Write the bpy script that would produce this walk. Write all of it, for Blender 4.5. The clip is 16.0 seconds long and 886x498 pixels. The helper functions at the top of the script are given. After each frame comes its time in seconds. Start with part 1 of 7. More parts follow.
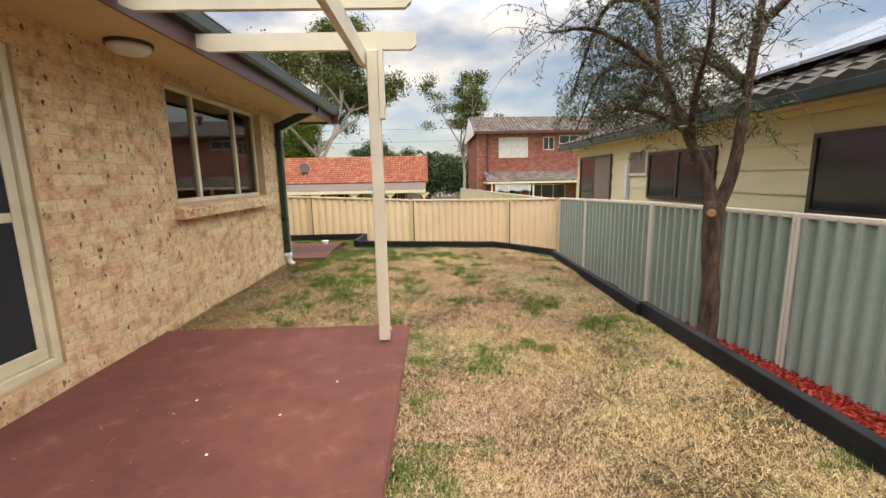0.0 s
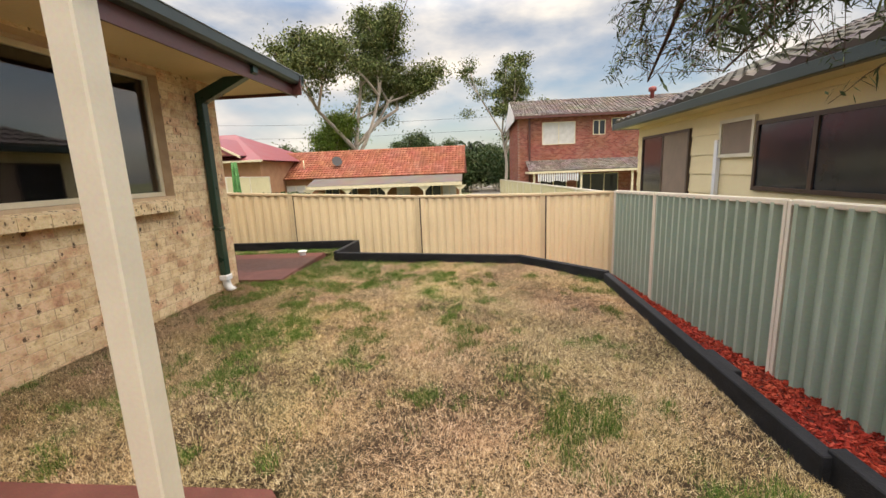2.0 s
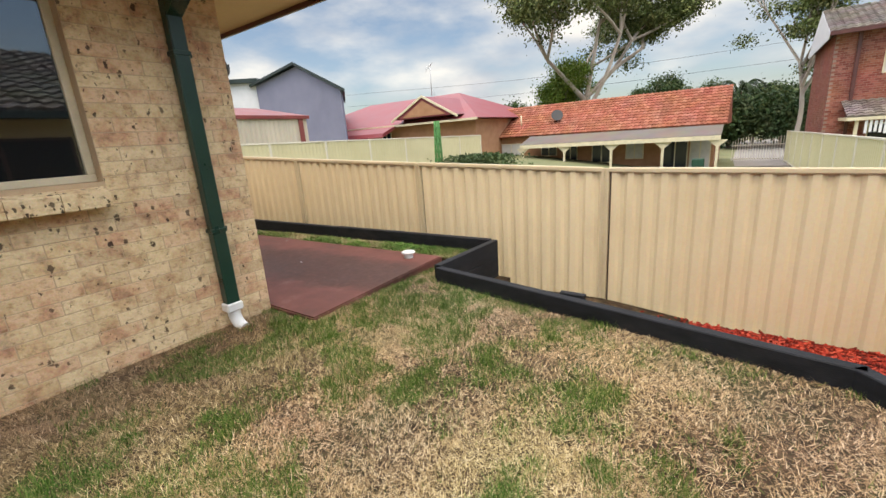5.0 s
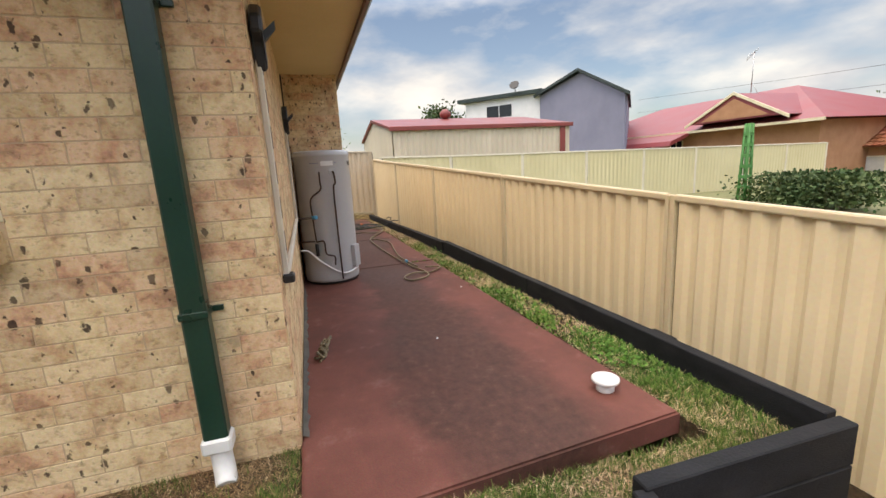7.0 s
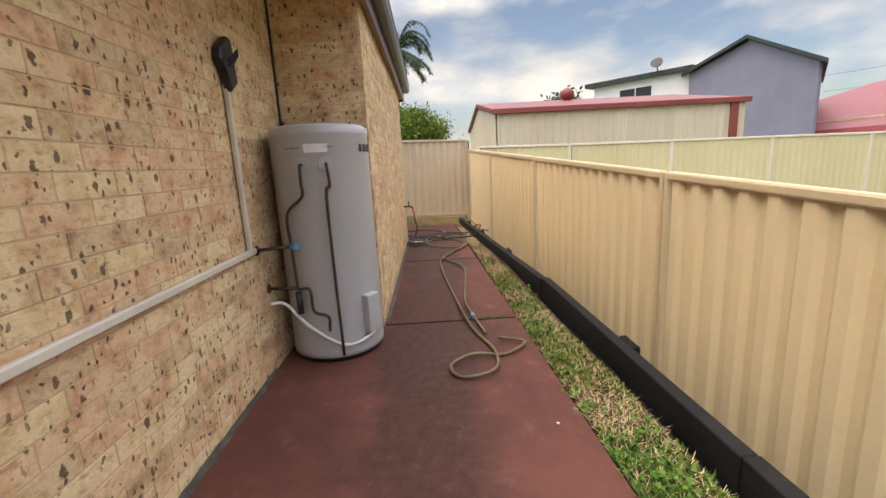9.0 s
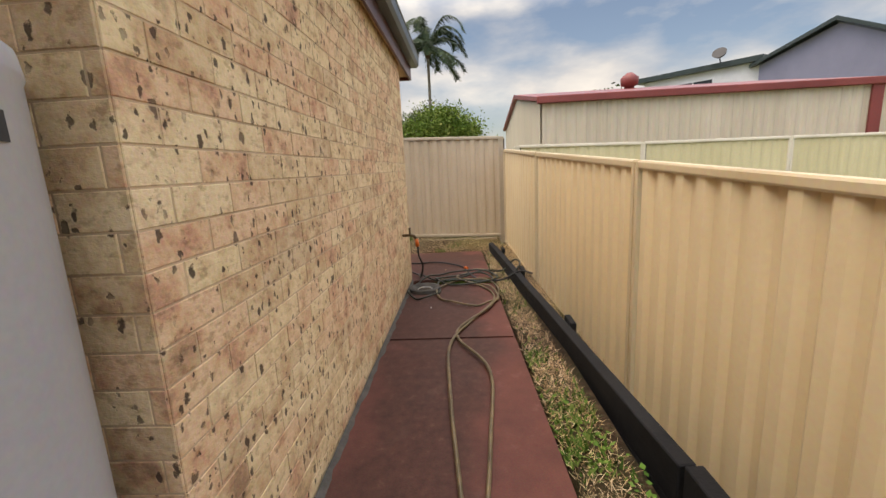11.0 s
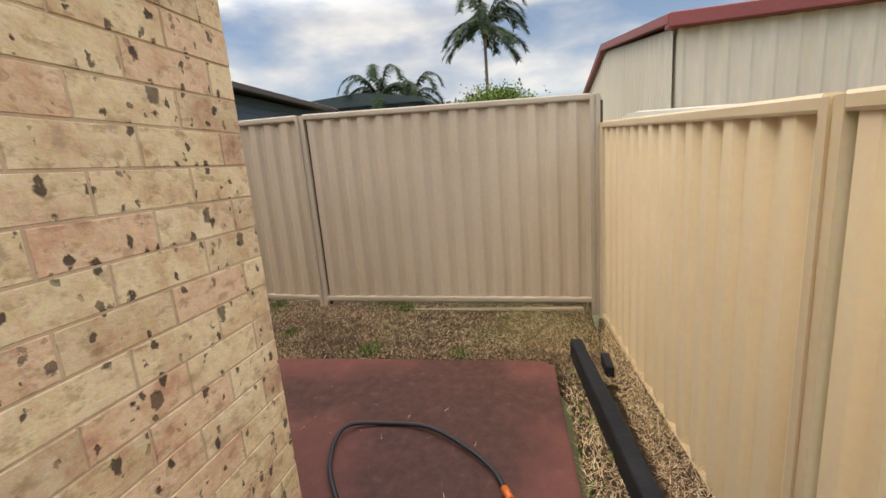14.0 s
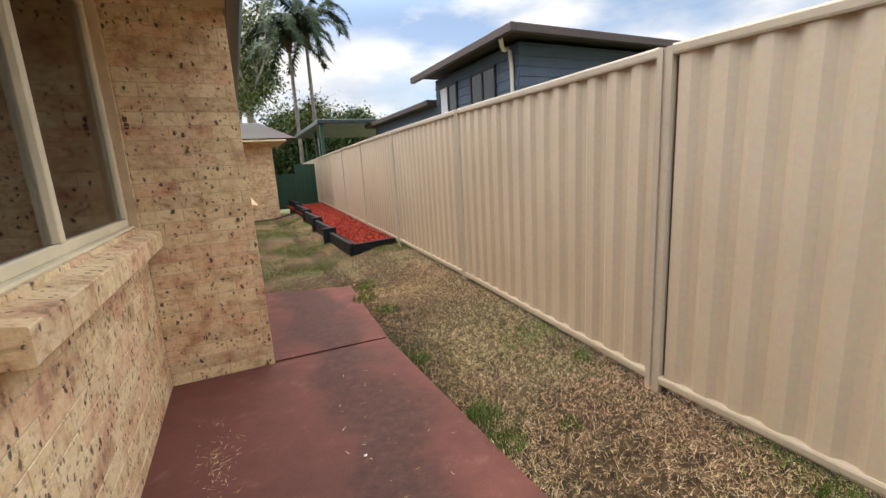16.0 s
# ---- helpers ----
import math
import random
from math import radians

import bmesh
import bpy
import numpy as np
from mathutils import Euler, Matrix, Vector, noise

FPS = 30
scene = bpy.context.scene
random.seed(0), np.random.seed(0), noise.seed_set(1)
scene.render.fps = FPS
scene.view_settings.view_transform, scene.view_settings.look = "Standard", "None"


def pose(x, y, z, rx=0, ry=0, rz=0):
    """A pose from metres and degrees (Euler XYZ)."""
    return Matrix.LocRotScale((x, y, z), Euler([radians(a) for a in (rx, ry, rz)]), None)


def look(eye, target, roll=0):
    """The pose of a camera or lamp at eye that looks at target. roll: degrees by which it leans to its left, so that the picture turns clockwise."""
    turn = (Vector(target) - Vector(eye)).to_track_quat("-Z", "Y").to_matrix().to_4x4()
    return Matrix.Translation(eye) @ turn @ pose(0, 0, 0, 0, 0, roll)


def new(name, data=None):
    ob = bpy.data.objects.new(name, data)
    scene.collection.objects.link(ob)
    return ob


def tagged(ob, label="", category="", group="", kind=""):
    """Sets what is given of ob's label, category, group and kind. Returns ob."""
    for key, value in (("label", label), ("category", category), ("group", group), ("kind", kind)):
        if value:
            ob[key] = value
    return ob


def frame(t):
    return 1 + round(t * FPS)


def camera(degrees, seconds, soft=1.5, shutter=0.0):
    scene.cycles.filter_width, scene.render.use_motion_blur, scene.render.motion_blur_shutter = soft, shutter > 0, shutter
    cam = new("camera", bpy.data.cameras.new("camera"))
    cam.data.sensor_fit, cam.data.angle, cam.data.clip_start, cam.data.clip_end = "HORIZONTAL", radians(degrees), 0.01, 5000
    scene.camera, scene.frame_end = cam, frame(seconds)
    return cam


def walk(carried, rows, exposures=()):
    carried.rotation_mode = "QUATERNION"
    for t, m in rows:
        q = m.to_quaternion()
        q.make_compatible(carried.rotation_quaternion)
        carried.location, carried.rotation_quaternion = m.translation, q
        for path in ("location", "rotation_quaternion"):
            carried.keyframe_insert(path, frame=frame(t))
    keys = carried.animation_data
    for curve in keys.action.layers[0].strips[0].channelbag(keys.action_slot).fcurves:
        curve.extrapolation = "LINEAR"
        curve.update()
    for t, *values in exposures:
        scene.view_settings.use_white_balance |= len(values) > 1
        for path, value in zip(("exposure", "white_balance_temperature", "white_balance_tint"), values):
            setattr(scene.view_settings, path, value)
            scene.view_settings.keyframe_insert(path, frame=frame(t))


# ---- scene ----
cam = camera(93.5, 16.0)
PATH = [
    (0, (-0.559, 0.59, 1.384), (-0.515, 2.561, 1.045), -1.1),
    (0.5, (-0.337, 1.171, 1.367), (-0.385, 3.143, 1.037), -1.4),
    (1, (-0.194, 1.714, 1.367), (-0.298, 3.684, 1.037), -1.8),
    (1.5, (-0.046, 2.353, 1.336), (-0.19, 4.317, 0.99), -2.1),
    (2, (0.074, 2.914, 1.321), (-0.1, 4.872, 0.95), -2.3),
    (2.5, (0.226, 3.51, 1.317), (0.018, 5.459, 0.917), -2.6),
    (3, (0.272, 4.068, 1.319), (0.009, 6.002, 0.885), -2.7),
    (3.5, (0.313, 4.64, 1.33), (-0.058, 6.544, 0.845), -2.6),
    (4, (0.309, 5.161, 1.308), (-0.252, 7.01, 0.791), -2.8),
    (4.5, (0.205, 5.667, 1.303), (-0.647, 7.398, 0.775), -3.4),
    (5, (0.111, 6.178, 1.281), (-1.033, 7.738, 0.771), -4.0),
    (7.5, (-1.609, 8.505, 1.294), (-3.53, 8.903, 0.906), -2.9),
    (8, (-2.142, 8.743, 1.27), (-4.084, 9.011, 0.875), -2.9),
    (8.5, (-2.779, 8.928, 1.246), (-4.733, 9.074, 0.849), -3.0),
    (11, (-5.839, 9.3, 1.292), (-7.799, 9.191, 0.914), -2.9),
    (11.5, (-6.434, 9.338, 1.32), (-8.396, 9.226, 0.947), -2.6),
    (12, (-7.06, 9.463, 1.323), (-9.019, 9.327, 0.944), -2.7),
    (12.5, (-7.718, 9.501, 1.336), (-9.672, 9.332, 0.946), -3.4),
    (13, (-8.328, 9.52, 1.322), (-10.274, 9.294, 0.92), -4.1),
    (13.5, (-8.961, 9.492, 1.326), (-10.897, 9.189, 0.927), -4.6),
    (14, (-9.614, 9.414, 1.328), (-11.533, 9.012, 0.936), -4.6),
    (14.5, (-10.184, 9.339, 1.331), (-12.06, 8.768, 0.939), -3.9),
    (15, (-10.693, 9.227, 1.351), (-12.445, 8.365, 0.917), -3.7),
    (15.5, (-11.004, 9.05, 1.358), (-12.39, 7.668, 0.948), -3.7),
    (16, (-11.26, 8.872, 1.369), (-12.111, 7.105, 0.98), -3.4),
]
walk(cam, [(t, look(eye, target, roll)) for t, eye, target, roll in PATH], [(0, 1.64, 7600, 12), (1, 1.62, 7900, 13), (5, 1.53, 7100, 10), (8.5, 1.6, 7500, 13), (11, 1.36, 7500, 13), (13, 1.36, 7450, 12), (14.5, 1.5, 6950, 11), (15.5, 1.62, 7000, 11), (16, 1.85, 7000, 11)])

# ---- light ----
world = bpy.data.worlds.new("sky")
scene.world = world
world.use_nodes = True
wn, wl = world.node_tree.nodes, world.node_tree.links
wn.clear()
w_out = wn.new("ShaderNodeOutputWorld")
w_bg = wn.new("ShaderNodeBackground")
w_bg.inputs["Strength"].default_value = 0.1
w_sky = wn.new("ShaderNodeTexSky")
w_sky.sky_type = "NISHITA"
w_sky.sun_disc = False
w_sky.sun_elevation = radians(70)
w_sky.sun_rotation = radians(149)
w_sky.air_density, w_sky.dust_density, w_sky.ozone_density = 1.0, 1.5, 1.5
w_co = wn.new("ShaderNodeTexCoord")
w_map = wn.new("ShaderNodeMapping")
w_map.inputs["Scale"].default_value = (1.6, 1.6, 4.2)
w_map.inputs["Location"].default_value = (0.35, 0.1, 0.2)
w_n1 = wn.new("ShaderNodeTexNoise")
w_n1.inputs["Scale"].default_value = 1.5
w_n1.inputs["Detail"].default_value = 7
w_n1.inputs["Roughness"].default_value = 0.55
w_n2 = wn.new("ShaderNodeTexNoise")
w_n2.inputs["Scale"].default_value = 3.1
w_n2.inputs["Detail"].default_value = 5
w_r1 = wn.new("ShaderNodeValToRGB")
w_r1.color_ramp.elements[0].position, w_r1.color_ramp.elements[1].position = 0.40, 0.60
w_r2 = wn.new("ShaderNodeValToRGB")
w_r2.color_ramp.elements[0].position, w_r2.color_ramp.elements[1].position = 0.32, 0.68
w_r2.color_ramp.elements[0].color = (2.25, 2.5, 2.95, 1)
w_r2.color_ramp.elements[1].color = (4.3, 4.3, 4.25, 1)
w_mul = wn.new("ShaderNodeVectorMath")
w_mul.operation = "SCALE"
w_mul.inputs["Scale"].default_value = 0.6
w_mix = wn.new("ShaderNodeMix")
w_mix.data_type = "RGBA"
wl.new(w_co.outputs["Generated"], w_map.inputs["Vector"])
wl.new(w_map.outputs["Vector"], w_n1.inputs["Vector"])
wl.new(w_map.outputs["Vector"], w_n2.inputs["Vector"])
wl.new(w_n1.outputs["Fac"], w_r1.inputs["Fac"])
wl.new(w_n2.outputs["Fac"], w_r2.inputs["Fac"])
wl.new(w_sky.outputs["Color"], w_mul.inputs[0])
wl.new(w_r1.outputs["Color"], w_mix.inputs["Factor"])
wl.new(w_mul.outputs["Vector"], w_mix.inputs["A"])
wl.new(w_r2.outputs["Color"], w_mix.inputs["B"])
# a cloudy sky is brightest high up
w_sep = wn.new("ShaderNodeSeparateXYZ")
wl.new(w_co.outputs["Generated"], w_sep.inputs["Vector"])
w_rise = wn.new("ShaderNodeMapRange")
w_rise.interpolation_type = "SMOOTHSTEP"
w_rise.inputs["From Min"].default_value, w_rise.inputs["From Max"].default_value = 0.30, 0.48
w_rise.inputs["To Min"].default_value, w_rise.inputs["To Max"].default_value = 0.86, 3.0
wl.new(w_sep.outputs["Z"], w_rise.inputs["Value"])
w_top = wn.new("ShaderNodeVectorMath")
w_top.operation = "SCALE"
wl.new(w_mix.outputs["Result"], w_top.inputs[0])
wl.new(w_rise.outputs["Result"], w_top.inputs["Scale"])
wl.new(w_top.outputs["Vector"], w_bg.inputs["Color"])
wl.new(w_bg.outputs["Background"], w_out.inputs["Surface"])

sun = new("sun", bpy.data.lights.new("sun", "SUN"))
sun.data.energy, sun.data.angle, sun.data.color = 0.75, radians(50), (1.0, 0.90, 0.76)
sun.matrix_world = look((0, 0, 30), (-3.7, 6.2, 10.2))


# ---- materials ----
def mat(name, rough=0.7, metal=0.0, spec=0.5):
    m = bpy.data.materials.new(name)
    m.use_nodes = True
    n = m.node_tree.nodes
    b = n["Principled BSDF"]
    b.inputs["Roughness"].default_value = rough
    b.inputs["Metallic"].default_value = metal
    b.inputs["Specular IOR Level"].default_value = spec
    return m, n, m.node_tree.links, b


def ramp(n, stops):
    r = n.new("ShaderNodeValToRGB")
    e = r.color_ramp.elements
    e[0].position, e[0].color = stops[0][0], (*stops[0][1], 1)
    e[1].position, e[1].color = stops[-1][0], (*stops[-1][1], 1)
    for p, c in stops[1:-1]:
        x = e.new(p)
        x.color = (*c, 1)
    return r


def noise_node(n, l, vec, scale, detail=4, rough=0.55):
    t = n.new("ShaderNodeTexNoise")
    t.inputs["Scale"].default_value, t.inputs["Detail"].default_value, t.inputs["Roughness"].default_value = scale, detail, rough
    l.new(vec, t.inputs["Vector"])
    return t


def mixc(n, l, fac, a, b, blend="MIX"):
    m = n.new("ShaderNodeMix")
    m.data_type, m.blend_type = "RGBA", blend
    for sock, v in (("Factor", fac), ("A", a), ("B", b)):
        if isinstance(v, (int, float)):
            m.inputs[sock].default_value = v
        elif isinstance(v, tuple):
            m.inputs[sock].default_value = (*v, 1)
        else:
            l.new(v, m.inputs[sock])
    return m.outputs["Result"]


def bump(n, l, b, height, strength=0.3, dist=0.01):
    u = n.new("ShaderNodeBump")
    u.inputs["Strength"].default_value, u.inputs["Distance"].default_value = strength, dist
    l.new(height, u.inputs["Height"])
    l.new(u.outputs["Normal"], b.inputs["Normal"])


def surface(name, dark, light, scale=6.0, fine=60.0, rough=0.7, metal=0.0, spec=0.5, bump_s=0.15, bump_d=0.004, dirt=None, dirt_amt=0.0, stretch=(1, 1, 1)):
    """A two-scale mottled surface between two base colours, with fine relief and optional dirt."""
    m, n, l, b = mat(name, rough, metal, spec)
    g = n.new("ShaderNodeNewGeometry").outputs["Position"]
    if stretch != (1, 1, 1):
        mp = n.new("ShaderNodeMapping")
        mp.inputs["Scale"].default_value = stretch
        l.new(g, mp.inputs["Vector"])
        g = mp.outputs["Vector"]
    big = noise_node(n, l, g, scale, 5)
    small = noise_node(n, l, g, fine, 3)
    r = ramp(n, [(0.3, dark), (0.7, light)])
    l.new(big.outputs["Fac"], r.inputs["Fac"])
    col = mixc(n, l, 0.25, r.outputs["Color"], small.outputs["Color"], "SOFT_LIGHT")
    if dirt:
        d = noise_node(n, l, g, scale * 0.37, 6, 0.65)
        dr = ramp(n, [(0.5, (0, 0, 0)), (0.72, (dirt_amt,) * 3)])
        l.new(d.outputs["Fac"], dr.inputs["Fac"])
        col = mixc(n, l, dr.outputs["Color"], col, dirt)
    l.new(col, b.inputs["Base Color"])
    rr = n.new("ShaderNodeMapRange")
    rr.inputs["To Min"].default_value, rr.inputs["To Max"].default_value = max(rough - 0.12, 0.05), min(rough + 0.12, 1)
    l.new(big.outputs["Fac"], rr.inputs["Value"])
    l.new(rr.outputs["Result"], b.inputs["Roughness"])
    bump(n, l, b, small.outputs["Fac"], bump_s, bump_d)
    return m


def brick_mat(name, island):
    """Cream and tan face bricks with dark burnt pits."""
    m, n, l, b = mat(name, 0.85, 0, 0.3)
    g = n.new("ShaderNodeNewGeometry")
    pos = g.outputs["Position"]
    rnd = g.outputs["Random Per Island"] if island else n.new("ShaderNodeObjectInfo").outputs["Random"]
    r = ramp(n, [(0.0, (0.52, 0.37, 0.20)), (0.16, (0.69, 0.54, 0.30)), (0.30, (0.64, 0.39, 0.235)), (0.44, (0.74, 0.60, 0.36)),
                 (0.58, (0.62, 0.345, 0.215)), (0.70, (0.71, 0.56, 0.32)), (0.80, (0.42, 0.285, 0.165)), (0.90, (0.64, 0.38, 0.23)), (1.0, (0.76, 0.62, 0.37))])
    r.color_ramp.interpolation = "CONSTANT"
    l.new(rnd, r.inputs["Fac"])
    n1 = noise_node(n, l, pos, 8, 6, 0.66)
    r1 = ramp(n, [(0.34, (0.25, 0.14, 0.08)), (0.42, (0.56, 0.325, 0.185)), (0.48, (0.62, 0.45, 0.25)), (0.57, (0.77, 0.60, 0.37)), (0.68, (0.56, 0.365, 0.21))])
    l.new(n1.outputs["Fac"], r1.inputs["Fac"])
    col = mixc(n, l, 0.58, r.outputs["Color"], r1.outputs["Color"])
    # drag marks along the course
    mp = n.new("ShaderNodeMapping")
    mp.inputs["Scale"].default_value = (20, 20, 34)
    l.new(pos, mp.inputs["Vector"])
    n3 = noise_node(n, l, mp.outputs["Vector"], 1.0, 4, 0.65)
    r3 = ramp(n, [(0.34, (0.40, 0.31, 0.24)), (0.46, (1, 1, 1))])
    l.new(n3.outputs["Fac"], r3.inputs["Fac"])
    col = mixc(n, l, 0.5, col, r3.outputs["Color"], "MULTIPLY")
    n2 = noise_node(n, l, pos, 90, 4, 0.6)
    col = mixc(n, l, 0.35, col, n2.outputs["Color"], "SOFT_LIGHT")
    warp = noise_node(n, l, pos, 45, 3)
    wv = n.new("ShaderNodeVectorMath")
    wv.operation = "MULTIPLY_ADD"
    wv.inputs[1].default_value = (0.030, 0.030, 0.034)
    l.new(warp.outputs["Color"], wv.inputs[0])
    tall = n.new("ShaderNodeMapping")
    tall.inputs["Scale"].default_value = (1.1, 1.1, 0.7)
    l.new(pos, tall.inputs["Vector"])
    l.new(tall.outputs["Vector"], wv.inputs[2])
    cn = noise_node(n, l, pos, 4.5, 2)
    clus = ramp(n, [(0.40, (0.25, 0.25, 0.25)), (0.52, (1, 1, 1))])
    l.new(cn.outputs["Fac"], clus.inputs["Fac"])
    pits = []
    for sc, lo, hi, keep in ((8, 0.105, 0.14, 0.35), (15, 0.145, 0.20, 0.18), (30, 0.19, 0.27, 0.40)):
        v = n.new("ShaderNodeTexVoronoi")
        v.inputs["Scale"].default_value = sc
        l.new(wv.outputs["Vector"], v.inputs["Vector"])
        vr = ramp(n, [(lo, (1, 1, 1)), (hi, (0, 0, 0))])
        l.new(v.outputs["Distance"], vr.inputs["Fac"])
        sep = n.new("ShaderNodeSeparateColor")
        l.new(v.outputs["Color"], sep.inputs["Color"])
        gt = n.new("ShaderNodeMath")
        gt.operation, gt.inputs[1].default_value = "GREATER_THAN", keep
        l.new(sep.outputs["Red"], gt.inputs[0])
        mu = n.new("ShaderNodeMath")
        mu.operation = "MULTIPLY"
        l.new(vr.outputs["Color"], mu.inputs[0])
        l.new(gt.outputs[0], mu.inputs[1])
        # each pit is burnt to its own depth
        md = n.new("ShaderNodeMapRange")
        md.inputs["To Min"].default_value = 0.78
        l.new(sep.outputs["Green"], md.inputs["Value"])
        mf = n.new("ShaderNodeMath")
        mf.operation = "MULTIPLY"
        l.new(mu.outputs[0], mf.inputs[0])
        l.new(md.outputs["Result"], mf.inputs[1])
        mu = mf
        if sc > 18:
            mc = n.new("ShaderNodeMath")
            mc.operation = "MULTIPLY"
            l.new(mu.outputs[0], mc.inputs[0])
            l.new(clus.outputs["Color"], mc.inputs[1])
            mu = mc
        pits.append(mu.outputs[0])
    mx = n.new("ShaderNodeMath")
    mx.operation = "MAXIMUM"
    m2 = n.new("ShaderNodeMath")
    m2.operation = "MAXIMUM"
    l.new(pits[0], m2.inputs[0])
    l.new(pits[1], m2.inputs[1])
    l.new(m2.outputs[0], mx.inputs[0])
    l.new(pits[2], mx.inputs[1])
    sc = n.new("ShaderNodeMath")
    sc.operation, sc.inputs[1].default_value = "MULTIPLY", 0.92
    l.new(mx.outputs[0], sc.inputs[0])
    col = mixc(n, l, sc.outputs[0], col, (0.042, 0.024, 0.016))
    l.new(col, b.inputs["Base Color"])
    hm = n.new("ShaderNodeMath")
    hm.operation = "SUBTRACT"
    l.new(n3.outputs["Fac"], hm.inputs[0])
    l.new(mx.outputs[0], hm.inputs[1])
    bump(n, l, b, hm.outputs[0], 0.6, 0.008)
    return m


def leaf_mat(name, a, bcol, c, rough=0.6):
    m, n, l, b = mat(name, rough, 0, 0.12)
    g = n.new("ShaderNodeNewGeometry")
    r = ramp(n, [(0.0, a), (0.6, bcol), (1.0, c)])
    l.new(g.outputs["Random Per Island"], r.inputs["Fac"])
    n1 = noise_node(n, l, g.outputs["Position"], 0.8, 3)
    col = mixc(n, l, 0.35, r.outputs["Color"], n1.outputs["Color"], "SOFT_LIGHT")
    l.new(col, b.inputs["Base Color"])
    return m


def glass_mat(name, tint=(0.85, 0.9, 0.92)):
    m, n, l, b = mat(name, 0.02)
    n.remove(b)
    tr, gl, mx, fr = (n.new("ShaderNode" + k) for k in ("BsdfTransparent", "BsdfGlossy", "MixShader", "Fresnel"))
    tr.inputs["Color"].default_value = (*tint, 1)
    gl.inputs["Roughness"].default_value = 0.02
    fr.inputs["IOR"].default_value = 2.3
    l.new(fr.outputs["Fac"], mx.inputs["Fac"])
    l.new(tr.outputs["BSDF"], mx.inputs[1])
    l.new(gl.outputs["BSDF"], mx.inputs[2])
    l.new(mx.outputs["Shader"], n["Material Output"].inputs["Surface"])
    return m


def plain(name, c, rough=0.5, metal=0.0, spec=0.5, var=0.12):
    return surface(name, tuple(v * (1 - var) for v in c), tuple(min(v * (1 + var), 1) for v in c), 4.0, 90.0, rough, metal, spec, 0.06, 0.002)


BRICK = brick_mat("brick_piece", False)
BRICKWORK = brick_mat("brickwork", True)
MORTAR = surface("mortar", (0.45, 0.315, 0.19), (0.56, 0.41, 0.255), 8, 140, 0.9, bump_s=0.4)
SILL = brick_mat("sill_brick", False)
CREAM = surface("cream_paint", (0.62, 0.56, 0.43), (0.70, 0.64, 0.50), 3, 80, 0.5, bump_s=0.08, dirt=(0.35, 0.3, 0.22), dirt_amt=0.25)
SOFFIT = surface("soffit_paint", (0.60, 0.47, 0.25), (0.66, 0.53, 0.30), 2, 60, 0.7, bump_s=0.05)
MAROON = surface("maroon_fascia", (0.085, 0.03, 0.026), (0.12, 0.042, 0.034), 3, 60, 0.4)
GUTTER = surface("dark_green_gutter", (0.018, 0.03, 0.028), (0.03, 0.045, 0.042), 3, 60, 0.35)
DOWNPIPE = surface("green_downpipe", (0.006, 0.030, 0.020), (0.012, 0.045, 0.030), 3, 60, 0.3)
PVC = plain("white_pvc", (0.72, 0.72, 0.70), 0.4)
FRAME = plain("cream_aluminium", (0.66, 0.58, 0.40), 0.4)
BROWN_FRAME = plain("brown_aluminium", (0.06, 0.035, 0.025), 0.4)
GLASS = glass_mat("window_glass")
SCREEN = surface("fly_screen", (0.010, 0.011, 0.013), (0.017, 0.018, 0.021), 4, 300, 0.8)
PLASTER = plain("interior_plaster", (0.5, 0.48, 0.44), 0.9)
CURTAIN = surface("sheer_curtain", (0.5, 0.48, 0.44), (0.62, 0.6, 0.56), 3, 60, 0.9)
DARK_BACKING = surface("dark_backing", (0.05, 0.055, 0.06), (0.07, 0.075, 0.08), 3, 90, 0.8)
BLACK_TIMBER = surface("black_stained_sleeper", (0.006, 0.0065, 0.008), (0.017, 0.018, 0.021), 5, 70, 0.75, spec=0.25, bump_s=0.5, bump_d=0.006, dirt=(0.055, 0.052, 0.05), dirt_amt=0.3, stretch=(1, 1, 2.5))
TAN_SHEET = surface("tan_steel_sheet", (0.74, 0.595, 0.365), (0.79, 0.645, 0.405), 1.2, 40, 0.38, spec=0.4, bump_s=0.03, dirt=(0.55, 0.42, 0.25), dirt_amt=0.3)
TAUPE_SHEET = surface("taupe_steel_sheet", (0.47, 0.385, 0.275), (0.53, 0.44, 0.32), 1.2, 40, 0.4, spec=0.4, bump_s=0.03, dirt=(0.36, 0.29, 0.21), dirt_amt=0.4)
GREEN_SHEET = surface("sage_green_steel_sheet", (0.265, 0.345, 0.27), (0.32, 0.40, 0.32), 1.2, 40, 0.4, spec=0.4, bump_s=0.03, dirt=(0.36, 0.40, 0.32), dirt_amt=0.4)
TAN_RAIL = surface("tan_steel_rail", (0.58, 0.46, 0.28), (0.64, 0.52, 0.33), 2, 40, 0.35, bump_s=0.03)
TAUPE_RAIL = surface("taupe_steel_rail", (0.40, 0.34, 0.25), (0.46, 0.39, 0.295), 2, 40, 0.35, bump_s=0.03)
PALE_RAIL = surface("pale_cream_rail", (0.62, 0.57, 0.47), (0.7, 0.65, 0.54), 2, 40, 0.35, bump_s=0.03)
PALE_SHEET = surface("pale_yellow_sheet", (0.56, 0.50, 0.30), (0.62, 0.56, 0.35), 1.0, 40, 0.4, bump_s=0.03)


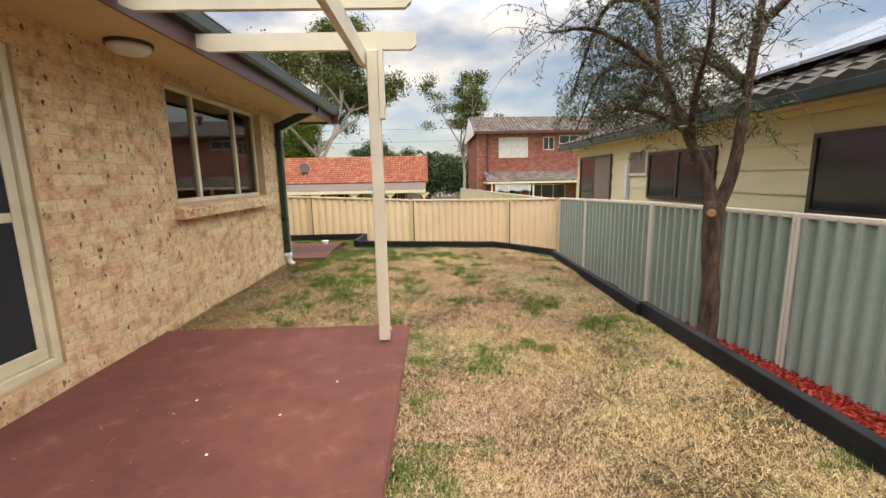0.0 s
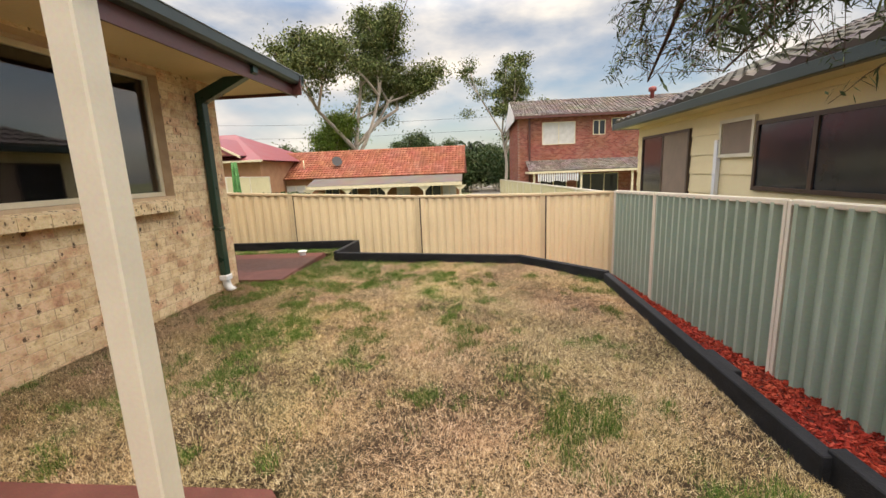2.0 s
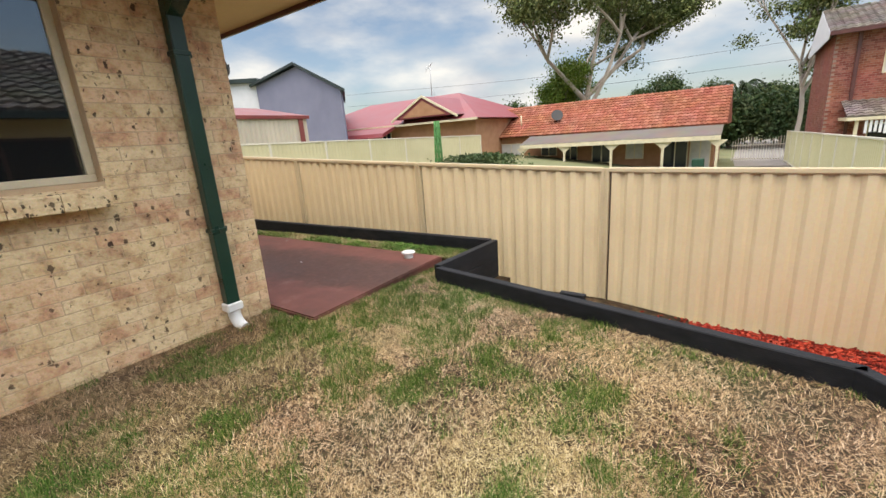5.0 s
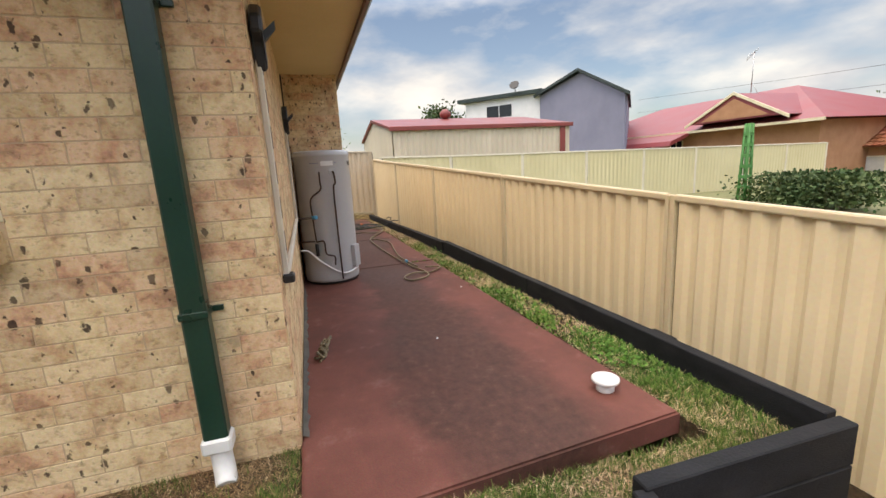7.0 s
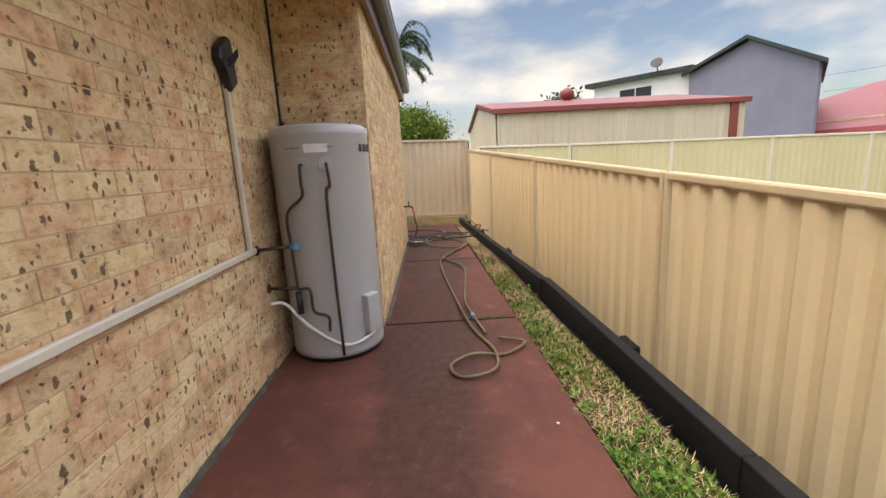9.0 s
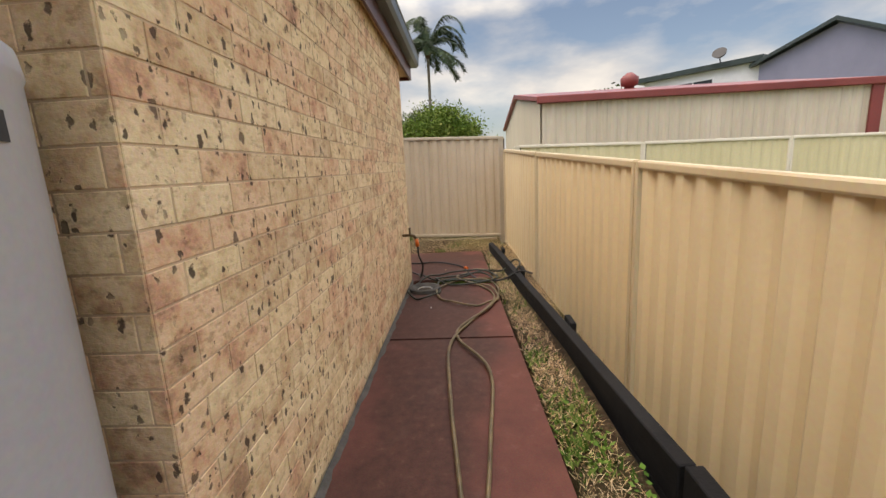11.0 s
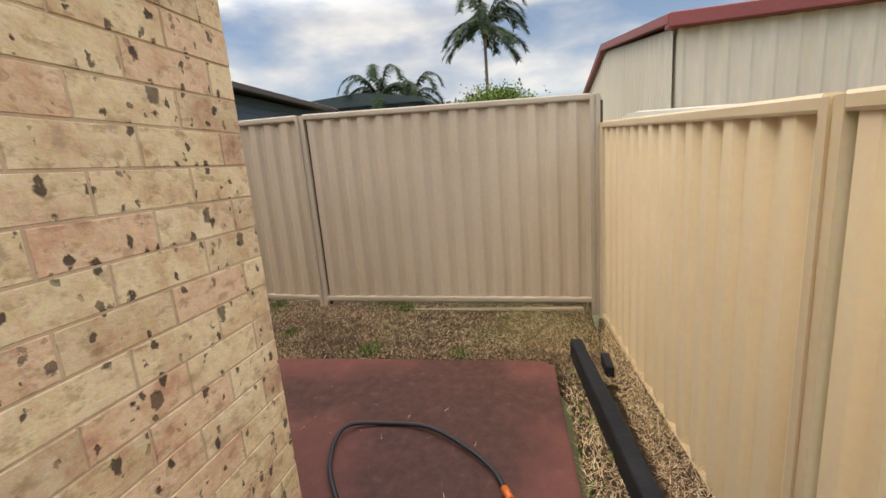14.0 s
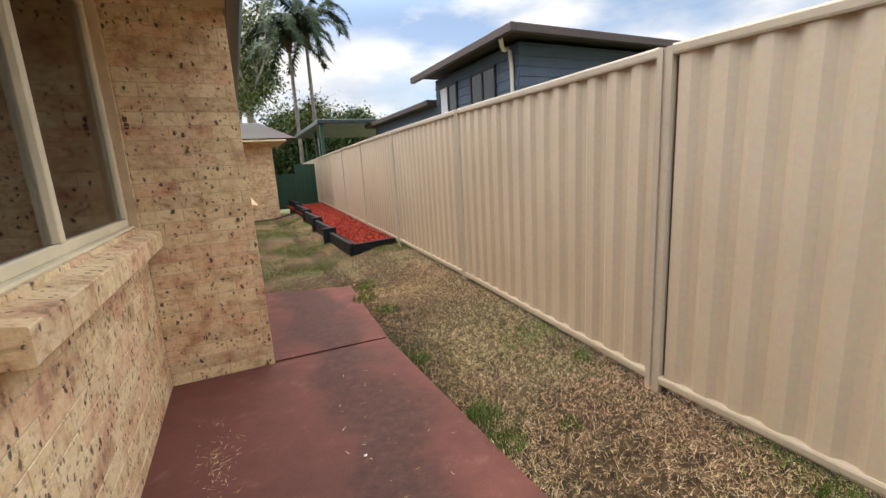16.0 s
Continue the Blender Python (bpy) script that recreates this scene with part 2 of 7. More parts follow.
def slab_mat():
    m, n, l, b = mat("red_painted_concrete", 0.7, 0, 0.18)
    g = n.new("ShaderNodeNewGeometry").outputs["Position"]
    n1, n2, n3 = noise_node(n, l, g, 0.9, 6, 0.62), noise_node(n, l, g, 5.0, 6, 0.65), noise_node(n, l, g, 120, 3)
    r1 = ramp(n, [(0.36, (0.090, 0.036, 0.028)), (0.5, (0.135, 0.051, 0.039)), (0.64, (0.18, 0.070, 0.054))])
    l.new(n1.outputs["Fac"], r1.inputs["Fac"])
    r2 = ramp(n, [(0.35, (0.09, 0.038, 0.031)), (0.65, (0.185, 0.070, 0.053))])
    l.new(n2.outputs["Fac"], r2.inputs["Fac"])
    col = mixc(n, l, 0.35, r1.outputs["Color"], r2.outputs["Color"])
    r3 = ramp(n, [(0.58, (0, 0, 0)), (0.76, (0.6, 0.6, 0.6))])
    l.new(n2.outputs["Fac"], r3.inputs["Fac"])
    col = mixc(n, l, r3.outputs["Color"], col, (0.22, 0.13, 0.108))
    # paint worn to grey-brown along the line people walk
    sep = n.new("ShaderNodeSeparateXYZ")
    wob = n.new("ShaderNodeVectorMath")
    wob.operation = "MULTIPLY_ADD"
    wob.inputs[1].default_value = (0.9, 0.9, 0.0)
    n4 = noise_node(n, l, g, 1.7, 4, 0.6)
    l.new(n4.outputs["Color"], wob.inputs[0])
    l.new(g, wob.inputs[2])
    l.new(wob.outputs["Vector"], sep.inputs["Vector"])

    def band(axis, mid, inner, outer):
        d = n.new("ShaderNodeMath")
        d.operation, d.inputs[1].default_value = "SUBTRACT", mid + 0.45
        l.new(sep.outputs[axis], d.inputs[0])
        a = n.new("ShaderNodeMath")
        a.operation = "ABSOLUTE"
        l.new(d.outputs[0], a.inputs[0])
        r = n.new("ShaderNodeMapRange")
        r.interpolation_type = "SMOOTHSTEP"
        r.inputs["From Min"].default_value, r.inputs["From Max"].default_value = inner, outer
        r.inputs["To Min"].default_value, r.inputs["To Max"].default_value = 1.0, 0.0
        l.new(a.outputs[0], r.inputs["Value"])
        return r.outputs["Result"]
    worn = n.new("ShaderNodeMath")
    worn.operation = "MAXIMUM"
    l.new(band("Y", 9.0, 0.24, 0.50), worn.inputs[0])
    l.new(band("X", -11.8, 0.12, 0.36), worn.inputs[1])
    wm = n.new("ShaderNodeMath")
    wm.operation, wm.inputs[1].default_value = "MULTIPLY", 0.8
    l.new(worn.outputs[0], wm.inputs[0])
    r5 = ramp(n, [(0.35, (0.048, 0.025, 0.019)), (0.60, (0.080, 0.039, 0.029)), (0.74, (0.135, 0.075, 0.056))])
    n5 = noise_node(n, l, g, 16, 5, 0.7)
    l.new(n5.outputs["Fac"], r5.inputs["Fac"])
    col = mixc(n, l, wm.outputs[0], col, r5.outputs["Color"])
    col = mixc(n, l, 0.3, col, n3.outputs["Color"], "SOFT_LIGHT")
    l.new(col, b.inputs["Base Color"])
    rr = n.new("ShaderNodeMapRange")
    rr.inputs["To Min"].default_value, rr.inputs["To Max"].default_value = 0.5, 0.85
    l.new(n1.outputs["Fac"], rr.inputs["Value"])
    l.new(rr.outputs["Result"], b.inputs["Roughness"])
    bump(n, l, b, n3.outputs["Fac"], 0.25, 0.004)
    return m


SLAB = slab_mat()


def lawn_mat():
    m, n, l, b = mat("dry_lawn_soil", 0.95, 0, 0.2)
    g = n.new("ShaderNodeNewGeometry").outputs["Position"]
    n1, n2, n3 = noise_node(n, l, g, 1.1, 5, 0.6), noise_node(n, l, g, 14, 5, 0.7), noise_node(n, l, g, 110, 3, 0.7)
    r1 = ramp(n, [(0.3, (0.020, 0.012, 0.007)), (0.55, (0.070, 0.046, 0.025)), (0.75, (0.17, 0.115, 0.062))])
    l.new(n2.outputs["Fac"], r1.inputs["Fac"])
    r2 = ramp(n, [(0.5, (0, 0, 0)), (0.66, (0.6, 0.6, 0.6))])
    l.new(n1.outputs["Fac"], r2.inputs["Fac"])
    col = mixc(n, l, r2.outputs["Color"], r1.outputs["Color"], (0.05, 0.07, 0.02))
    col = mixc(n, l, 0.7, col, n3.outputs["Color"], "SOFT_LIGHT")
    l.new(col, b.inputs["Base Color"])
    bump(n, l, b, n3.outputs["Fac"], 0.9, 0.02)
    return m


LAWN = lawn_mat()
FAR_GROUND = surface("far_grass", (0.11, 0.13, 0.05), (0.2, 0.19, 0.09), 0.3, 9, 0.95, bump_s=0.5, bump_d=0.03)
STRAW = leaf_mat("straw_blades", (0.24, 0.16, 0.080), (0.56, 0.405, 0.22), (0.81, 0.655, 0.43), 0.8)
BROWN_STRAW = leaf_mat("brown_thatch_blades", (0.075, 0.048, 0.025), (0.22, 0.15, 0.075), (0.42, 0.31, 0.165), 0.85)
GRASS = leaf_mat("green_blades", (0.025, 0.06, 0.008), (0.075, 0.14, 0.022), (0.18, 0.24, 0.06), 0.6)
MULCH = leaf_mat("red_mulch_chips", (0.10, 0.012, 0.008), (0.33, 0.036, 0.020), (0.46, 0.085, 0.048), 0.75)
MULCH_BED = surface("red_mulch_bed", (0.05, 0.008, 0.006), (0.19, 0.022, 0.013), 12, 60, 0.9, bump_s=0.9, bump_d=0.03)
BARK = surface("rough_bark", (0.020, 0.012, 0.008), (0.15, 0.085, 0.052), 26, 90, 0.95, bump_s=1.0, bump_d=0.03, stretch=(1, 1, 0.22))
GUM_BARK = surface("pale_gum_bark", (0.30, 0.25, 0.20), (0.48, 0.42, 0.36), 0.8, 8, 0.85, bump_s=0.3, dirt=(0.14, 0.1, 0.07), dirt_amt=0.8, stretch=(1, 1, 0.3))
PALM_BARK = surface("grey_palm_trunk", (0.13, 0.11, 0.09), (0.24, 0.21, 0.17), 2, 20, 0.9, bump_s=0.5, stretch=(1, 1, 3))
LEAF_NEAR = leaf_mat("narrow_green_leaves", (0.018, 0.028, 0.010), (0.050, 0.070, 0.026), (0.13, 0.15, 0.075))
LEAF_GUM = leaf_mat("gum_leaves", (0.035, 0.05, 0.016), (0.10, 0.125, 0.040), (0.20, 0.22, 0.085))
LEAF_GUM_LIME = leaf_mat("young_gum_leaves", (0.06, 0.10, 0.015), (0.11, 0.17, 0.025), (0.18, 0.22, 0.05))
LEAF_FAR = leaf_mat("far_leaves", (0.03, 0.055, 0.022), (0.055, 0.085, 0.03), (0.10, 0.12, 0.05))
PALM_LEAF = leaf_mat("palm_fronds", (0.012, 0.024, 0.010), (0.025, 0.045, 0.016), (0.06, 0.08, 0.035))
TANK = surface("grey_enamel", (0.40, 0.40, 0.405), (0.44, 0.44, 0.445), 1.5, 60, 0.35, bump_s=0.02)
COPPER = surface("aged_copper_pipe", (0.05, 0.035, 0.028), (0.11, 0.07, 0.05), 20, 80, 0.5, 0.6)
BLACK_PLASTIC = plain("black_plastic", (0.015, 0.015, 0.017), 0.5)
BRASS = plain("dark_brass", (0.10, 0.065, 0.03), 0.45, 0.7)
ORANGE = plain("orange_plastic", (0.65, 0.14, 0.02), 0.45)
BLUE = plain("blue_plastic", (0.06, 0.25, 0.38), 0.45)
HOSE_GREEN = surface("dark_green_hose", (0.014, 0.018, 0.013), (0.028, 0.034, 0.022), 9, 60, 0.5)
HOSE_TAN = surface("olive_tan_hose", (0.075, 0.058, 0.028), (0.21, 0.155, 0.08), 9, 60, 0.5)
ROPE = surface("speckled_rope", (0.03, 0.026, 0.02), (0.30, 0.24, 0.14), 70, 160, 0.9, bump_s=0.6)
DARK_CONCRETE = surface("mossy_concrete", (0.045, 0.042, 0.036), (0.11, 0.10, 0.085), 9, 80, 0.9, bump_s=0.5)
PALE_TIMBER = surface("weathered_timber", (0.24, 0.185, 0.12), (0.36, 0.29, 0.20), 5, 60, 0.85, bump_s=0.4)
CUT_WOOD = surface("orange_cut_wood", (0.24, 0.10, 0.05), (0.36, 0.17, 0.085), 30, 90, 0.9, bump_s=0.3)
WEED = leaf_mat("round_weed_leaves", (0.05, 0.11, 0.018), (0.10, 0.20, 0.03), (0.17, 0.27, 0.06))
HOSE_YELLOW = surface("tan_hose", (0.30, 0.20, 0.08), (0.42, 0.29, 0.13), 9, 60, 0.5)
CONDUIT = plain("cream_conduit", (0.60, 0.55, 0.46), 0.5)
STEEL = plain("galvanised_steel", (0.4, 0.4, 0.4), 0.4, 0.8)
CONCRETE = surface("grey_concrete", (0.22, 0.2, 0.18), (0.33, 0.31, 0.28), 6, 80, 0.9, bump_s=0.4)
ORANGE_TILE = leaf_mat("orange_terracotta_tile", (0.22, 0.075, 0.045), (0.28, 0.10, 0.06), (0.34, 0.14, 0.09), 0.8)
SLATE_TILE = leaf_mat("weathered_slate_tile", (0.075, 0.068, 0.06), (0.11, 0.10, 0.088), (0.15, 0.135, 0.12), 0.8)
GREY_TILE = leaf_mat("grey_brown_tile", (0.13, 0.105, 0.09), (0.18, 0.15, 0.13), (0.24, 0.205, 0.18), 0.8)
DARK_TILE = leaf_mat("dark_roof_tile", (0.06, 0.05, 0.045), (0.085, 0.072, 0.064), (0.11, 0.095, 0.085), 0.7)
RED_IRON = surface("red_roof_iron", (0.20, 0.038, 0.042), (0.25, 0.052, 0.057), 0.6, 20, 0.5, bump_s=0.05)
RED_TRIM = surface("dark_red_trim", (0.17, 0.034, 0.03), (0.23, 0.05, 0.043), 1, 30, 0.45)
RED_BRICK = leaf_mat("red_face_brick", (0.22, 0.078, 0.058), (0.31, 0.115, 0.082), (0.40, 0.17, 0.125), 0.9)
RED_MORTAR = surface("pale_mortar", (0.30, 0.20, 0.155), (0.38, 0.26, 0.20), 5, 60, 0.9)
TAN_BRICK = surface("orange_brown_brickwork", (0.33, 0.16, 0.08), (0.42, 0.22, 0.12), 2, 30, 0.9)
CREAM_BOARD = surface("cream_weatherboard", (0.68, 0.56, 0.33), (0.74, 0.62, 0.38), 1.5, 40, 0.6, bump_s=0.05)
BLUE_BOARD = surface("slate_blue_weatherboard", (0.055, 0.08, 0.115), (0.075, 0.105, 0.145), 1.5, 40, 0.6, bump_s=0.05)
GREY_RENDER = surface("mauve_grey_render", (0.19, 0.19, 0.26), (0.23, 0.23, 0.31), 0.8, 30, 0.8)
WHITE_BOARD = surface("white_weatherboard", (0.66, 0.66, 0.67), (0.74, 0.74, 0.75), 1.5, 40, 0.6)
SHED_WALL = surface("cream_shed_sheet", (0.50, 0.44, 0.33), (0.60, 0.53, 0.41), 1.4, 30, 0.5, bump_s=0.05, dirt=(0.4, 0.35, 0.26), dirt_amt=0.4, stretch=(1, 1, 0.2))
DARK_GLASS = plain("dark_window_glass", (0.02, 0.023, 0.028), 0.06)
BROWN_BLIND = plain("brown_blind", (0.22, 0.16, 0.12), 0.7)
PANEL = plain("solar_panel", (0.30, 0.32, 0.36), 0.12)
LIME_PAINT = plain("bright_green_paint", (0.06, 0.20, 0.05), 0.7)
DARK_GREEN = plain("dark_green_gate_paint", (0.012, 0.06, 0.035), 0.5)


# ---- mesh helpers ----
def box(bm, a, b, bev=0.0):
    a, b = [min(p, q) for p, q in zip(a, b)], [max(p, q) for p, q in zip(a, b)]
    v = [bm.verts.new((x, y, z)) for z in (a[2], b[2]) for y in (a[1], b[1]) for x in (a[0], b[0])]
    f = [bm.faces.new([v[i] for i in q]) for q in ((0, 2, 3, 1), (4, 5, 7, 6), (0, 1, 5, 4), (2, 6, 7, 3), (0, 4, 6, 2), (1, 3, 7, 5))]
    if bev:
        bmesh.ops.bevel(bm, geom=list({e for q in f for e in q.edges}), offset=bev, segments=1, affect="EDGES")
    return bm


def prism(bm, pts, vec, cap=True):
    vec = Vector(vec)
    a = [bm.verts.new(p) for p in pts]
    b = [bm.verts.new(Vector(p) + vec) for p in pts]
    if cap:
        bm.faces.new(a[::-1])
        bm.faces.new(b)
    for i in range(len(pts)):
        j = (i + 1) % len(pts)
        bm.faces.new((a[i], a[j], b[j], b[i]))
    return bm


def tube(bm, pts, radii, n=8, cap=True):
    pts = [Vector(p) for p in pts]
    if isinstance(radii, (int, float)):
        radii = [radii] * len(pts)
    rings, ref = [], Vector((0.31, 0.17, 0.94))
    for i, p in enumerate(pts):
        d = (pts[min(i + 1, len(pts) - 1)] - pts[max(i - 1, 0)]).normalized()
        if abs(d.dot(ref)) > 0.97:
            ref = Vector((0.9, 0.3, 0.1))
        u = d.cross(ref).normalized()
        w = d.cross(u)
        rings.append([bm.verts.new(p + radii[i] * (math.cos(6.28318 * k / n) * u + math.sin(6.28318 * k / n) * w)) for k in range(n)])
    for r, s in zip(rings, rings[1:]):
        for k in range(n):
            f = bm.faces.new((r[k], r[(k + 1) % n], s[(k + 1) % n], s[k]))
            f.smooth = True
    if cap:
        bm.faces.new(rings[0][::-1])
        bm.faces.new(rings[-1])
    return bm


def bend(pts, steps=8):
    """A smooth line through the given points."""
    p = [Vector(q) for q in pts]
    p = [2 * p[0] - p[1]] + p + [2 * p[-1] - p[-2]]
    out = []
    for i in range(1, len(p) - 2):
        for k in range(steps):
            t = k / steps
            out.append(0.5 * (2 * p[i] + (p[i + 1] - p[i - 1]) * t + (2 * p[i - 1] - 5 * p[i] + 4 * p[i + 1] - p[i + 2]) * t * t
                              + (3 * p[i] - p[i - 1] - 3 * p[i + 1] + p[i + 2]) * t ** 3))
    return out + [p[-2]]


def done(name, bm, material):
    bmesh.ops.recalc_face_normals(bm, faces=bm.faces)
    me = bpy.data.meshes.new(name)
    bm.to_mesh(me)
    bm.free()
    me.materials.append(material)
    return new(name, me)


def under(ob, parent):
    ob.parent = parent
    if parent.type == "EMPTY":
        ob.location = -parent.location
    return ob


def part(name, bm, material, parent, label=""):
    return tagged(under(done(name, bm, material), parent), label)


def thing(name, at, label, category, group="", kind=""):
    ob = new(name)
    ob.empty_display_size = 0.1
    ob.location = at
    return tagged(ob, label, category, group, kind)


def single(name, bm, material, label, category, group="", kind=""):
    return tagged(done(name, bm, material), label, category, group, kind)


def soup(name, verts, faces, material, parent=None, label="", category="", kind=""):
    me = bpy.data.meshes.new(name)
    me.from_pydata(verts, [], faces)
    me.materials.append(material)
    ob = new(name, me)
    if parent:
        under(ob, parent)
    return tagged(ob, label, category, "", kind)


def B():
    return bmesh.new()


# ---- ground ----
def ground_z(x, y):
    g = max(-0.84, min(-0.2 - 0.05 * (x + 10.8), -0.16))
    k = max(0.0, min((x + 16) / 10, 1.0))
    return g - 0.035 * max(0.0, min(y - 11.5, 25.0)) * k


gx = [-900, -300, -120, -70, -45, -32, -24, -19] + [-16 + i * 1.0 for i in range(24)] + [9, 12, 16, 22, 30, 45, 80, 200, 900]
gy = [-900, -300, -100, -50, -30, -20, -14, -10] + [-8 + i * 1.0 for i in range(24)] + [18, 21, 25, 30, 36, 45, 60, 100, 250, 900]
soup("ground", [(x, y, ground_z(x, y)) for y in gy for x in gx],
     [(j * len(gx) + i, j * len(gx) + i + 1, (j + 1) * len(gx) + i + 1, (j + 1) * len(gx) + i) for j in range(len(gy) - 1) for i in range(len(gx) - 1)],
     FAR_GROUND, None, "rough grassy ground sloping gently away to the horizon", "ground", "structure")

TIMBER_X = 1.58


def sheet_of(name, poly, z_top, z_low, material, label, category):
    bm = B()
    prism(bm, [(x, y, z_low) for x, y in poly], (0, 0, z_top - z_low))
    return single(name, bm, material, label, category, "", "structure")


YARD = [(-0.80, -8), (-0.80, 4.43), (-3.12, 4.43), (-3.12, 7.99), (-2.55, 7.99), (-2.42, 9.85), (-12.0, 9.62), (-12.0, 9.86),
        (-2.15, 10.22), (-2.15, 9.16), (0.66, 8.68), (1.50, 7.74), (1.50, -8)]


def inside(x, y, poly):
    c, j = False, len(poly) - 1
    for i in range(len(poly)):
        (xi, yi), (xj, yj) = poly[i], poly[j]
        if (yi > y) != (yj > y) and x < (xj - xi) * (y - yi) / (yj - yi) + xi:
            c = not c
        j = i
    return c


def lawn_z(x, y):
    return -0.03 + 0.018 * noise.noise(Vector((x * 0.9, y * 0.9, 0.3))) + 0.05 * math.exp(-((x - 0.1) ** 2 + (y - 7.2) ** 2) / 3.0)


def lawn_sheet(name, poly, zf, step, label):
    """A turf sheet with small undulations inside an outline."""
    bm = B()
    f = bm.faces.new([bm.verts.new((x, y, 0)) for x, y in poly])
    x0, x1 = min(p[0] for p in poly), max(p[0] for p in poly)
    y0, y1 = min(p[1] for p in poly), max(p[1] for p in poly)
    for k in range(1, int((x1 - x0) / step) + 1):
        bmesh.ops.bisect_plane(bm, geom=bm.verts[:] + bm.edges[:] + bm.faces[:], plane_co=(x0 + k * step, 0, 0), plane_no=(1, 0, 0))
    for k in range(1, int((y1 - y0) / step) + 1):
        bmesh.ops.bisect_plane(bm, geom=bm.verts[:] + bm.edges[:] + bm.faces[:], plane_co=(0, y0 + k * step, 0), plane_no=(0, 1, 0))
    for v in bm.verts:
        v.co.z = zf(v.co.x, v.co.y)
    ext = bmesh.ops.extrude_edge_only(bm, edges=[e for e in bm.edges if e.is_boundary])
    for v in (g for g in ext["geom"] if isinstance(g, bmesh.types.BMVert)):
        v.co.z = -0.75
    for q in bm.faces:
        q.smooth = True
    return single(name, bm, LAWN, label, "lawn", "", "structure")


lawn_sheet("lawn", YARD, lawn_z, 0.4, "patchy dry lawn of straw-coloured and green turf")
STRIP = [(-13.35, 9.9), (-12.0, 9.9), (-12.0, 9.62), (-12.28, 9.50), (-12.20, 5.7), (-12.36, 3.93), (-11.36, 3.55), (-11.36, -6.0), (-14.6, -6.0), (-13.98, 1.2)]


def strip_z(x, y):
    return -0.025 + 0.015 * noise.noise(Vector((x * 0.9, y * 0.9, 4.3))) + (0.06 + 0.12 * max(0, min((9.9 - y) / 5, 1))) * max(0, min((-12.25 - x) / 0.9, 1))


lawn_sheet("lawn_strip", STRIP, strip_z, 0.4, "narrow strip of dry brown turf beside the fence")

# painted slabs
slab_d = "dark red painted concrete slab with worn patches"


def slab(name, poly, label=slab_d):
    bm = B()
    prism(bm, [(x, y, -0.12) for x, y in poly], (0, 0, 0.12))
    bmesh.ops.bevel(bm, geom=[e for e in bm.edges if all(abs(v.co.z) < 1e-4 for v in e.verts)], offset=0.012, segments=2, affect="EDGES")
    return single(name, bm, SLAB, label, "concrete slab", "", "structure")


slab("patio_slab", [(-3.1, -8), (-0.80, -8), (-0.80, 4.38), (-0.85, 4.43), (-3.1, 4.43)])
slab("path_slab", [(-2.52, 8.0), (-2.6, 9.84), (-6.62, 9.725), (-6.62, 8.0)])
slab("path_slab_middle", [(-6.628, 8.645), (-6.628, 9.722), (-8.87, 9.655), (-8.87, 8.645)])
slab("path_slab_far", [(-8.878, 8.645), (-8.878, 9.652), (-10.42, 9.605), (-10.42, 8.645)])
slab("path_slab_end", [(-10.6, 8.645), (-10.6, 9.6), (-12.2, 9.55), (-12.27, 9.48), (-12.23, 5.71), (-10.68, 5.66), (-10.68, 8.645)])
slab("path_slab_side", [(-11.34, 5.66), (-12.23, 5.70), (-12.37, 3.93), (-11.34, 3.56)])
bm = B()
box(bm, (-10.42, 8.645, -0.3), (-10.6, 9.6, -0.055))
single("drain_trench", bm, CONCRETE, "shallow gap of dirt and weeds between two slabs", "trench", "", "structure")

# ---- brick walls ----
COURSE, PITCH, JOINT = 0.0865, 0.24, 0.0052
SOFFIT_Z = 2.44
_brick_cache = {}


def brick_mesh(length):
    key = round(length, 2)
    if key not in _brick_cache:
        bm = B()
        l, h, d, c = key / 2 - JOINT / 2, (COURSE - JOINT) / 2, 0.0022, 0.0018
        back = [(-l, 0.03, -h), (l, 0.03, -h), (l, 0.03, h), (-l, 0.03, h)]
        mid = [(-l, -d + c, -h), (l, -d + c, -h), (l, -d + c, h), (-l, -d + c, h)]
        front = [(-l + c, -d, -h + c), (l - c, -d, -h + c), (l - c, -d, h - c), (-l + c, -d, h - c)]
        rows = [[bm.verts.new(p) for p in r] for r in (back, mid, front)]
        for r, s in zip(rows, rows[1:]):
            for k in range(4):
                bm.faces.new((r[k], r[(k + 1) % 4], s[(k + 1) % 4], s[k]))
        bm.faces.new(rows[2])
        bmesh.ops.recalc_face_normals(bm, faces=bm.faces)
        me = bpy.data.meshes.new("brick")
        bm.to_mesh(me)
        bm.free()
        me.materials.append(BRICK)
        _brick_cache[key] = me
    return _brick_cache[key]


LATE = []


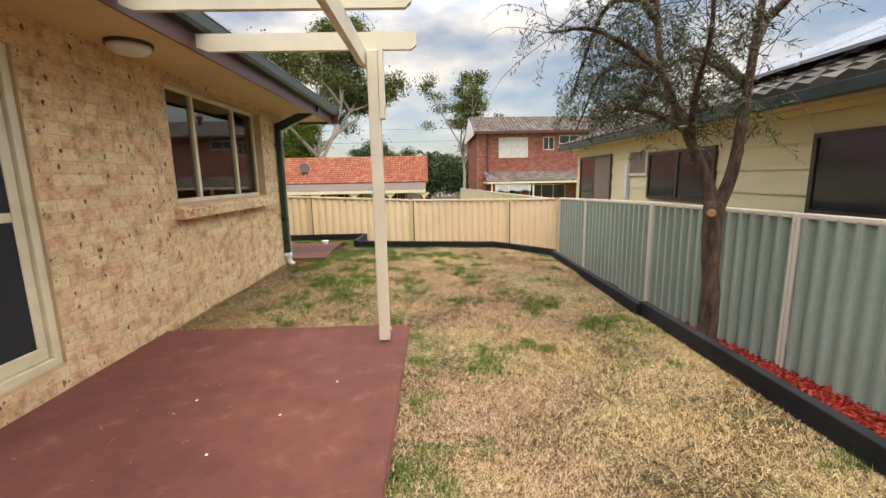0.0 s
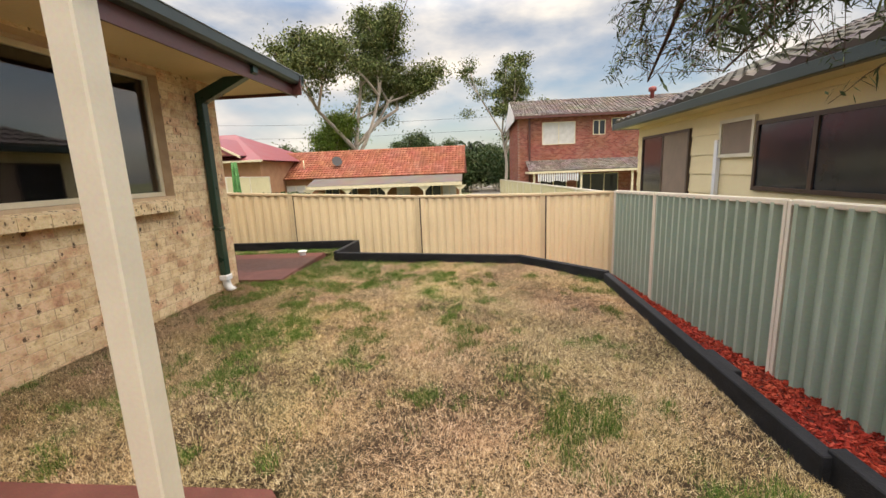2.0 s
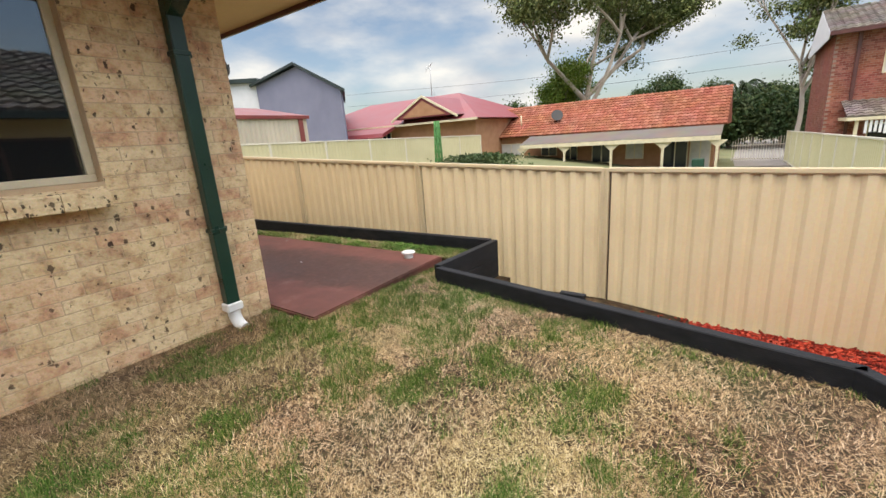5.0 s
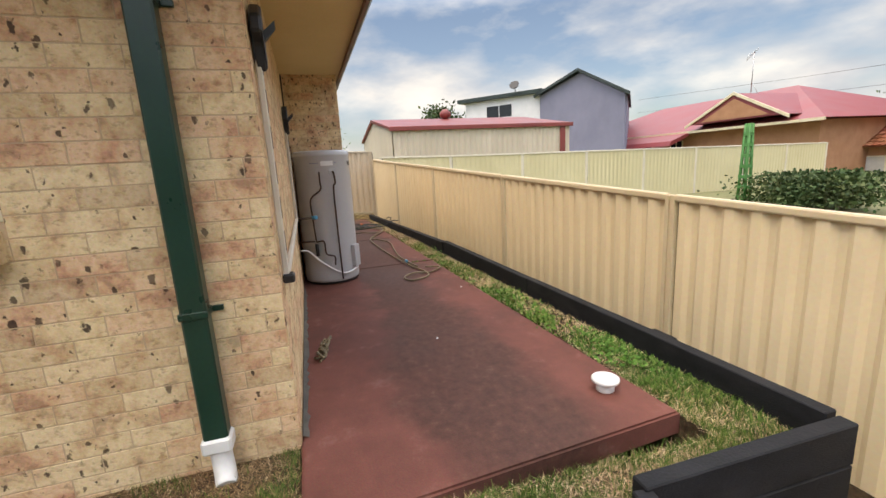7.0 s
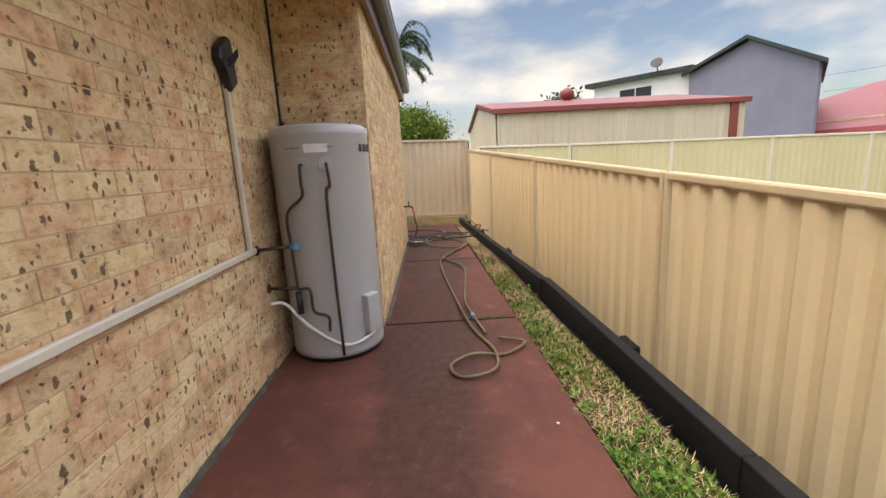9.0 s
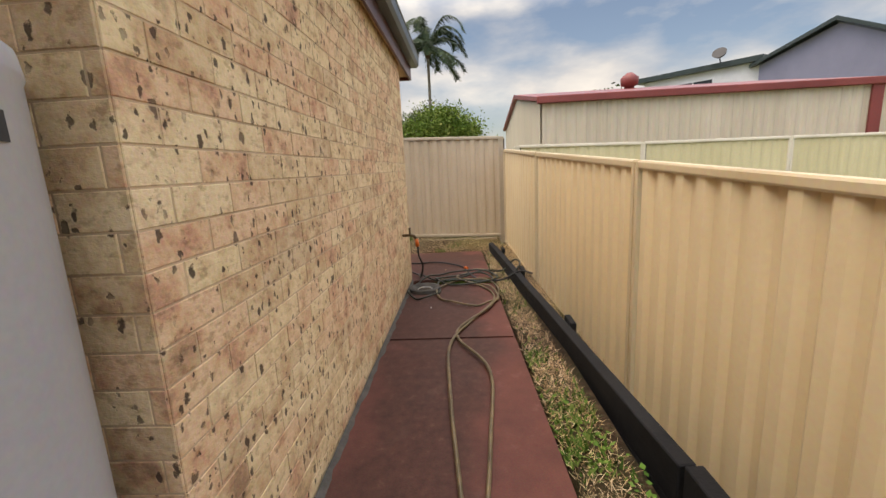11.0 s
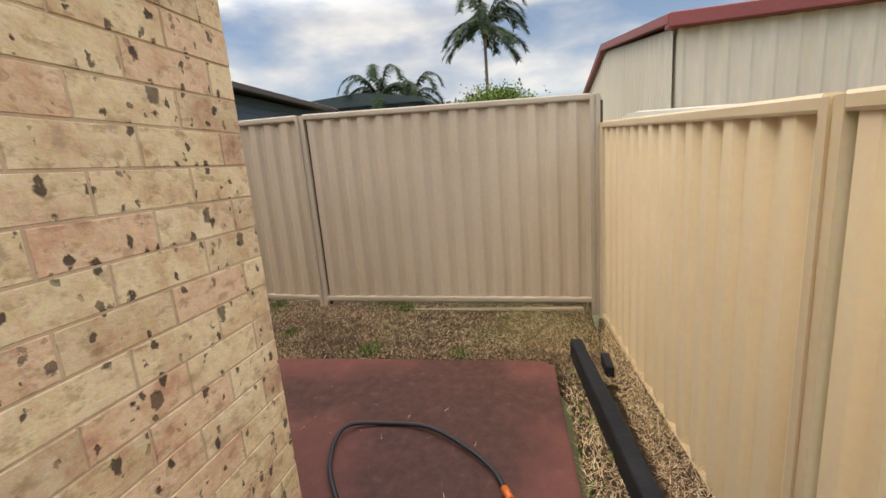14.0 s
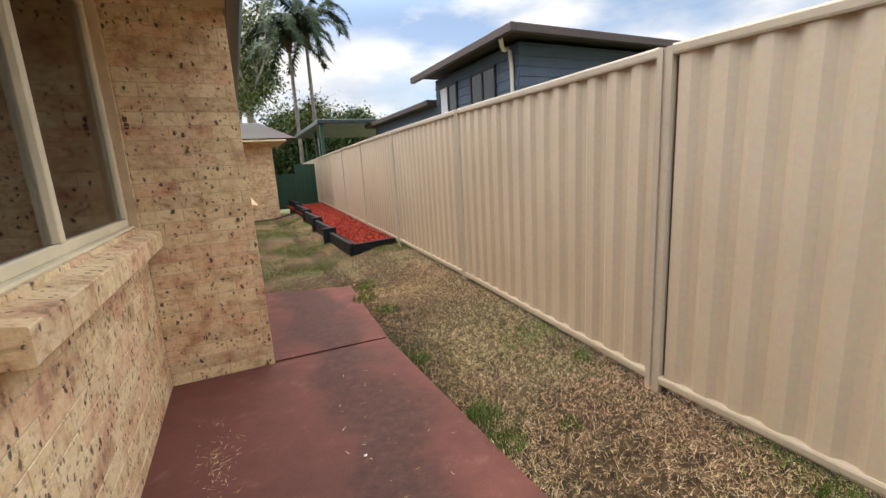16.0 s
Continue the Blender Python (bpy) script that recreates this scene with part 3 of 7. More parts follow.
def brick_wall(name, start, angle, length, z0, z1, label, holes=(), lo=0.0, hi=99.0, near=(0, 0), depth=0.2, first=0.0, ends=(0.0, 0.0)):
    """A wall whose outer face runs from start along angle; the outside is to the right of that way. holes: (u0, u1, z0, z1).
    Bricks are laid from lo to hi; those in the stretch near are single pieces."""
    bm = B()
    us = sorted({0.004, length - 0.004, *(h[0] for h in holes), *(h[1] for h in holes)})
    zs = sorted({z0, z1, *(h[2] for h in holes), *(h[3] for h in holes)})
    for ua, ub in zip(us, us[1:]):
        for za, zb in zip(zs, zs[1:]):
            um, zm = (ua + ub) / 2, (za + zb) / 2
            if any(h[0] < um < h[1] and h[2] < zm < h[3] for h in holes):
                continue
            box(bm, (ua, 0.0, za), (ub, depth, zb))
    wall = single(name, bm, MORTAR, label, "brick wall", "", "structure")
    m = pose(*start, 0, 0, angle)
    wall.matrix_world = m
    LATE.append((wall, length, z0, z1, holes, lo, min(hi, length), near, first, ends))
    return wall


def lay_bricks():
    for wall, length, z0, z1, holes, lo, hi, near, first, ends in LATE:
        verts, faces, count, placed = [], [], 0, 0
        rows = math.ceil((z1 - z0) / COURSE)
        for r in range(rows):
            z = z0 + (r + 0.5) * COURSE
            u = lo - (PITCH / 2 if (r + int(first)) % 2 else 0)
            while u < hi:
                a, b = max(u, lo), min(u + PITCH, hi)
                u += PITCH
                spans = [(a, b)]
                for h in holes:
                    if h[2] - 0.03 < z < h[3] + 0.03:
                        cut = []
                        for s, e in spans:
                            if e <= h[0] or s >= h[1]:
                                cut.append((s, e))
                            else:
                                if s < h[0]:
                                    cut.append((s, h[0]))
                                if e > h[1]:
                                    cut.append((h[1], e))
                        spans = cut
                for s, e in spans:
                    if e - s < 0.04:
                        continue
                    mesh, c = brick_mesh(e - s), (s + e) / 2
                    if near[0] <= c <= near[1] and placed < 300:
                        ob = new("brick", mesh)
                        ob.parent = wall
                        ob.location = (c, random.uniform(-0.0011, 0.0011), z)
                        placed += 1
                    else:
                        o = len(verts)
                        dy = random.uniform(-0.0011, 0.0011)
                        verts += [(v.co.x + c, v.co.y + dy, v.co.z + z) for v in mesh.vertices]
                        faces += [[o + i for i in p.vertices] for p in mesh.polygons]
        if faces:
            soup("brickwork", verts, faces, BRICKWORK, wall, "cream and tan face bricks with dark pits", "", "stuff")


wall_d = "cream and tan pitted face brick house wall"
W1_Y, W2_Y, A_X, C_X, D_X, RET_X, PIER_Y = 8.0, 8.64, -3.1, -10.69, -11.34, -6.64, 5.66
# outside lies on the negative local y side
brick_wall("wall_yard", (A_X, -8, -0.1), 90, 16.0, 0, SOFFIT_Z + 0.1, wall_d, [(8.9, 11.35, 0.28, 2.33), (12.84, 15.08, 1.27, 2.46)], 8.6, 16, (13.2, 16.0), first=1)
brick_wall("wall_path", (A_X, W1_Y, -0.1), 180, 3.54, 0, SOFFIT_Z + 0.1, wall_d, (), 0, 3.54, (0, 2.6))
brick_wall("wall_return", (RET_X, W1_Y, -0.1), 90, 0.64, 0, SOFFIT_Z + 0.1, wall_d, (), 0, 0.64, (0, 0.64), first=1)
brick_wall("wall_path_far", (RET_X, W2_Y, -0.1), 180, 4.05, 0, SOFFIT_Z + 0.1, wall_d, (), 0, 4.05, (0, 2.6))
brick_wall("wall_side", (C_X, W2_Y, -0.1), 270, 2.98, 0, SOFFIT_Z + 0.1, wall_d, [(1.13, 2.93, 1.2, 2.5)], 0, 2.98, (0, 2.98), first=1)
brick_wall("wall_pier", (C_X, PIER_Y, -0.1), 180, 0.66, 0, SOFFIT_Z + 0.1, wall_d, (), 0, 0.66, (0, 0.66))
brick_wall("wall_front_side", (D_X, PIER_Y, -0.1), 270, 11.66, 0, SOFFIT_Z + 0.1, wall_d, [(2.0, 3.6, 1.2, 2.3)], 0, 11.66, (0, 3.0), first=1)
brick_wall("wall_garage", (D_X, -6.0, -0.1), 180, 1.15, 0, 2.62, wall_d, (), 0, 1.15, (0, 0))
brick_wall("wall_garage_end", (D_X - 1.15, -6.0, -0.1), 270, 4.0, 0, 2.62, wall_d, (), 0, 0, (0, 0))
bm = B()
box(bm, (A_X - 0.2, -8, -0.1), (D_X - 0.9, -8.2, SOFFIT_Z + 0.1))
single("wall_back", bm, MORTAR, "plain rendered house wall out of sight", "wall", "", "structure")
bm = B()
box(bm, (A_X - 0.21, -7.9, -0.1), (C_X + 0.21, 7.78, 0.12))
single("floor", bm, PLASTER, "plain indoor floor", "floor", "", "structure")
# inner partitions that keep the rooms apart
bm = B()
box(bm, (-5.6, -7.9, 0.12), (-5.5, 7.78, 2.4))
box(bm, (-8.4, -7.9, 0.12), (-8.3, 7.78, 2.4))
single("wall_inner", bm, PLASTER, "plain plastered inner wall", "wall", "", "structure")

# eaves and roof
EAVE = [(-2.42, -8.3), (-2.42, 8.68), (-11.36, 8.68), (-11.36, -5.4), (-12.9, -5.4), (-12.9, -8.3)]
bm = B()
prism(bm, [(x, y, SOFFIT_Z) for x, y in EAVE], (0, 0, 0.05))
single("ceiling", bm, SOFFIT, "ochre painted eave lining and ceiling sheet", "ceiling", "", "structure")
roof = thing("house_roof", (-6.8, 0, 2.6), "low tiled hip roof with maroon fascia and dark green gutter", "roof", "", "structure")
bm = B()
base = [(-2.36, -8.3), (-2.36, 8.74), (-11.42, 8.74), (-11.42, -8.3)]
zb, ins = 2.66, 4.4
v = [bm.verts.new((x, y, zb)) for x, y in base]
t = [bm.verts.new((x, y, zb + 1.75)) for x, y in ((-6.9, -3.9), (-6.9, 4.3))]
bm.faces.new((v[0], v[1], t[1], t[0])), bm.faces.new((v[2], v[3], t[0], t[1])), bm.faces.new((v[1], v[2], t[1])), bm.faces.new((v[3], v[0], t[0]))
bm.faces.new(v[::-1])
part("roof_tiles", bm, DARK_TILE, roof)


def eave_run(p, q, out, gutter=True):
    """Fascia board and quad gutter along an eave from p to q; out points away from the house."""
    p, q, o = Vector((*p, 0)), Vector((*q, 0)), Vector((*out, 0))
    d = q - p
    bm = B()
    prism(bm, [p + o * a + Vector((0, 0, z)) for a, z in ((0, 2.40), (0.022, 2.40), (0.022, 2.60), (0, 2.60))], d)
    part("fascia", bm, MAROON, roof, "maroon painted fascia board")
    if gutter:
        bm = B()
        prof = [(0.026, 2.54), (0.10, 2.54), (0.125, 2.57), (0.128, 2.655), (0.137, 2.665), (0.128, 2.675), (0.118, 2.665), (0.114, 2.58), (0.095, 2.555), (0.04, 2.555), (0.036, 2.65), (0.026, 2.65)]
        prism(bm, [p + o * a + Vector((0, 0, z)) for a, z in prof], d)
        part("gutter", bm, GUTTER, roof, "dark green metal gutter")


eave_run((-2.42, -8.3), (-2.42, 8.82), (1, 0))
eave_run((-2.28, 8.68), (-11.36, 8.68), (0, 1))
eave_run((-11.36, 8.68), (-11.36, -5.4), (-1, 0))


# ---- windows ----
def window(name, start, angle, width, z0, z1, mull, label, screens=(), depth=0.10, curtain=False):
    """An aluminium window set back in its opening; local x along the wall, outside at negative y."""
    w = thing(name, (0, 0, 0), label, "window", "", "structure")
    f, e = 0.045, depth
    bm = B()
    box(bm, (0, e, z0), (width, e + 0.05, z0 + f), 0.004)
    box(bm, (0, e, z1 - f), (width, e + 0.05, z1), 0.004)
    box(bm, (0, e - 0.002, z0 + f), (f, e + 0.048, z1 - f), 0.004)
    box(bm, (width - f, e - 0.002, z0 + f), (width, e + 0.048, z1 - f), 0.004)
    box(bm, (0.01, e - 0.03, z0 - 0.02), (width - 0.01, e + 0.02, z0 - 0.001), 0.004)
    part("window_frame", bm, FRAME, w, "cream aluminium frame")
    xs = [f] + [m for m in mull] + [width - f]
    for x in mull:
        bm = B()
        box(bm, (x - 0.025, e - 0.008, z0 + f), (x + 0.025, e + 0.045, z1 - f), 0.004)
        part("mullion", bm, FRAME, w)
    for i, (a, b) in enumerate(zip(xs, xs[1:])):
        bm = B()
        box(bm, (a + 0.02 * (i > 0), e + 0.02, z0 + f), (b - 0.02 * (i < len(xs) - 2), e + 0.026, z1 - f))
        p = part("pane", bm, GLASS, w)
        p.visible_shadow = False
        if i in screens:
            bm = B()
            box(bm, (a + 0.02 * (i > 0), e + 0.030, z0 + f), (b - 0.02 * (i < len(xs) - 2), e + 0.033, z1 - f))
            part("fly_screen", bm, SCREEN, w, "dark fly screen mesh")
    w.matrix_world = pose(*start, 0, 0, angle)
    return w


def brick_sill(name, start, angle, width, z_top, out, label, material):
    s = thing(name, (0, 0, 0), label, "window sill", "", "structure")
    k = max(2, round(width / 0.24))
    for i in range(k):
        bm = B()
        a, b = i * width / k, (i + 1) * width / k
        prof = [(0.11, z_top), (-out, z_top - 0.045), (-out - 0.004, z_top - 0.05), (-out - 0.004, z_top - 0.14), (-out, z_top - 0.145), (0.11, z_top - 0.13)]
        prism(bm, [(a + 0.002, y, z) for y, z in prof], (b - a - 0.004, 0, 0))
        part("brick", bm, material, s)
    s.matrix_world = pose(*start, 0, 0, angle)
    return s


window("window_1", (A_X, 4.84, 0), 90, 2.24, 1.17, 2.36, (0.62, 1.58), "three-pane cream aluminium sliding window with dark side screens", (0, 2))
brick_sill("sill_1", (A_X, 4.74, 0), 90, 2.33, 1.165, 0.10, "sloping brown brick-on-edge window sill", SILL)
window("window_2", (C_X, W2_Y - 1.13, 0), 270, 1.80, 1.12, 2.4, (0.69,), "cream aluminium window with a dark screen and pale curtain", (0,), 0.05)
brick_sill("sill_2", (C_X, W2_Y - 1.0, 0), 270, 1.96, 1.11, 0.10, "sloping cream brick-on-edge window sill", SILL)
window("window_3", (D_X, PIER_Y - 2.0, 0), 270, 1.6, 1.12, 2.2, (0.8,), "cream aluminium window in the side wall")
brick_sill("sill_3", (D_X, PIER_Y - 1.85, 0), 270, 1.9, 1.11, 0.12, "sloping cream brick-on-edge window sill", SILL)
bm = B()
for i in range(26):
    y = 5.72 + i * 0.07
    box(bm, (C_X + 0.3 + 0.03 * (i % 2), y, 0.125), (C_X + 0.31 + 0.03 * (i % 2), y + 0.075, 2.439))
single("curtain", bm, CURTAIN, "pale sheer curtain hanging inside the window", "curtain")
# dark sheet added behind the glass in place of the unlit room
bm = B()
box(bm, (A_X - 0.36, 4.9, 1.1), (A_X - 0.35, 7.2, 2.42))
single("blind", bm, DARK_BACKING, "dark grey backing sheet added inside the window for the dim room", "blind")

# sliding door
door = thing("door_1", (0, 0, 0), "cream aluminium sliding glass door with a dark screen", "door", "", "structure")
bm = B()
box(bm, (0.0, 0.02, 0.18), (2.45, 0.13, 0.235), 0.004)
box(bm, (0.0, 0.02, 2.18), (2.45, 0.13, 2.23), 0.004)
box(bm, (0.0, 0.02, 0.235), (0.06, 0.13, 2.18), 0.004)
box(bm, (2.39, 0.02, 0.235), (2.45, 0.13, 2.18), 0.004)
part("door_frame", bm, FRAME, door)
for a, b, y in ((0.065, 1.25, 0.085), (1.2, 2.385, 0.045)):
    bm = B()
    box(bm, (a, y, 0.24), (b, y + 0.03, 0.33), 0.004)
    box(bm, (a, y, 2.09), (b, y + 0.03, 2.175), 0.004)
    box(bm, (a, y, 0.331), (a + 0.07, y + 0.03, 2.089), 0.004)
    box(bm, (b - 0.07, y, 0.331), (b, y + 0.03, 2.089), 0.004)
    box(bm, (a + 0.071, y + 0.002, 1.16), (b - 0.071, y + 0.028, 1.22), 0.004)
    sash = part("sash", bm, FRAME, door)
    bm = B()
    box(bm, (a + 0.07, y + 0.012, 0.33), (b - 0.07, y + 0.018, 2.09))
    p = part("pane", bm, GLASS, sash)
    p.visible_shadow = False
    bm = B()
    box(bm, (a + 0.07, y + 0.006, 0.33), (b - 0.07, y + 0.008, 2.09))
    part("fly_screen", bm, SCREEN, sash)
door.matrix_world = pose(A_X, 0.9, 0, 0, 0, 90)

# downpipe on the yard corner
dp = thing("downpipe", (-3.03, 7.66, 0.02), "dark green rectangular downpipe with a white plastic shoe", "downpipe")
bm = B()
box(bm, (-3.085, 7.61, 0.14), (-3.005, 7.71, 2.20), 0.008)
part("pipe", bm, DOWNPIPE, dp)
bm = B()
prism(bm, [(-3.085, 7.612, 2.19), (-3.005, 7.612, 2.17), (-2.36, 7.612, 2.47), (-2.36, 7.612, 2.56), (-2.44, 7.612, 2.56), (-3.085, 7.612, 2.28)], (0, 0.096, 0))
part("offset_pipe", bm, DOWNPIPE, dp)
bm = B()
box(bm, (-3.097, 7.598, 0.10), (-2.993, 7.722, 0.17), 0.01)
tube(bm, bend([(-3.045, 7.66, 0.13), (-3.043, 7.665, 0.04), (-3.01, 7.675, -0.02), (-2.97, 7.68, -0.045)], 4), 0.046, 12)
part("shoe", bm, PVC, dp, "white plastic pipe shoe")
for z in (0.74, 1.95):
    bm = B()
    box(bm, (-3.098, 7.604, z - 0.015), (-2.998, 7.716, z + 0.015), 0.003)
    box(bm, (-3.098, 7.716, z - 0.012), (-3.08, 7.76, z + 0.012), 0.003)
    part("strap", bm, DOWNPIPE, dp)

# oyster light under the eave
lt = thing("eave_light", (-2.85, 4.05, SOFFIT_Z), "round white oyster light under the eave", "light")
bm = B()
tube(bm, [(-2.85, 4.05, SOFFIT_Z), (-2.85, 4.05, SOFFIT_Z - 0.025)], 0.16, 20)
part("base", bm, BRASS, lt, "bronze base ring")
bm = B()
tube(bm, [(-2.85, 4.05, SOFFIT_Z - 0.024), (-2.85, 4.05, SOFFIT_Z - 0.05), (-2.85, 4.05, SOFFIT_Z - 0.075), (-2.85, 4.05, SOFFIT_Z - 0.09)], [0.145, 0.14, 0.11, 0.05], 20)
part("diffuser", bm, PVC, lt)

# ---- pergola ----
pg = thing("pergola", (-1.0, 4.05, 0), "cream painted timber pergola fixed to the eave", "pergola")
bm = B()
box(bm, (-1.045, 4.0, 0.012), (-0.955, 4.09, 2.36), 0.006)
part("post", bm, CREAM, pg, "square cream post")
bm = B()
box(bm, (-1.035, 4.01, 0.001), (-0.965, 4.08, 0.0125))
part("post_shoe", bm, BROWN_FRAME, pg)
bm = B()
tube(bm, [(-0.955, 4.045, 0.10), (-0.94, 4.045, 0.10)], 0.013, 8)
part("bolt", bm, CREAM, pg)
bm = B()
prism(bm, [(-1.10, y, z) for y, z in ((-3.0, 2.24), (3.95, 2.24), (4.42, 2.31), (4.42, 2.38), (-3.0, 2.38))], (0.045, 0, 0))
part("beam", bm, CREAM, pg, "long cream beam with a splayed end")
bm = B()
prism(bm, [(-0.954, y, z) for y, z in ((3.99, 1.85), (4.09, 1.85), (4.09, 2.38), (3.99, 2.38))], (0.035, 0, 0))
part("cleat", bm, CREAM, pg)
for i in range(8):
    y = 4.1 - i * 0.82
    bm = B()
    prism(bm, [(x, y, z) for x, z in ((-2.37, 2.42), (-2.29, 2.385), (-0.70, 2.385), (-0.66, 2.42), (-0.66, 2.515), (-2.27, 2.515), (-2.37, 2.515))], (0, 0.042, 0))
    part("rafter", bm, CREAM, pg)


# ---- sheet steel fences ----
def rib_profile(length, pitch, depth, sharp):
    pts, u = [], 0.0
    k = max(2, round(length / pitch))
    p = length / k
    for i in range(k):
        o = i * p
        if sharp:
            pts += [(o, 0), (o + 0.26 * p, 0), (o + 0.46 * p, depth), (o + 0.80 * p, depth)]
        else:
            pts += [(o, 0), (o + 0.36 * p, 0), (o + 0.56 * p, depth), (o + 0.80 * p, depth)]
    return pts + [(length, 0)]


def fence(name, line, height, sheet, rail, label, category="steel fence", pitch=0.165, depth=0.019, sharp=False, bottom_rail=True):
    """line: posts as (x, y, top). The side to the right of the way is the seen side."""
    f = thing(name, (line[0][0], line[0][1], line[0][2] - height), label, category)
    for i, (x, y, z) in enumerate(line):
        bm = B()
        j = min(i + 1, len(line) - 1)
        d = Vector((line[j][0] - line[j - 1][0], line[j][1] - line[j - 1][1], 0)).normalized()
        nrm = Vector((d.y, -d.x, 0))
        c = Vector((x, y, 0))
        q = [c + d * a + nrm * b for a, b in ((-0.035, -0.03), (-0.008, -0.03), (-0.008, -0.022), (0.008, -0.022), (0.008, -0.03), (0.035, -0.03), (0.035, 0.024), (0.008, 0.024), (0.008, 0.016), (-0.008, 0.016), (-0.008, 0.024), (-0.035, 0.024))]
        q = [c + (p - c) * 1.15 for p in q]
        prism(bm, [(p.x, p.y, z - height - 0.12) for p in q], (0, 0, height + 0.115))
        prism(bm, [(*(c + d * a + nrm * b).xy, z - height - 0.1) for a, b in ((-0.06, -0.038), (0.06, -0.038), (0.06, -0.0305), (-0.06, -0.0305))], (0, 0, height + 0.08))
        part("post", bm, rail, f)
        # dark brown strip set behind the post gap, standing in for its shade
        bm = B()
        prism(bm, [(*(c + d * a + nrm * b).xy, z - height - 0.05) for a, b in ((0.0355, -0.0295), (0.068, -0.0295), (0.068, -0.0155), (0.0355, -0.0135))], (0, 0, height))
        part("gap_shade_strip", bm, BROWN_FRAME, f, "dark strip coloured for the shade in the gap beside the post")
    for (x0, y0, z0), (x1, y1, z1) in zip(line, line[1:]):
        a, b = Vector((x0, y0, 0)), Vector((x1, y1, 0))
        d = (b - a).normalized()
        nrm = Vector((d.y, -d.x, 0))
        length = (b - a).length - 0.104
        pts = rib_profile(length, pitch, depth, sharp)
        top = lambda u: z0 + (z1 - z0) * (u + 0.03) / (length + 0.06)
        verts, faces = [], []
        for u, w in pts:
            for off in (0.0, -0.003):
                p = a + d * (u + 0.066) + nrm * (0.5 * depth - w + off)
                verts += [(p.x, p.y, top(u) - height + 0.012), (p.x, p.y, top(u) - 0.03)]
        for i in range(len(pts) - 1):
            o = i * 4
            faces += [(o, o + 4, o + 5, o + 1), (o + 3, o + 7, o + 6, o + 2), (o + 1, o + 5, o + 7, o + 3)]
        soup("sheet", verts, faces, sheet, f)
        for name_, za, zb, ok in (("top_rail", -0.045, 0.004, True), ("bottom_rail", -height, -height + 0.045, bottom_rail)):
            if not ok:
                continue
            bm = B()
            s, e = a + d * 0.036, b - d * 0.036
            prof = ((-0.022, za), (0.022, za), (0.026, za + 0.010), (0.026, zb - 0.01), (0.021, zb), (-0.022, zb))
            va = [bm.verts.new((*(s + nrm * w).xy, top(0) + z)) for w, z in prof]
            vb = [bm.verts.new((*(e + nrm * w).xy, top(length) + z)) for w, z in prof]
            bm.faces.new(va), bm.faces.new(vb[::-1])
            for i in range(6):
                bm.faces.new((va[i], va[(i + 1) % 6], vb[(i + 1) % 6], vb[i]))
            part(name_, bm, rail, f)
    return f


# seen side lies to the right of each line
fence("tan_fence", [(-13.20, 10.035, 1.565), (-10.84, 10.175, 1.424), (-8.40, 10.343, 1.281), (-5.96, 10.53, 1.132), (-3.52, 10.69, 0.993), (-1.09, 10.84, 0.868), (1.25, 10.68, 0.84), (2.42, 10.50, 0.85)],
      1.62, TAN_SHEET, TAN_RAIL, "tan ribbed steel boundary fence with cream rails", depth=0.027)
fence("green_fence", [(2.47, 10.44, 0.86), (2.545, 8.97, 0.904), (2.615, 6.54, 0.975), (2.755, 4.27, 1.003), (2.87, 1.9, 1.03), (3.0, -0.5, 1.05), (3.12, -2.9, 1.06), (3.24, -5.3, 1.07), (3.36, -7.7, 1.08)],
      1.66, GREEN_SHEET, PALE_RAIL, "sage green corrugated steel fence with cream posts and rail", pitch=0.152, depth=0.055, sharp=True)
fence("taupe_fence", [(-14.93, -17.1, 1.97), (-14.76, -14.65, 1.97), (-14.59, -12.2, 1.97), (-14.42, -9.75, 1.97), (-14.24, -7.3, 1.97), (-14.07, -4.85, 1.97), (-13.90, -2.4, 1.97), (-13.72, 0.1, 1.96), (-13.55, 2.55, 1.95), (-13.38, 5.0, 1.92), (-13.20, 7.45, 1.865), (-13.265, 9.97, 1.79)],
      1.73, TAUPE_SHEET, TAUPE_RAIL, "weathered taupe ribbed steel fence with pale rails", depth=0.024)
fence("yellow_fence", [(-13.27, 10.25, 1.62)] + [(-13.25 - 0.02 * i, 12.36 + 2.42 * i, 1.57 - 0.03 * i) for i in range(8)], 1.8, PALE_SHEET, PALE_RAIL, "pale yellow steel fence of the neighbouring block", depth=0.012)
fence("rear_fence", [(1.85 + 0.052 * i, 36.6 - 2.36 * i, 0.45 + 0.034 * i) for i in range(12)], 1.6, PALE_SHEET, PALE_RAIL, "pale steel side fence of the block behind")


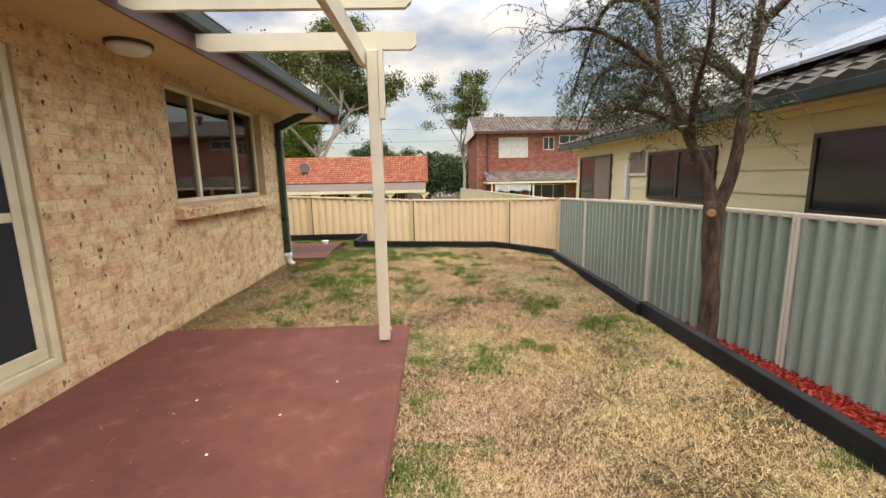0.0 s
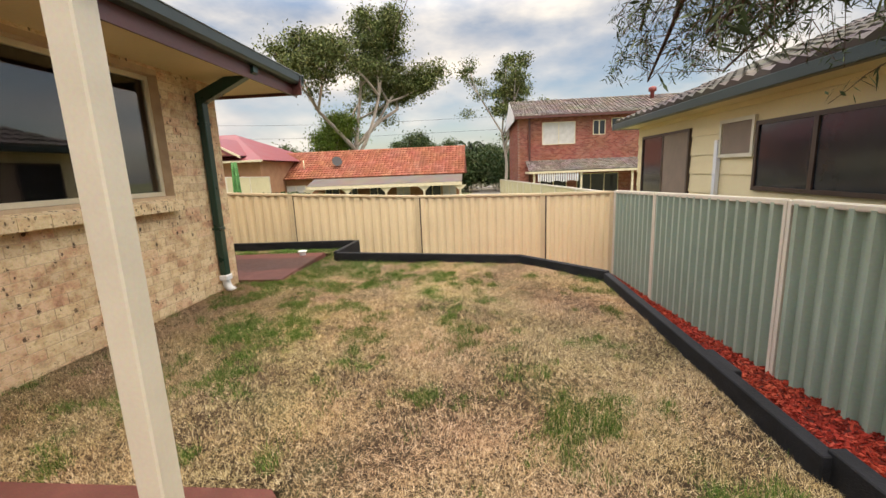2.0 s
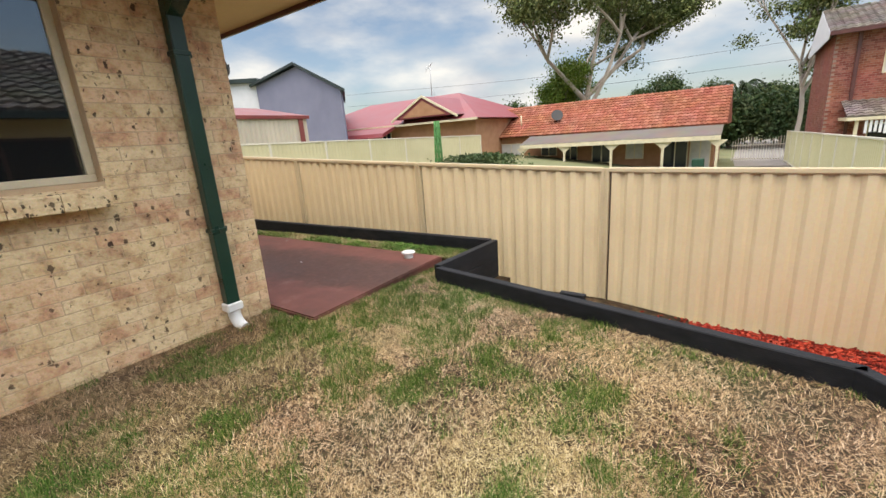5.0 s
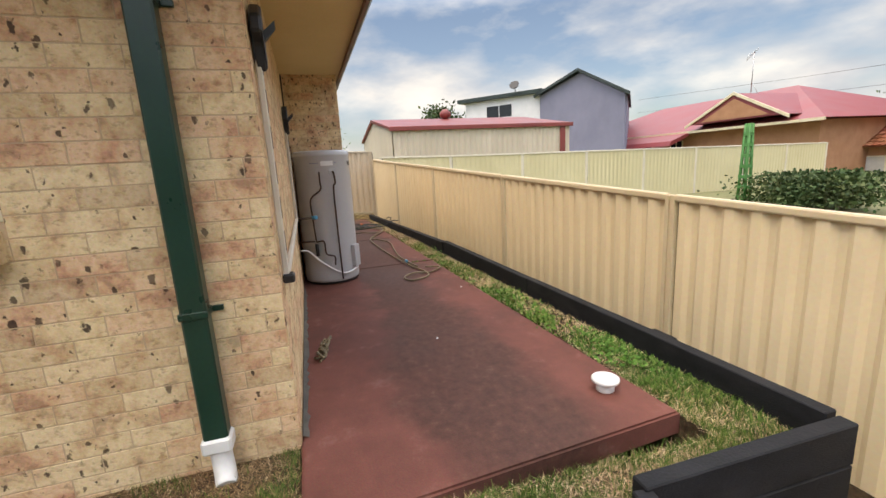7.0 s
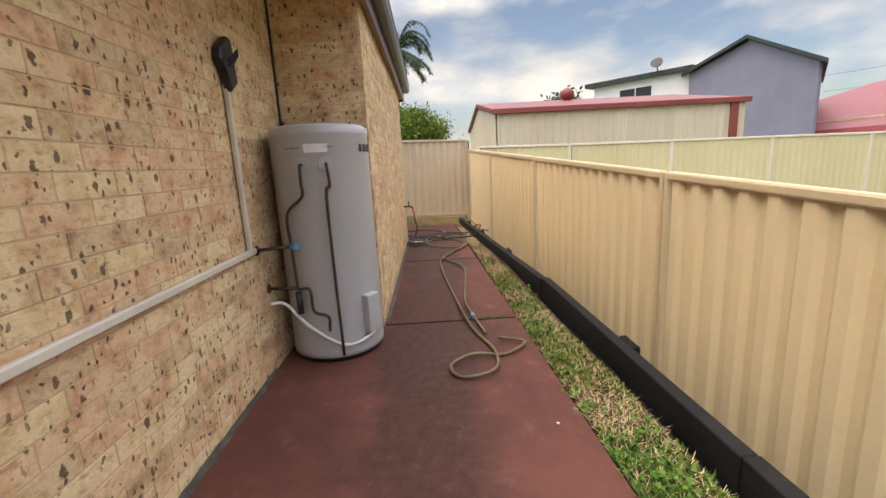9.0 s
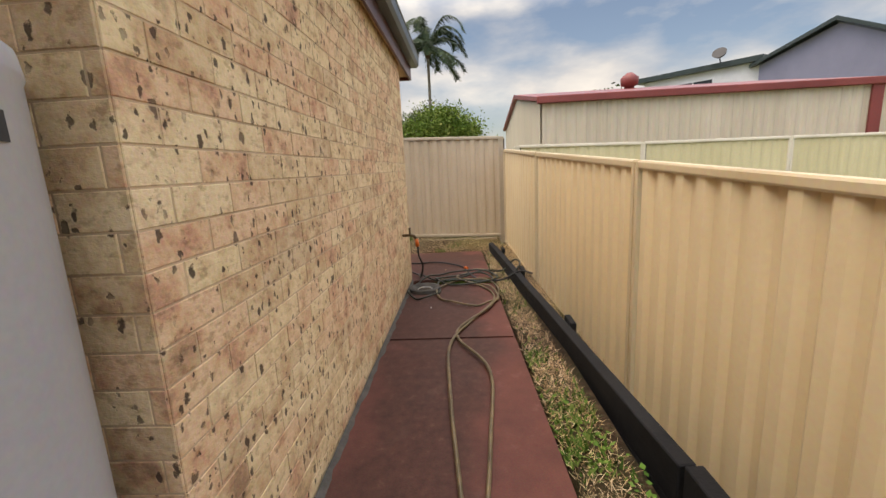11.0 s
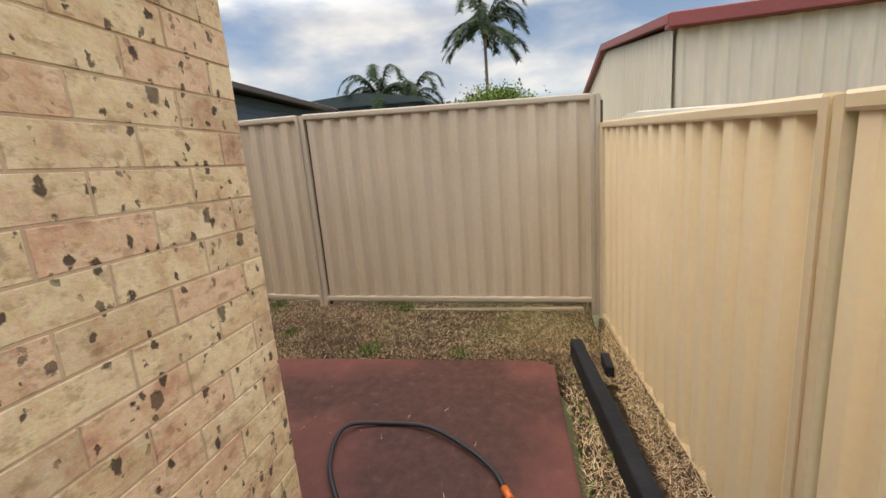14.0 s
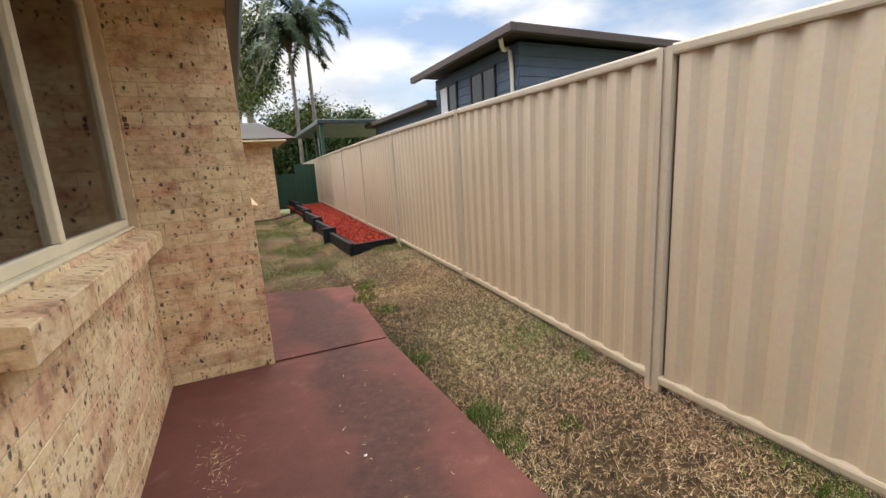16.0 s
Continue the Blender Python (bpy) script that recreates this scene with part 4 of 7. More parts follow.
# ---- black sleeper edging ----
def sleepers(name, line, top, low, label, t=0.075, gap=0.003, h=0.2):
    e = thing(name, (line[0][0], line[0][1], low), label, "timber edging")
    for (x0, y0), (x1, y1) in zip(line, line[1:]):
        a, b = Vector((x0, y0, 0)), Vector((x1, y1, 0))
        d = (b - a).normalized()
        nrm = Vector((d.y, -d.x, 0))
        n = max(1, round((b - a).length / 2.6))
        z = top
        while z > low + 0.02:
            for i in range(n):
                p, q = a.lerp(b, i / n) + d * gap, a.lerp(b, (i + 1) / n) - d * gap
                dz = random.uniform(-0.006, 0.006) if n > 1 else 0
                bm = B()
                prism(bm, [(*(c + nrm * w).xy, max(z - h, low) + 0.002) for c, w in ((p, 0), (q, 0), (q, t), (p, t))], (0, 0, z + dz - max(z - h, low) - 0.004))
                bmesh.ops.bevel(bm, geom=bm.edges[:], offset=0.006, segments=1, affect="EDGES")
                part("sleeper", bm, BLACK_TIMBER, e)
            z -= h
    return e


sleepers("garden_edging", [(TIMBER_X - 0.02, 7.74), (TIMBER_X - 0.04, 4.56)], 0.10, -0.62, "black stained timber sleeper edging holding back the lawn")
sleepers("garden_edging", [(TIMBER_X + 0.0, 4.60), (TIMBER_X - 0.02, -7.8)], 0.115, -0.62, "black stained timber sleeper edging holding back the lawn")
sleepers("garden_edging", [(0.66, 8.72), (TIMBER_X - 0.02, 7.70)], 0.12, -0.66, "black stained timber sleeper laid across the corner")
sleepers("garden_edging", [(-2.16, 9.22), (0.68, 8.72)], 0.12, -0.62, "black stained timber sleepers along the back of the lawn")
sleepers("garden_edging", [(-2.10, 10.26), (-2.14, 9.18)], 0.135, -0.3, "short black stained sleeper return beside the fence")
sleepers("path_edging", [(-2.2, 10.30), (-7.3, 10.18)][::-1], 0.13, -0.35, "black stained sleeper edging along the side path")
sleepers("path_edging", [(-12.38, 9.74), (-7.32, 10.17)], 0.11, -0.2, "black stained sleeper edging along the side path")
for x, y in ((-3.3, 10.42), (-5.95, 10.31), (-9.1, 10.11), (-10.9, 9.97), (-12.2, 9.86), (-0.9, 9.22), (1.6, 5.6)):
    bm = B()
    box(bm, (x - 0.10, y - 0.01, -0.3), (x + 0.10, y + 0.04, 0.045), 0.006) if x < 1 else box(bm, (x - 0.02, y - 0.2, -0.5), (x + 0.05, y + 0.12, 0.05), 0.006)
    single("edging_stake", bm, BLACK_TIMBER, "short black timber block fixed behind the edging", "timber block", "edging stakes")
bm = B()
box(bm, (1.72, 7.9, -0.56), (2.05, 7.95, -0.52), 0.004)
single("timber_offcut", bm, CREAM, "pale timber offcut lying on the mulch", "timber")
# raised bed by the taupe fence
for i, (y0, y1, x, zt) in enumerate(((2.5, 0.9, -12.80, 0.27), (0.9, -0.9, -12.84, 0.34), (-0.9, -3.0, -12.92, 0.38), (-3.0, -5.6, -13.02, 0.42), (-5.6, -8.4, -13.12, 0.44))):
    sleepers("bed_edging", [(x, y1), (x, y0)], zt, -0.1, "black stained timber edging of a raised mulch bed")
    if i:
        bm = B()
        box(bm, (x - 0.02, y0 - 0.03, -0.1), (x + 0.22, y0 + 0.05, zt + 0.015), 0.006)
        single("edging_stake", bm, BLACK_TIMBER, "short black timber block fixed at the edging's step", "timber block", "edging stakes")
sleepers("bed_edging", [(-13.52, 2.42), (-12.80, 2.52)], 0.26, -0.1, "black stained timber end board of a raised mulch bed")

# bare soil between the path edging and the fence
lawn_sheet("soil_strip", [(-13.1, 9.97), (-12.4, 9.84), (-7.3, 10.24), (-2.2, 10.35), (-2.2, 10.74), (-3.5, 10.66), (-13.1, 10.0)], lambda x, y: -0.06 - 0.042 * (x + 12.4), 0.5, "bare dry soil strip below the fence")

# bare soil in the sunken corner between the sleepers and the fence
lawn_sheet("soil_bed", [(-2.06, 9.26), (-0.02, 8.90), (-0.2, 10.62), (-1.09, 10.80), (-2.06, 10.75)], lambda x, y: -0.605 + 0.015 * noise.noise(Vector((x * 2, y * 2, 1.3))), 0.3, "bare brown soil in the sunken bed behind the sleepers")


# mulch
def mulch_z(y):
    return -0.44 - 0.13 * max(0.0, min((y - 3.0) / 3.6, 1.0)) - 0.08 * max(0.0, min((y - 6.6) / 2.2, 1.0))


bm = B()
rows = [(-7.8, 1.57, 3.3), (3.0, 1.57, 2.8), (5.5, 1.57, 2.68), (7.8, 1.57, 2.58), (8.72, 0.72, 2.53), (8.86, -0.1, 2.52), (10.66, -0.5, 2.44)]
for (y0, a0, b0), (y1, a1, b1) in zip(rows, rows[1:]):
    q = [(a0, y0), (b0, y0), (b1, y1), (a1, y1)]
    lo = [bm.verts.new((x, y, -0.9)) for x, y in q]
    up = [bm.verts.new((x, y, mulch_z(y))) for x, y in q]
    bm.faces.new(up)
    for k in range(4):
        bm.faces.new((lo[k], lo[(k + 1) % 4], up[(k + 1) % 4], up[k]))
single("mulch_bed", bm, MULCH_BED, "bed of red dyed wood mulch", "mulch", "", "structure")
bm = B()
prism(bm, [(x, y, -0.1) for x, y in ((-12.87, 2.42), (-13.1, -8.4), (-14.28, -8.4), (-13.54, 2.36))], (0, 0, 0.31))
single("mulch_bed", bm, MULCH_BED, "raised bed of red dyed wood mulch", "mulch", "", "structure")


def chips(name, spots, material, label, size=(0.010, 0.034)):
    verts, faces = [], []
    for x, y, z in spots:
        l, w, h = random.uniform(*size), random.uniform(0.005, 0.012), random.uniform(0.002, 0.006)
        m = pose(x, y, z, random.uniform(-45, 45), random.uniform(-40, 40), random.uniform(0, 360))
        o = len(verts)
        verts += [tuple(m @ Vector((a * l * (0.7 if b > 0 else 1), b * w, c * h))) for c in (-1, 1) for b in (-1, 1) for a in (-1, 1)]
        faces += [(o, o + 2, o + 3, o + 1), (o + 4, o + 5, o + 7, o + 6), (o, o + 1, o + 5, o + 4), (o + 2, o + 6, o + 7, o + 3), (o, o + 4, o + 6, o + 2), (o + 1, o + 3, o + 7, o + 5)]
    soup(name, verts, faces, material, None, label, "mulch", "stuff")


spots = []
while len(spots) < 30000:
    x, y = random.uniform(-0.35, 2.85), random.uniform(1.5, 10.64)
    if (x > 1.6 or (y > 8.95 - (x - 0.66) * 1.1 and y > 8.97 - 0.2 * x)) and x < 2.98 - 0.048 * y:
        spots.append((x, y, mulch_z(y) + random.uniform(-0.004, 0.022)))
for _ in range(260):
    x = -0.2 - 1.5 * random.random() ** 2
    spots.append((x, random.uniform(9.3, 10.6), -0.595))
chips("mulch_chips", spots, MULCH, "loose red dyed wood chips")
spots = []
while len(spots) < 9000:
    x, y = random.uniform(-14.2, -12.9), random.uniform(-8, 2.4)
    if x > -13.5 + (y - 2.4) * 0.07:
        spots.append((x, y, 0.215 + random.uniform(0.0, 0.03)))
chips("mulch_chips", spots, MULCH, "loose red dyed wood chips in the raised bed")


# ---- turf blades ----
def blades(name, count, area, zf, material, label, length, lean, width, mask, poly):
    x0, x1, y0, y1 = area
    verts, faces = [], []
    while len(faces) < count:
        x, y = random.uniform(x0, x1), random.uniform(y0, y1)
        if not inside(x, y, poly) or random.random() > mask(x, y):
            continue
        z = zf(x, y)
        a = random.uniform(0, 6.2832)
        l = random.uniform(*length)
        tilt = random.uniform(*lean)
        dx, dy, dz = math.cos(a) * math.sin(tilt) * l, math.sin(a) * math.sin(tilt) * l, math.cos(tilt) * l
        w = random.uniform(*width)
        px, py = -math.sin(a) * w, math.cos(a) * w
        o = len(verts)
        verts += [(x + px, y + py, z + 0.002), (x - px, y - py, z + 0.002), (x + dx, y + dy, z + dz + 0.004)]
        faces.append((o, o + 1, o + 2))
    soup(name, verts, faces, material, None, label, "grass", "stuff")


def green_mask(x, y):
    v = 0.55 * noise.noise(Vector((x * 0.8, y * 0.8, 7.7))) + 0.75 * noise.noise(Vector((x * 2.6, y * 2.6, 1.7))) + 0.6 * noise.noise(Vector((x * 7, y * 7, 3.7)))
    edge = 0.22 * math.exp(-((x + 1.9) ** 2) / 0.5) + 0.40 * max(0, y - 7.4) / 1.5 + (0.3 if x < -2.4 and y > 9 else 0) + 0.3 * math.exp(-((x + 0.70) ** 2) / 0.02) * (y < 4.5)
    return max(0.012, min(1.0, (v + edge - 0.20) * 2.4))


def shade_side(x, y):
    """How far a spot lies in the worn brown turf along the house wall, browned for eave shade too."""
    return max(0.0, min(1.0, (-1.75 - x + 0.7 * noise.noise(Vector((x * 1.1, y * 1.1, 5.5)))) / 0.9)) * max(0.0, min(1.0, (8.6 - y) / 1.2))


def straw_mask(x, y):
    return (0.30 + 0.7 * max(0.0, min(1.0, 0.5 + 1.2 * noise.noise(Vector((x * 1.6, y * 1.6, 2.2)))))) * (1.0 - 0.66 * shade_side(x, y))


def thatch_mask(x, y):
    return min(1.0, 0.12 + 0.2 * max(0.0, noise.noise(Vector((x * 2.2, y * 2.2, 8.1)))) + 0.9 * shade_side(x, y))


def strip_mask(x, y):
    return 0.35 + 0.65 * max(0.0, min(1.0, 0.5 + 1.2 * noise.noise(Vector((x * 1.6, y * 1.6, 2.2)))))


def turf_tufts(name, count, each, area, zf, material, label, mask, poly, radius, height):
    """Small clumps of upright blades, joined."""
    x0, x1, y0, y1 = area
    verts, faces = [], []
    made = 0
    while made < count:
        x, y = random.uniform(x0, x1), random.uniform(y0, y1)
        if not inside(x, y, poly) or random.random() > mask(x, y):
            continue
        made += 1
        r, h = random.uniform(*radius), random.uniform(*height)
        for _ in range(each):
            px, py = x + random.gauss(0, r * 0.5), y + random.gauss(0, r * 0.5)
            if not inside(px, py, poly):
                continue
            a, l, t, w = random.uniform(0, 6.2832), h * random.uniform(0.45, 1.1), random.uniform(0.1, 1.1), random.uniform(0.0011, 0.0024)
            z, o = zf(px, py), len(verts)
            verts += [(px - math.sin(a) * w, py + math.cos(a) * w, z), (px + math.sin(a) * w, py - math.cos(a) * w, z),
                      (px + math.cos(a) * math.sin(t) * l, py + math.sin(a) * math.sin(t) * l, z + math.cos(t) * l)]
            faces.append((o, o + 1, o + 2))
    soup(name, verts, faces, material, None, label, "grass", "stuff")


AREA = (-3.09, 1.5, 0.8, 10.3)
NEAR_AREA = (-3.09, 1.5, 1.0, 7.6)
blades("dry_grass", 350000, AREA, lawn_z, STRAW, "dry straw-coloured turf blades", (0.014, 0.050), (0.92, 1.54), (0.0007, 0.0018), straw_mask, YARD)
# densest by the house wall, where its brown also stands for the eave's shade
blades("dry_grass", 105000, AREA, lawn_z, BROWN_STRAW, "dead brown thatch between the turf blades", (0.014, 0.055), (0.9, 1.54), (0.0009, 0.0022), thatch_mask, YARD)
blades("green_grass", 60000, AREA, lawn_z, GRASS, "patches of green turf blades", (0.018, 0.055), (0.3, 1.35), (0.0009, 0.0022), green_mask, YARD)
turf_tufts("green_grass", 1500, 42, AREA, lawn_z, GRASS, "small tufts of longer green turf", green_mask, YARD, (0.03, 0.09), (0.035, 0.075))
turf_tufts("dry_grass", 1300, 34, NEAR_AREA, lawn_z, STRAW, "small raised tufts of dry turf", straw_mask, YARD, (0.025, 0.07), (0.025, 0.05))
PATHSIDE = [(-2.5, 9.86), (-12.2, 9.58), (-12.2, 9.74), (-2.3, 10.24)]
blades("green_grass", 6500, (-12.2, -2.4, 9.5, 10.3), lawn_z, GRASS, "weedy green grass beside the path", (0.02, 0.055), (0.5, 1.4), (0.005, 0.013),
       lambda x, y: max(0.03, min(1, 0.35 + 1.6 * noise.noise(Vector((x * 2.2, y * 2, 3))) - 0.2 * max(0, -x - 6))), PATHSIDE)
blades("dry_grass", 16000, (-12.2, -2.4, 9.5, 10.3), lawn_z, STRAW, "dry grass beside the path", (0.02, 0.06), (0.8, 1.5), (0.0011, 0.0026), strip_mask, PATHSIDE)
blades("dry_grass", 240000, (-14.0, -11.4, -5.5, 9.95), strip_z, STRAW, "dry straw turf beside the fence", (0.012, 0.042), (0.9, 1.54), (0.0006, 0.0016), strip_mask, STRIP)
blades("dry_grass", 34000, (-14.0, -11.4, -5.5, 9.95), strip_z, BROWN_STRAW, "dead brown thatch beside the fence", (0.012, 0.045), (0.7, 1.5), (0.0009, 0.0022), lambda x, y: 0.25 + 0.75 * max(0.0, min(1.0, (y - 8.3) / 0.8)), STRIP)
blades("green_grass", 30000, (-13.9, -11.4, -5.5, 9.95), strip_z, GRASS, "scattered green tufts", (0.02, 0.07), (0.15, 1.0), (0.0015, 0.003),
       lambda x, y: max(0.01, min(1, 2.5 * (noise.noise(Vector((x * 1.3, y * 1.3, 9))) - 0.26 + 0.42 * max(0.0, min(1.0, 3.6 - y))))), STRIP)


SOIL = [(-13.05, 9.99), (-12.4, 9.86), (-7.3, 10.26), (-7.3, 10.40), (-13.05, 10.02)]
blades("dry_grass", 9000, (-13.1, -7.2, 9.8, 10.5), lambda x, y: -0.055 - 0.042 * (x + 12.4), STRAW, "dry grass litter below the fence", (0.014, 0.06), (0.9, 1.54), (0.0009, 0.0022), strip_mask, SOIL)


# ---- water heater ----
def water_heater():
    cx, cy, r, h = -6.315, 8.355, 0.315, 1.53
    t = thing("water_heater", (cx, cy, 0), "tall grey cylindrical outdoor water heater with copper pipes", "water heater")
    bm = B()
    tube(bm, [(cx, cy, z) for z in (0.03, 0.035, 0.06, 1.46, 1.47, 1.475, h - 0.02, h)], [r - 0.012, r, r, r, r + 0.004, r + 0.004, r, r - 0.03], 40)
    part("tank", bm, TANK, t)
    bm = B()
    tube(bm, [(cx, cy, 0.0), (cx, cy, 0.032)], r - 0.02, 32)
    part("base", bm, BLACK_PLASTIC, t)

    def on(ang, z, out=0.0):
        return (cx + (r + out) * math.cos(radians(ang)), cy + (r + out) * math.sin(radians(ang)), z)
    for ang, z in ((-8, 1.29), (18, 1.29), (4, 0.235)):
        bm = B()
        tube(bm, [on(ang, z, -0.005), on(ang, z, 0.006)], 0.045, 16)
        part("flange", bm, TANK, t, "round pipe flange")
    for pts in ([on(-8, 1.29), on(-8, 1.28, 0.035), on(-8, 1.18, 0.04), on(-9, 1.1, 0.04), on(-28, 1.0, 0.04), on(-28, 0.80, 0.04), on(-26, 0.52, 0.04)],
                [on(-26, 0.52, 0.04), on(-12, 0.52, 0.04), on(-10, 0.38, 0.04), on(4, 0.34, 0.04), on(4, 0.24, 0.03)],
                [on(18, 1.29), on(18, 1.28, 0.035), on(19, 1.16, 0.04), on(15, 1.10, 0.035), on(15, 0.6, 0.03), on(16, 0.06, 0.03)]):
        bm = B()
        tube(bm, bend(pts, 5), 0.0095, 8)
        part("pipe", bm, COPPER, t, "dark aged copper pipe")
    for z, x1 in ((0.80, -5.9), (0.53, -6.0)):
        bm = B()
        tube(bm, [(x1 - 0.02, 8.01, z), on(-28, z, 0.045)], 0.011, 8)
        part("pipe", bm, COPPER, t)
        bm = B()
        tube(bm, [(x1 - 0.02, 8.005, z), (x1 - 0.021, 8.015, z)], 0.03, 12)
        part("flange", bm, BRASS, t)
    bm = B()
    tube(bm, [on(-30, 0.80, 0.04), on(-20, 0.80, 0.05)], 0.022, 10)
    part("valve", bm, BLUE, t, "blue tap handle on a valve")
    bm = B()
    tube(bm, [on(-26, 0.50, 0.04), on(-26, 0.36, 0.04)], 0.02, 10)
    part("relief_valve", bm, BLACK_PLASTIC, t)
    bm = B()
    tube(bm, bend([(-5.98, 8.02, 0.44), (-6.02, 8.1, 0.42), on(-20, 0.28, 0.03), on(10, 0.15, 0.02), on(30, 0.12, 0.02), on(55, 0.16, 0.03), on(62, 0.22, 0.03)], 6), 0.011, 8)
    part("cable_conduit", bm, PVC, t, "white flexible conduit looping across the tank")
    bm = B()
    m = pose(*on(55, 0.30, 0.02), 0, 0, 55)
    box(bm, (-0.03, -0.055, -0.13), (0.03, 0.055, 0.13), 0.006)
    bm.transform(m)
    part("junction_box", bm, TANK, t, "grey cover box")
    bm = B()
    for k in range(5):
        a0, a1 = -4 + k * 5, 1 + k * 5
        bm.faces.new([bm.verts.new(on(a, z, 0.003)) for a, z in ((a0, 1.36), (a1, 1.36), (a1, 1.41), (a0, 1.41))])
    part("label_plate", bm, PVC, t, "small white rating label")
    for k in range(5):
        bm = B()
        a0 = -26 + (k % 3) * 6 + (42 if k > 2 else 0)
        bm.faces.new([bm.verts.new(on(a, z, 0.003)) for a, z in ((a0, 1.385), (a0 + 5, 1.385), (a0 + 5, 1.395), (a0, 1.395))])
        part("print_bar", bm, GREY_RENDER, t, "faint grey print")
    for k, (da, w) in enumerate(((0, 5), (8, 5), (16, 5), (24, 6), (36, 5), (44, 5))):
        bm = B()
        a0 = 62 + da
        for j in range(3):
            bm.faces.new([bm.verts.new(on(a, z, 0.003)) for a, z in ((a0 + j * w / 3, 1.36), (a0 + (j + 1) * w / 3, 1.36), (a0 + (j + 1) * w / 3, 1.405), (a0 + j * w / 3, 1.405))])
        part("brand_mark", bm, BLACK_PLASTIC, t, "dark printed mark")


water_heater()

# conduit on the wall, brackets
cd = thing("wall_conduit", (-4.5, 8.02, 0.8), "cream plastic conduit running along and up the brick wall", "conduit")
bm = B()
box(bm, (-3.30, 8.008, 0.792), (-5.86, 8.036, 0.828), 0.006)
part("duct", bm, CONDUIT, cd)
for x, z1, w in ((-3.25, 1.86, 0.014), (-5.80, 1.80, 0.014)):
    bm = B()
    box(bm, (x - w, 8.008, 0.80), (x + w, 8.036, z1), 0.005)
    d = part("duct", bm, CONDUIT, cd)
    for k in range(6):
        if x > -4:
            bm = B()
            box(bm, (x - 0.004, 8.0355, 0.93 + k * 0.16), (x + 0.003, 8.0385, 1.03 + k * 0.16), 0.001)
            part("slot", bm, BROWN_FRAME, d, "dark slot in the duct")
bm = B()
box(bm, (-3.285, 8.004, 0.775), (-3.215, 8.06, 0.818), 0.008)
part("end_cap", bm, BLACK_PLASTIC, cd)
for x, z in ((-3.25, 1.9), (-5.80, 1.84)):
    bm = B()
    prism(bm, [(x - 0.08, 8.008, z - 0.1), (x + 0.01, 8.008, z - 0.16), (x + 0.03, 8.008, z - 0.05), (x + 0.09, 8.008, z - 0.01), (x + 0.07, 8.008, z + 0.06), (x - 0.02, 8.008, z + 0.13), (x - 0.06, 8.008, z + 0.12)], (0, 0.05, 0))
    bmesh.ops.bevel(bm, geom=bm.edges[:], offset=0.01, segments=1, affect="EDGES")
    prism(bm, [(x - 0.03, 8.05, z - 0.04), (x + 0.02, 8.05, z - 0.04), (x + 0.0, 8.11, z + 0.02)], (0, 0, 0.04))
    single("wall_bracket", bm, BLACK_PLASTIC, "black moulded cover bracket on the brick wall", "bracket", "wall brackets")

# dark movement joint in the corner behind the heater
bm = B()
box(bm, (-6.637, 8.004, 0.0), (-6.618, 8.018, 2.43), 0.002)
single("movement_joint", bm, BLACK_PLASTIC, "black sealed movement joint in the brick corner", "wall joint", "", "structure")

# white drain riser
dr = thing("drain_riser", (-2.92, 9.64, 0), "short white plastic drain riser with a flanged cap", "drain pipe")
bm = B()
tube(bm, [(-2.92, 9.64, -0.02), (-2.92, 9.64, 0.05)], 0.05, 20)
part("pipe", bm, PVC, dr)
bm = B()
tube(bm, [(-2.92, 9.64, 0.048), (-2.92, 9.64, 0.055), (-2.92, 9.64, 0.07), (-2.92, 9.64, 0.076)], [0.056, 0.076, 0.076, 0.062], 24)
part("cap", bm, PVC, dr)

# frayed rope on the slab
bm = B()
for k in range(5):
    tube(bm, bend([(-4.35 + 0.05 * math.sin(k * 2 + j * 1.7), 8.22 + 0.03 * math.cos(k + j * 2.1), 0.012 + 0.012 * ((k + j) % 3)) if j < 0 else
                   (-3.96 - j * 0.068 + 0.02 * math.sin(k * 3 + j), 8.115 + 0.012 * j + 0.035 * math.sin(k * 2.1 + j * 1.6), 0.012 + 0.014 * ((k + j) % 3)) for j in range(6)], 4), 0.009, 5)
single("rope", bm, ROPE, "short bundle of frayed speckled rope", "rope")

# garden tap
tp = thing("garden_tap", (-10.15, 8.64, 0.62), "brass garden tap on the brick wall with an orange hose fitting", "tap")
bm = B()
tube(bm, [(-10.15, 8.63, 0.62), (-10.15, 8.72, 0.62), (-10.15, 8.76, 0.615), (-10.15, 8.785, 0.58)], [0.014, 0.014, 0.016, 0.013], 10)
tube(bm, [(-10.15, 8.72, 0.62), (-10.15, 8.72, 0.68)], 0.011, 8)
part("body", bm, BRASS, tp)
bm = B()
tube(bm, [(-10.15, 8.632, 0.62), (-10.15, 8.64, 0.62)], 0.032, 14)
part("flange", bm, BRASS, tp)
bm = B()
tube(bm, [(-10.19, 8.72, 0.69), (-10.11, 8.72, 0.69)], 0.011, 8)
part("handle", bm, BRASS, tp)
bm = B()
tube(bm, [(-10.15, 8.785, 0.58), (-10.15, 8.795, 0.50)], 0.019, 10)
part("hose_fitting", bm, ORANGE, tp, "orange hose connector")


def hose(name, pts, r, material, label, steps=8):
    bm = B()
    tube(bm, bend(pts, steps), r, 7)
    return single(name, bm, material, label, "hose", "garden hoses")


hz = 0.012
rnd = random.Random(5)


def lie(pts, lift=0.0):
    """Plan points of a hose on the slab, lifted a little where it crosses itself."""
    return [(x, y, hz + lift * (0.5 + 0.5 * math.sin(2.3 * i)) + (0.12 if y > 9.84 and x < -10 else 0.0)) for i, (x, y) in enumerate(pts)]


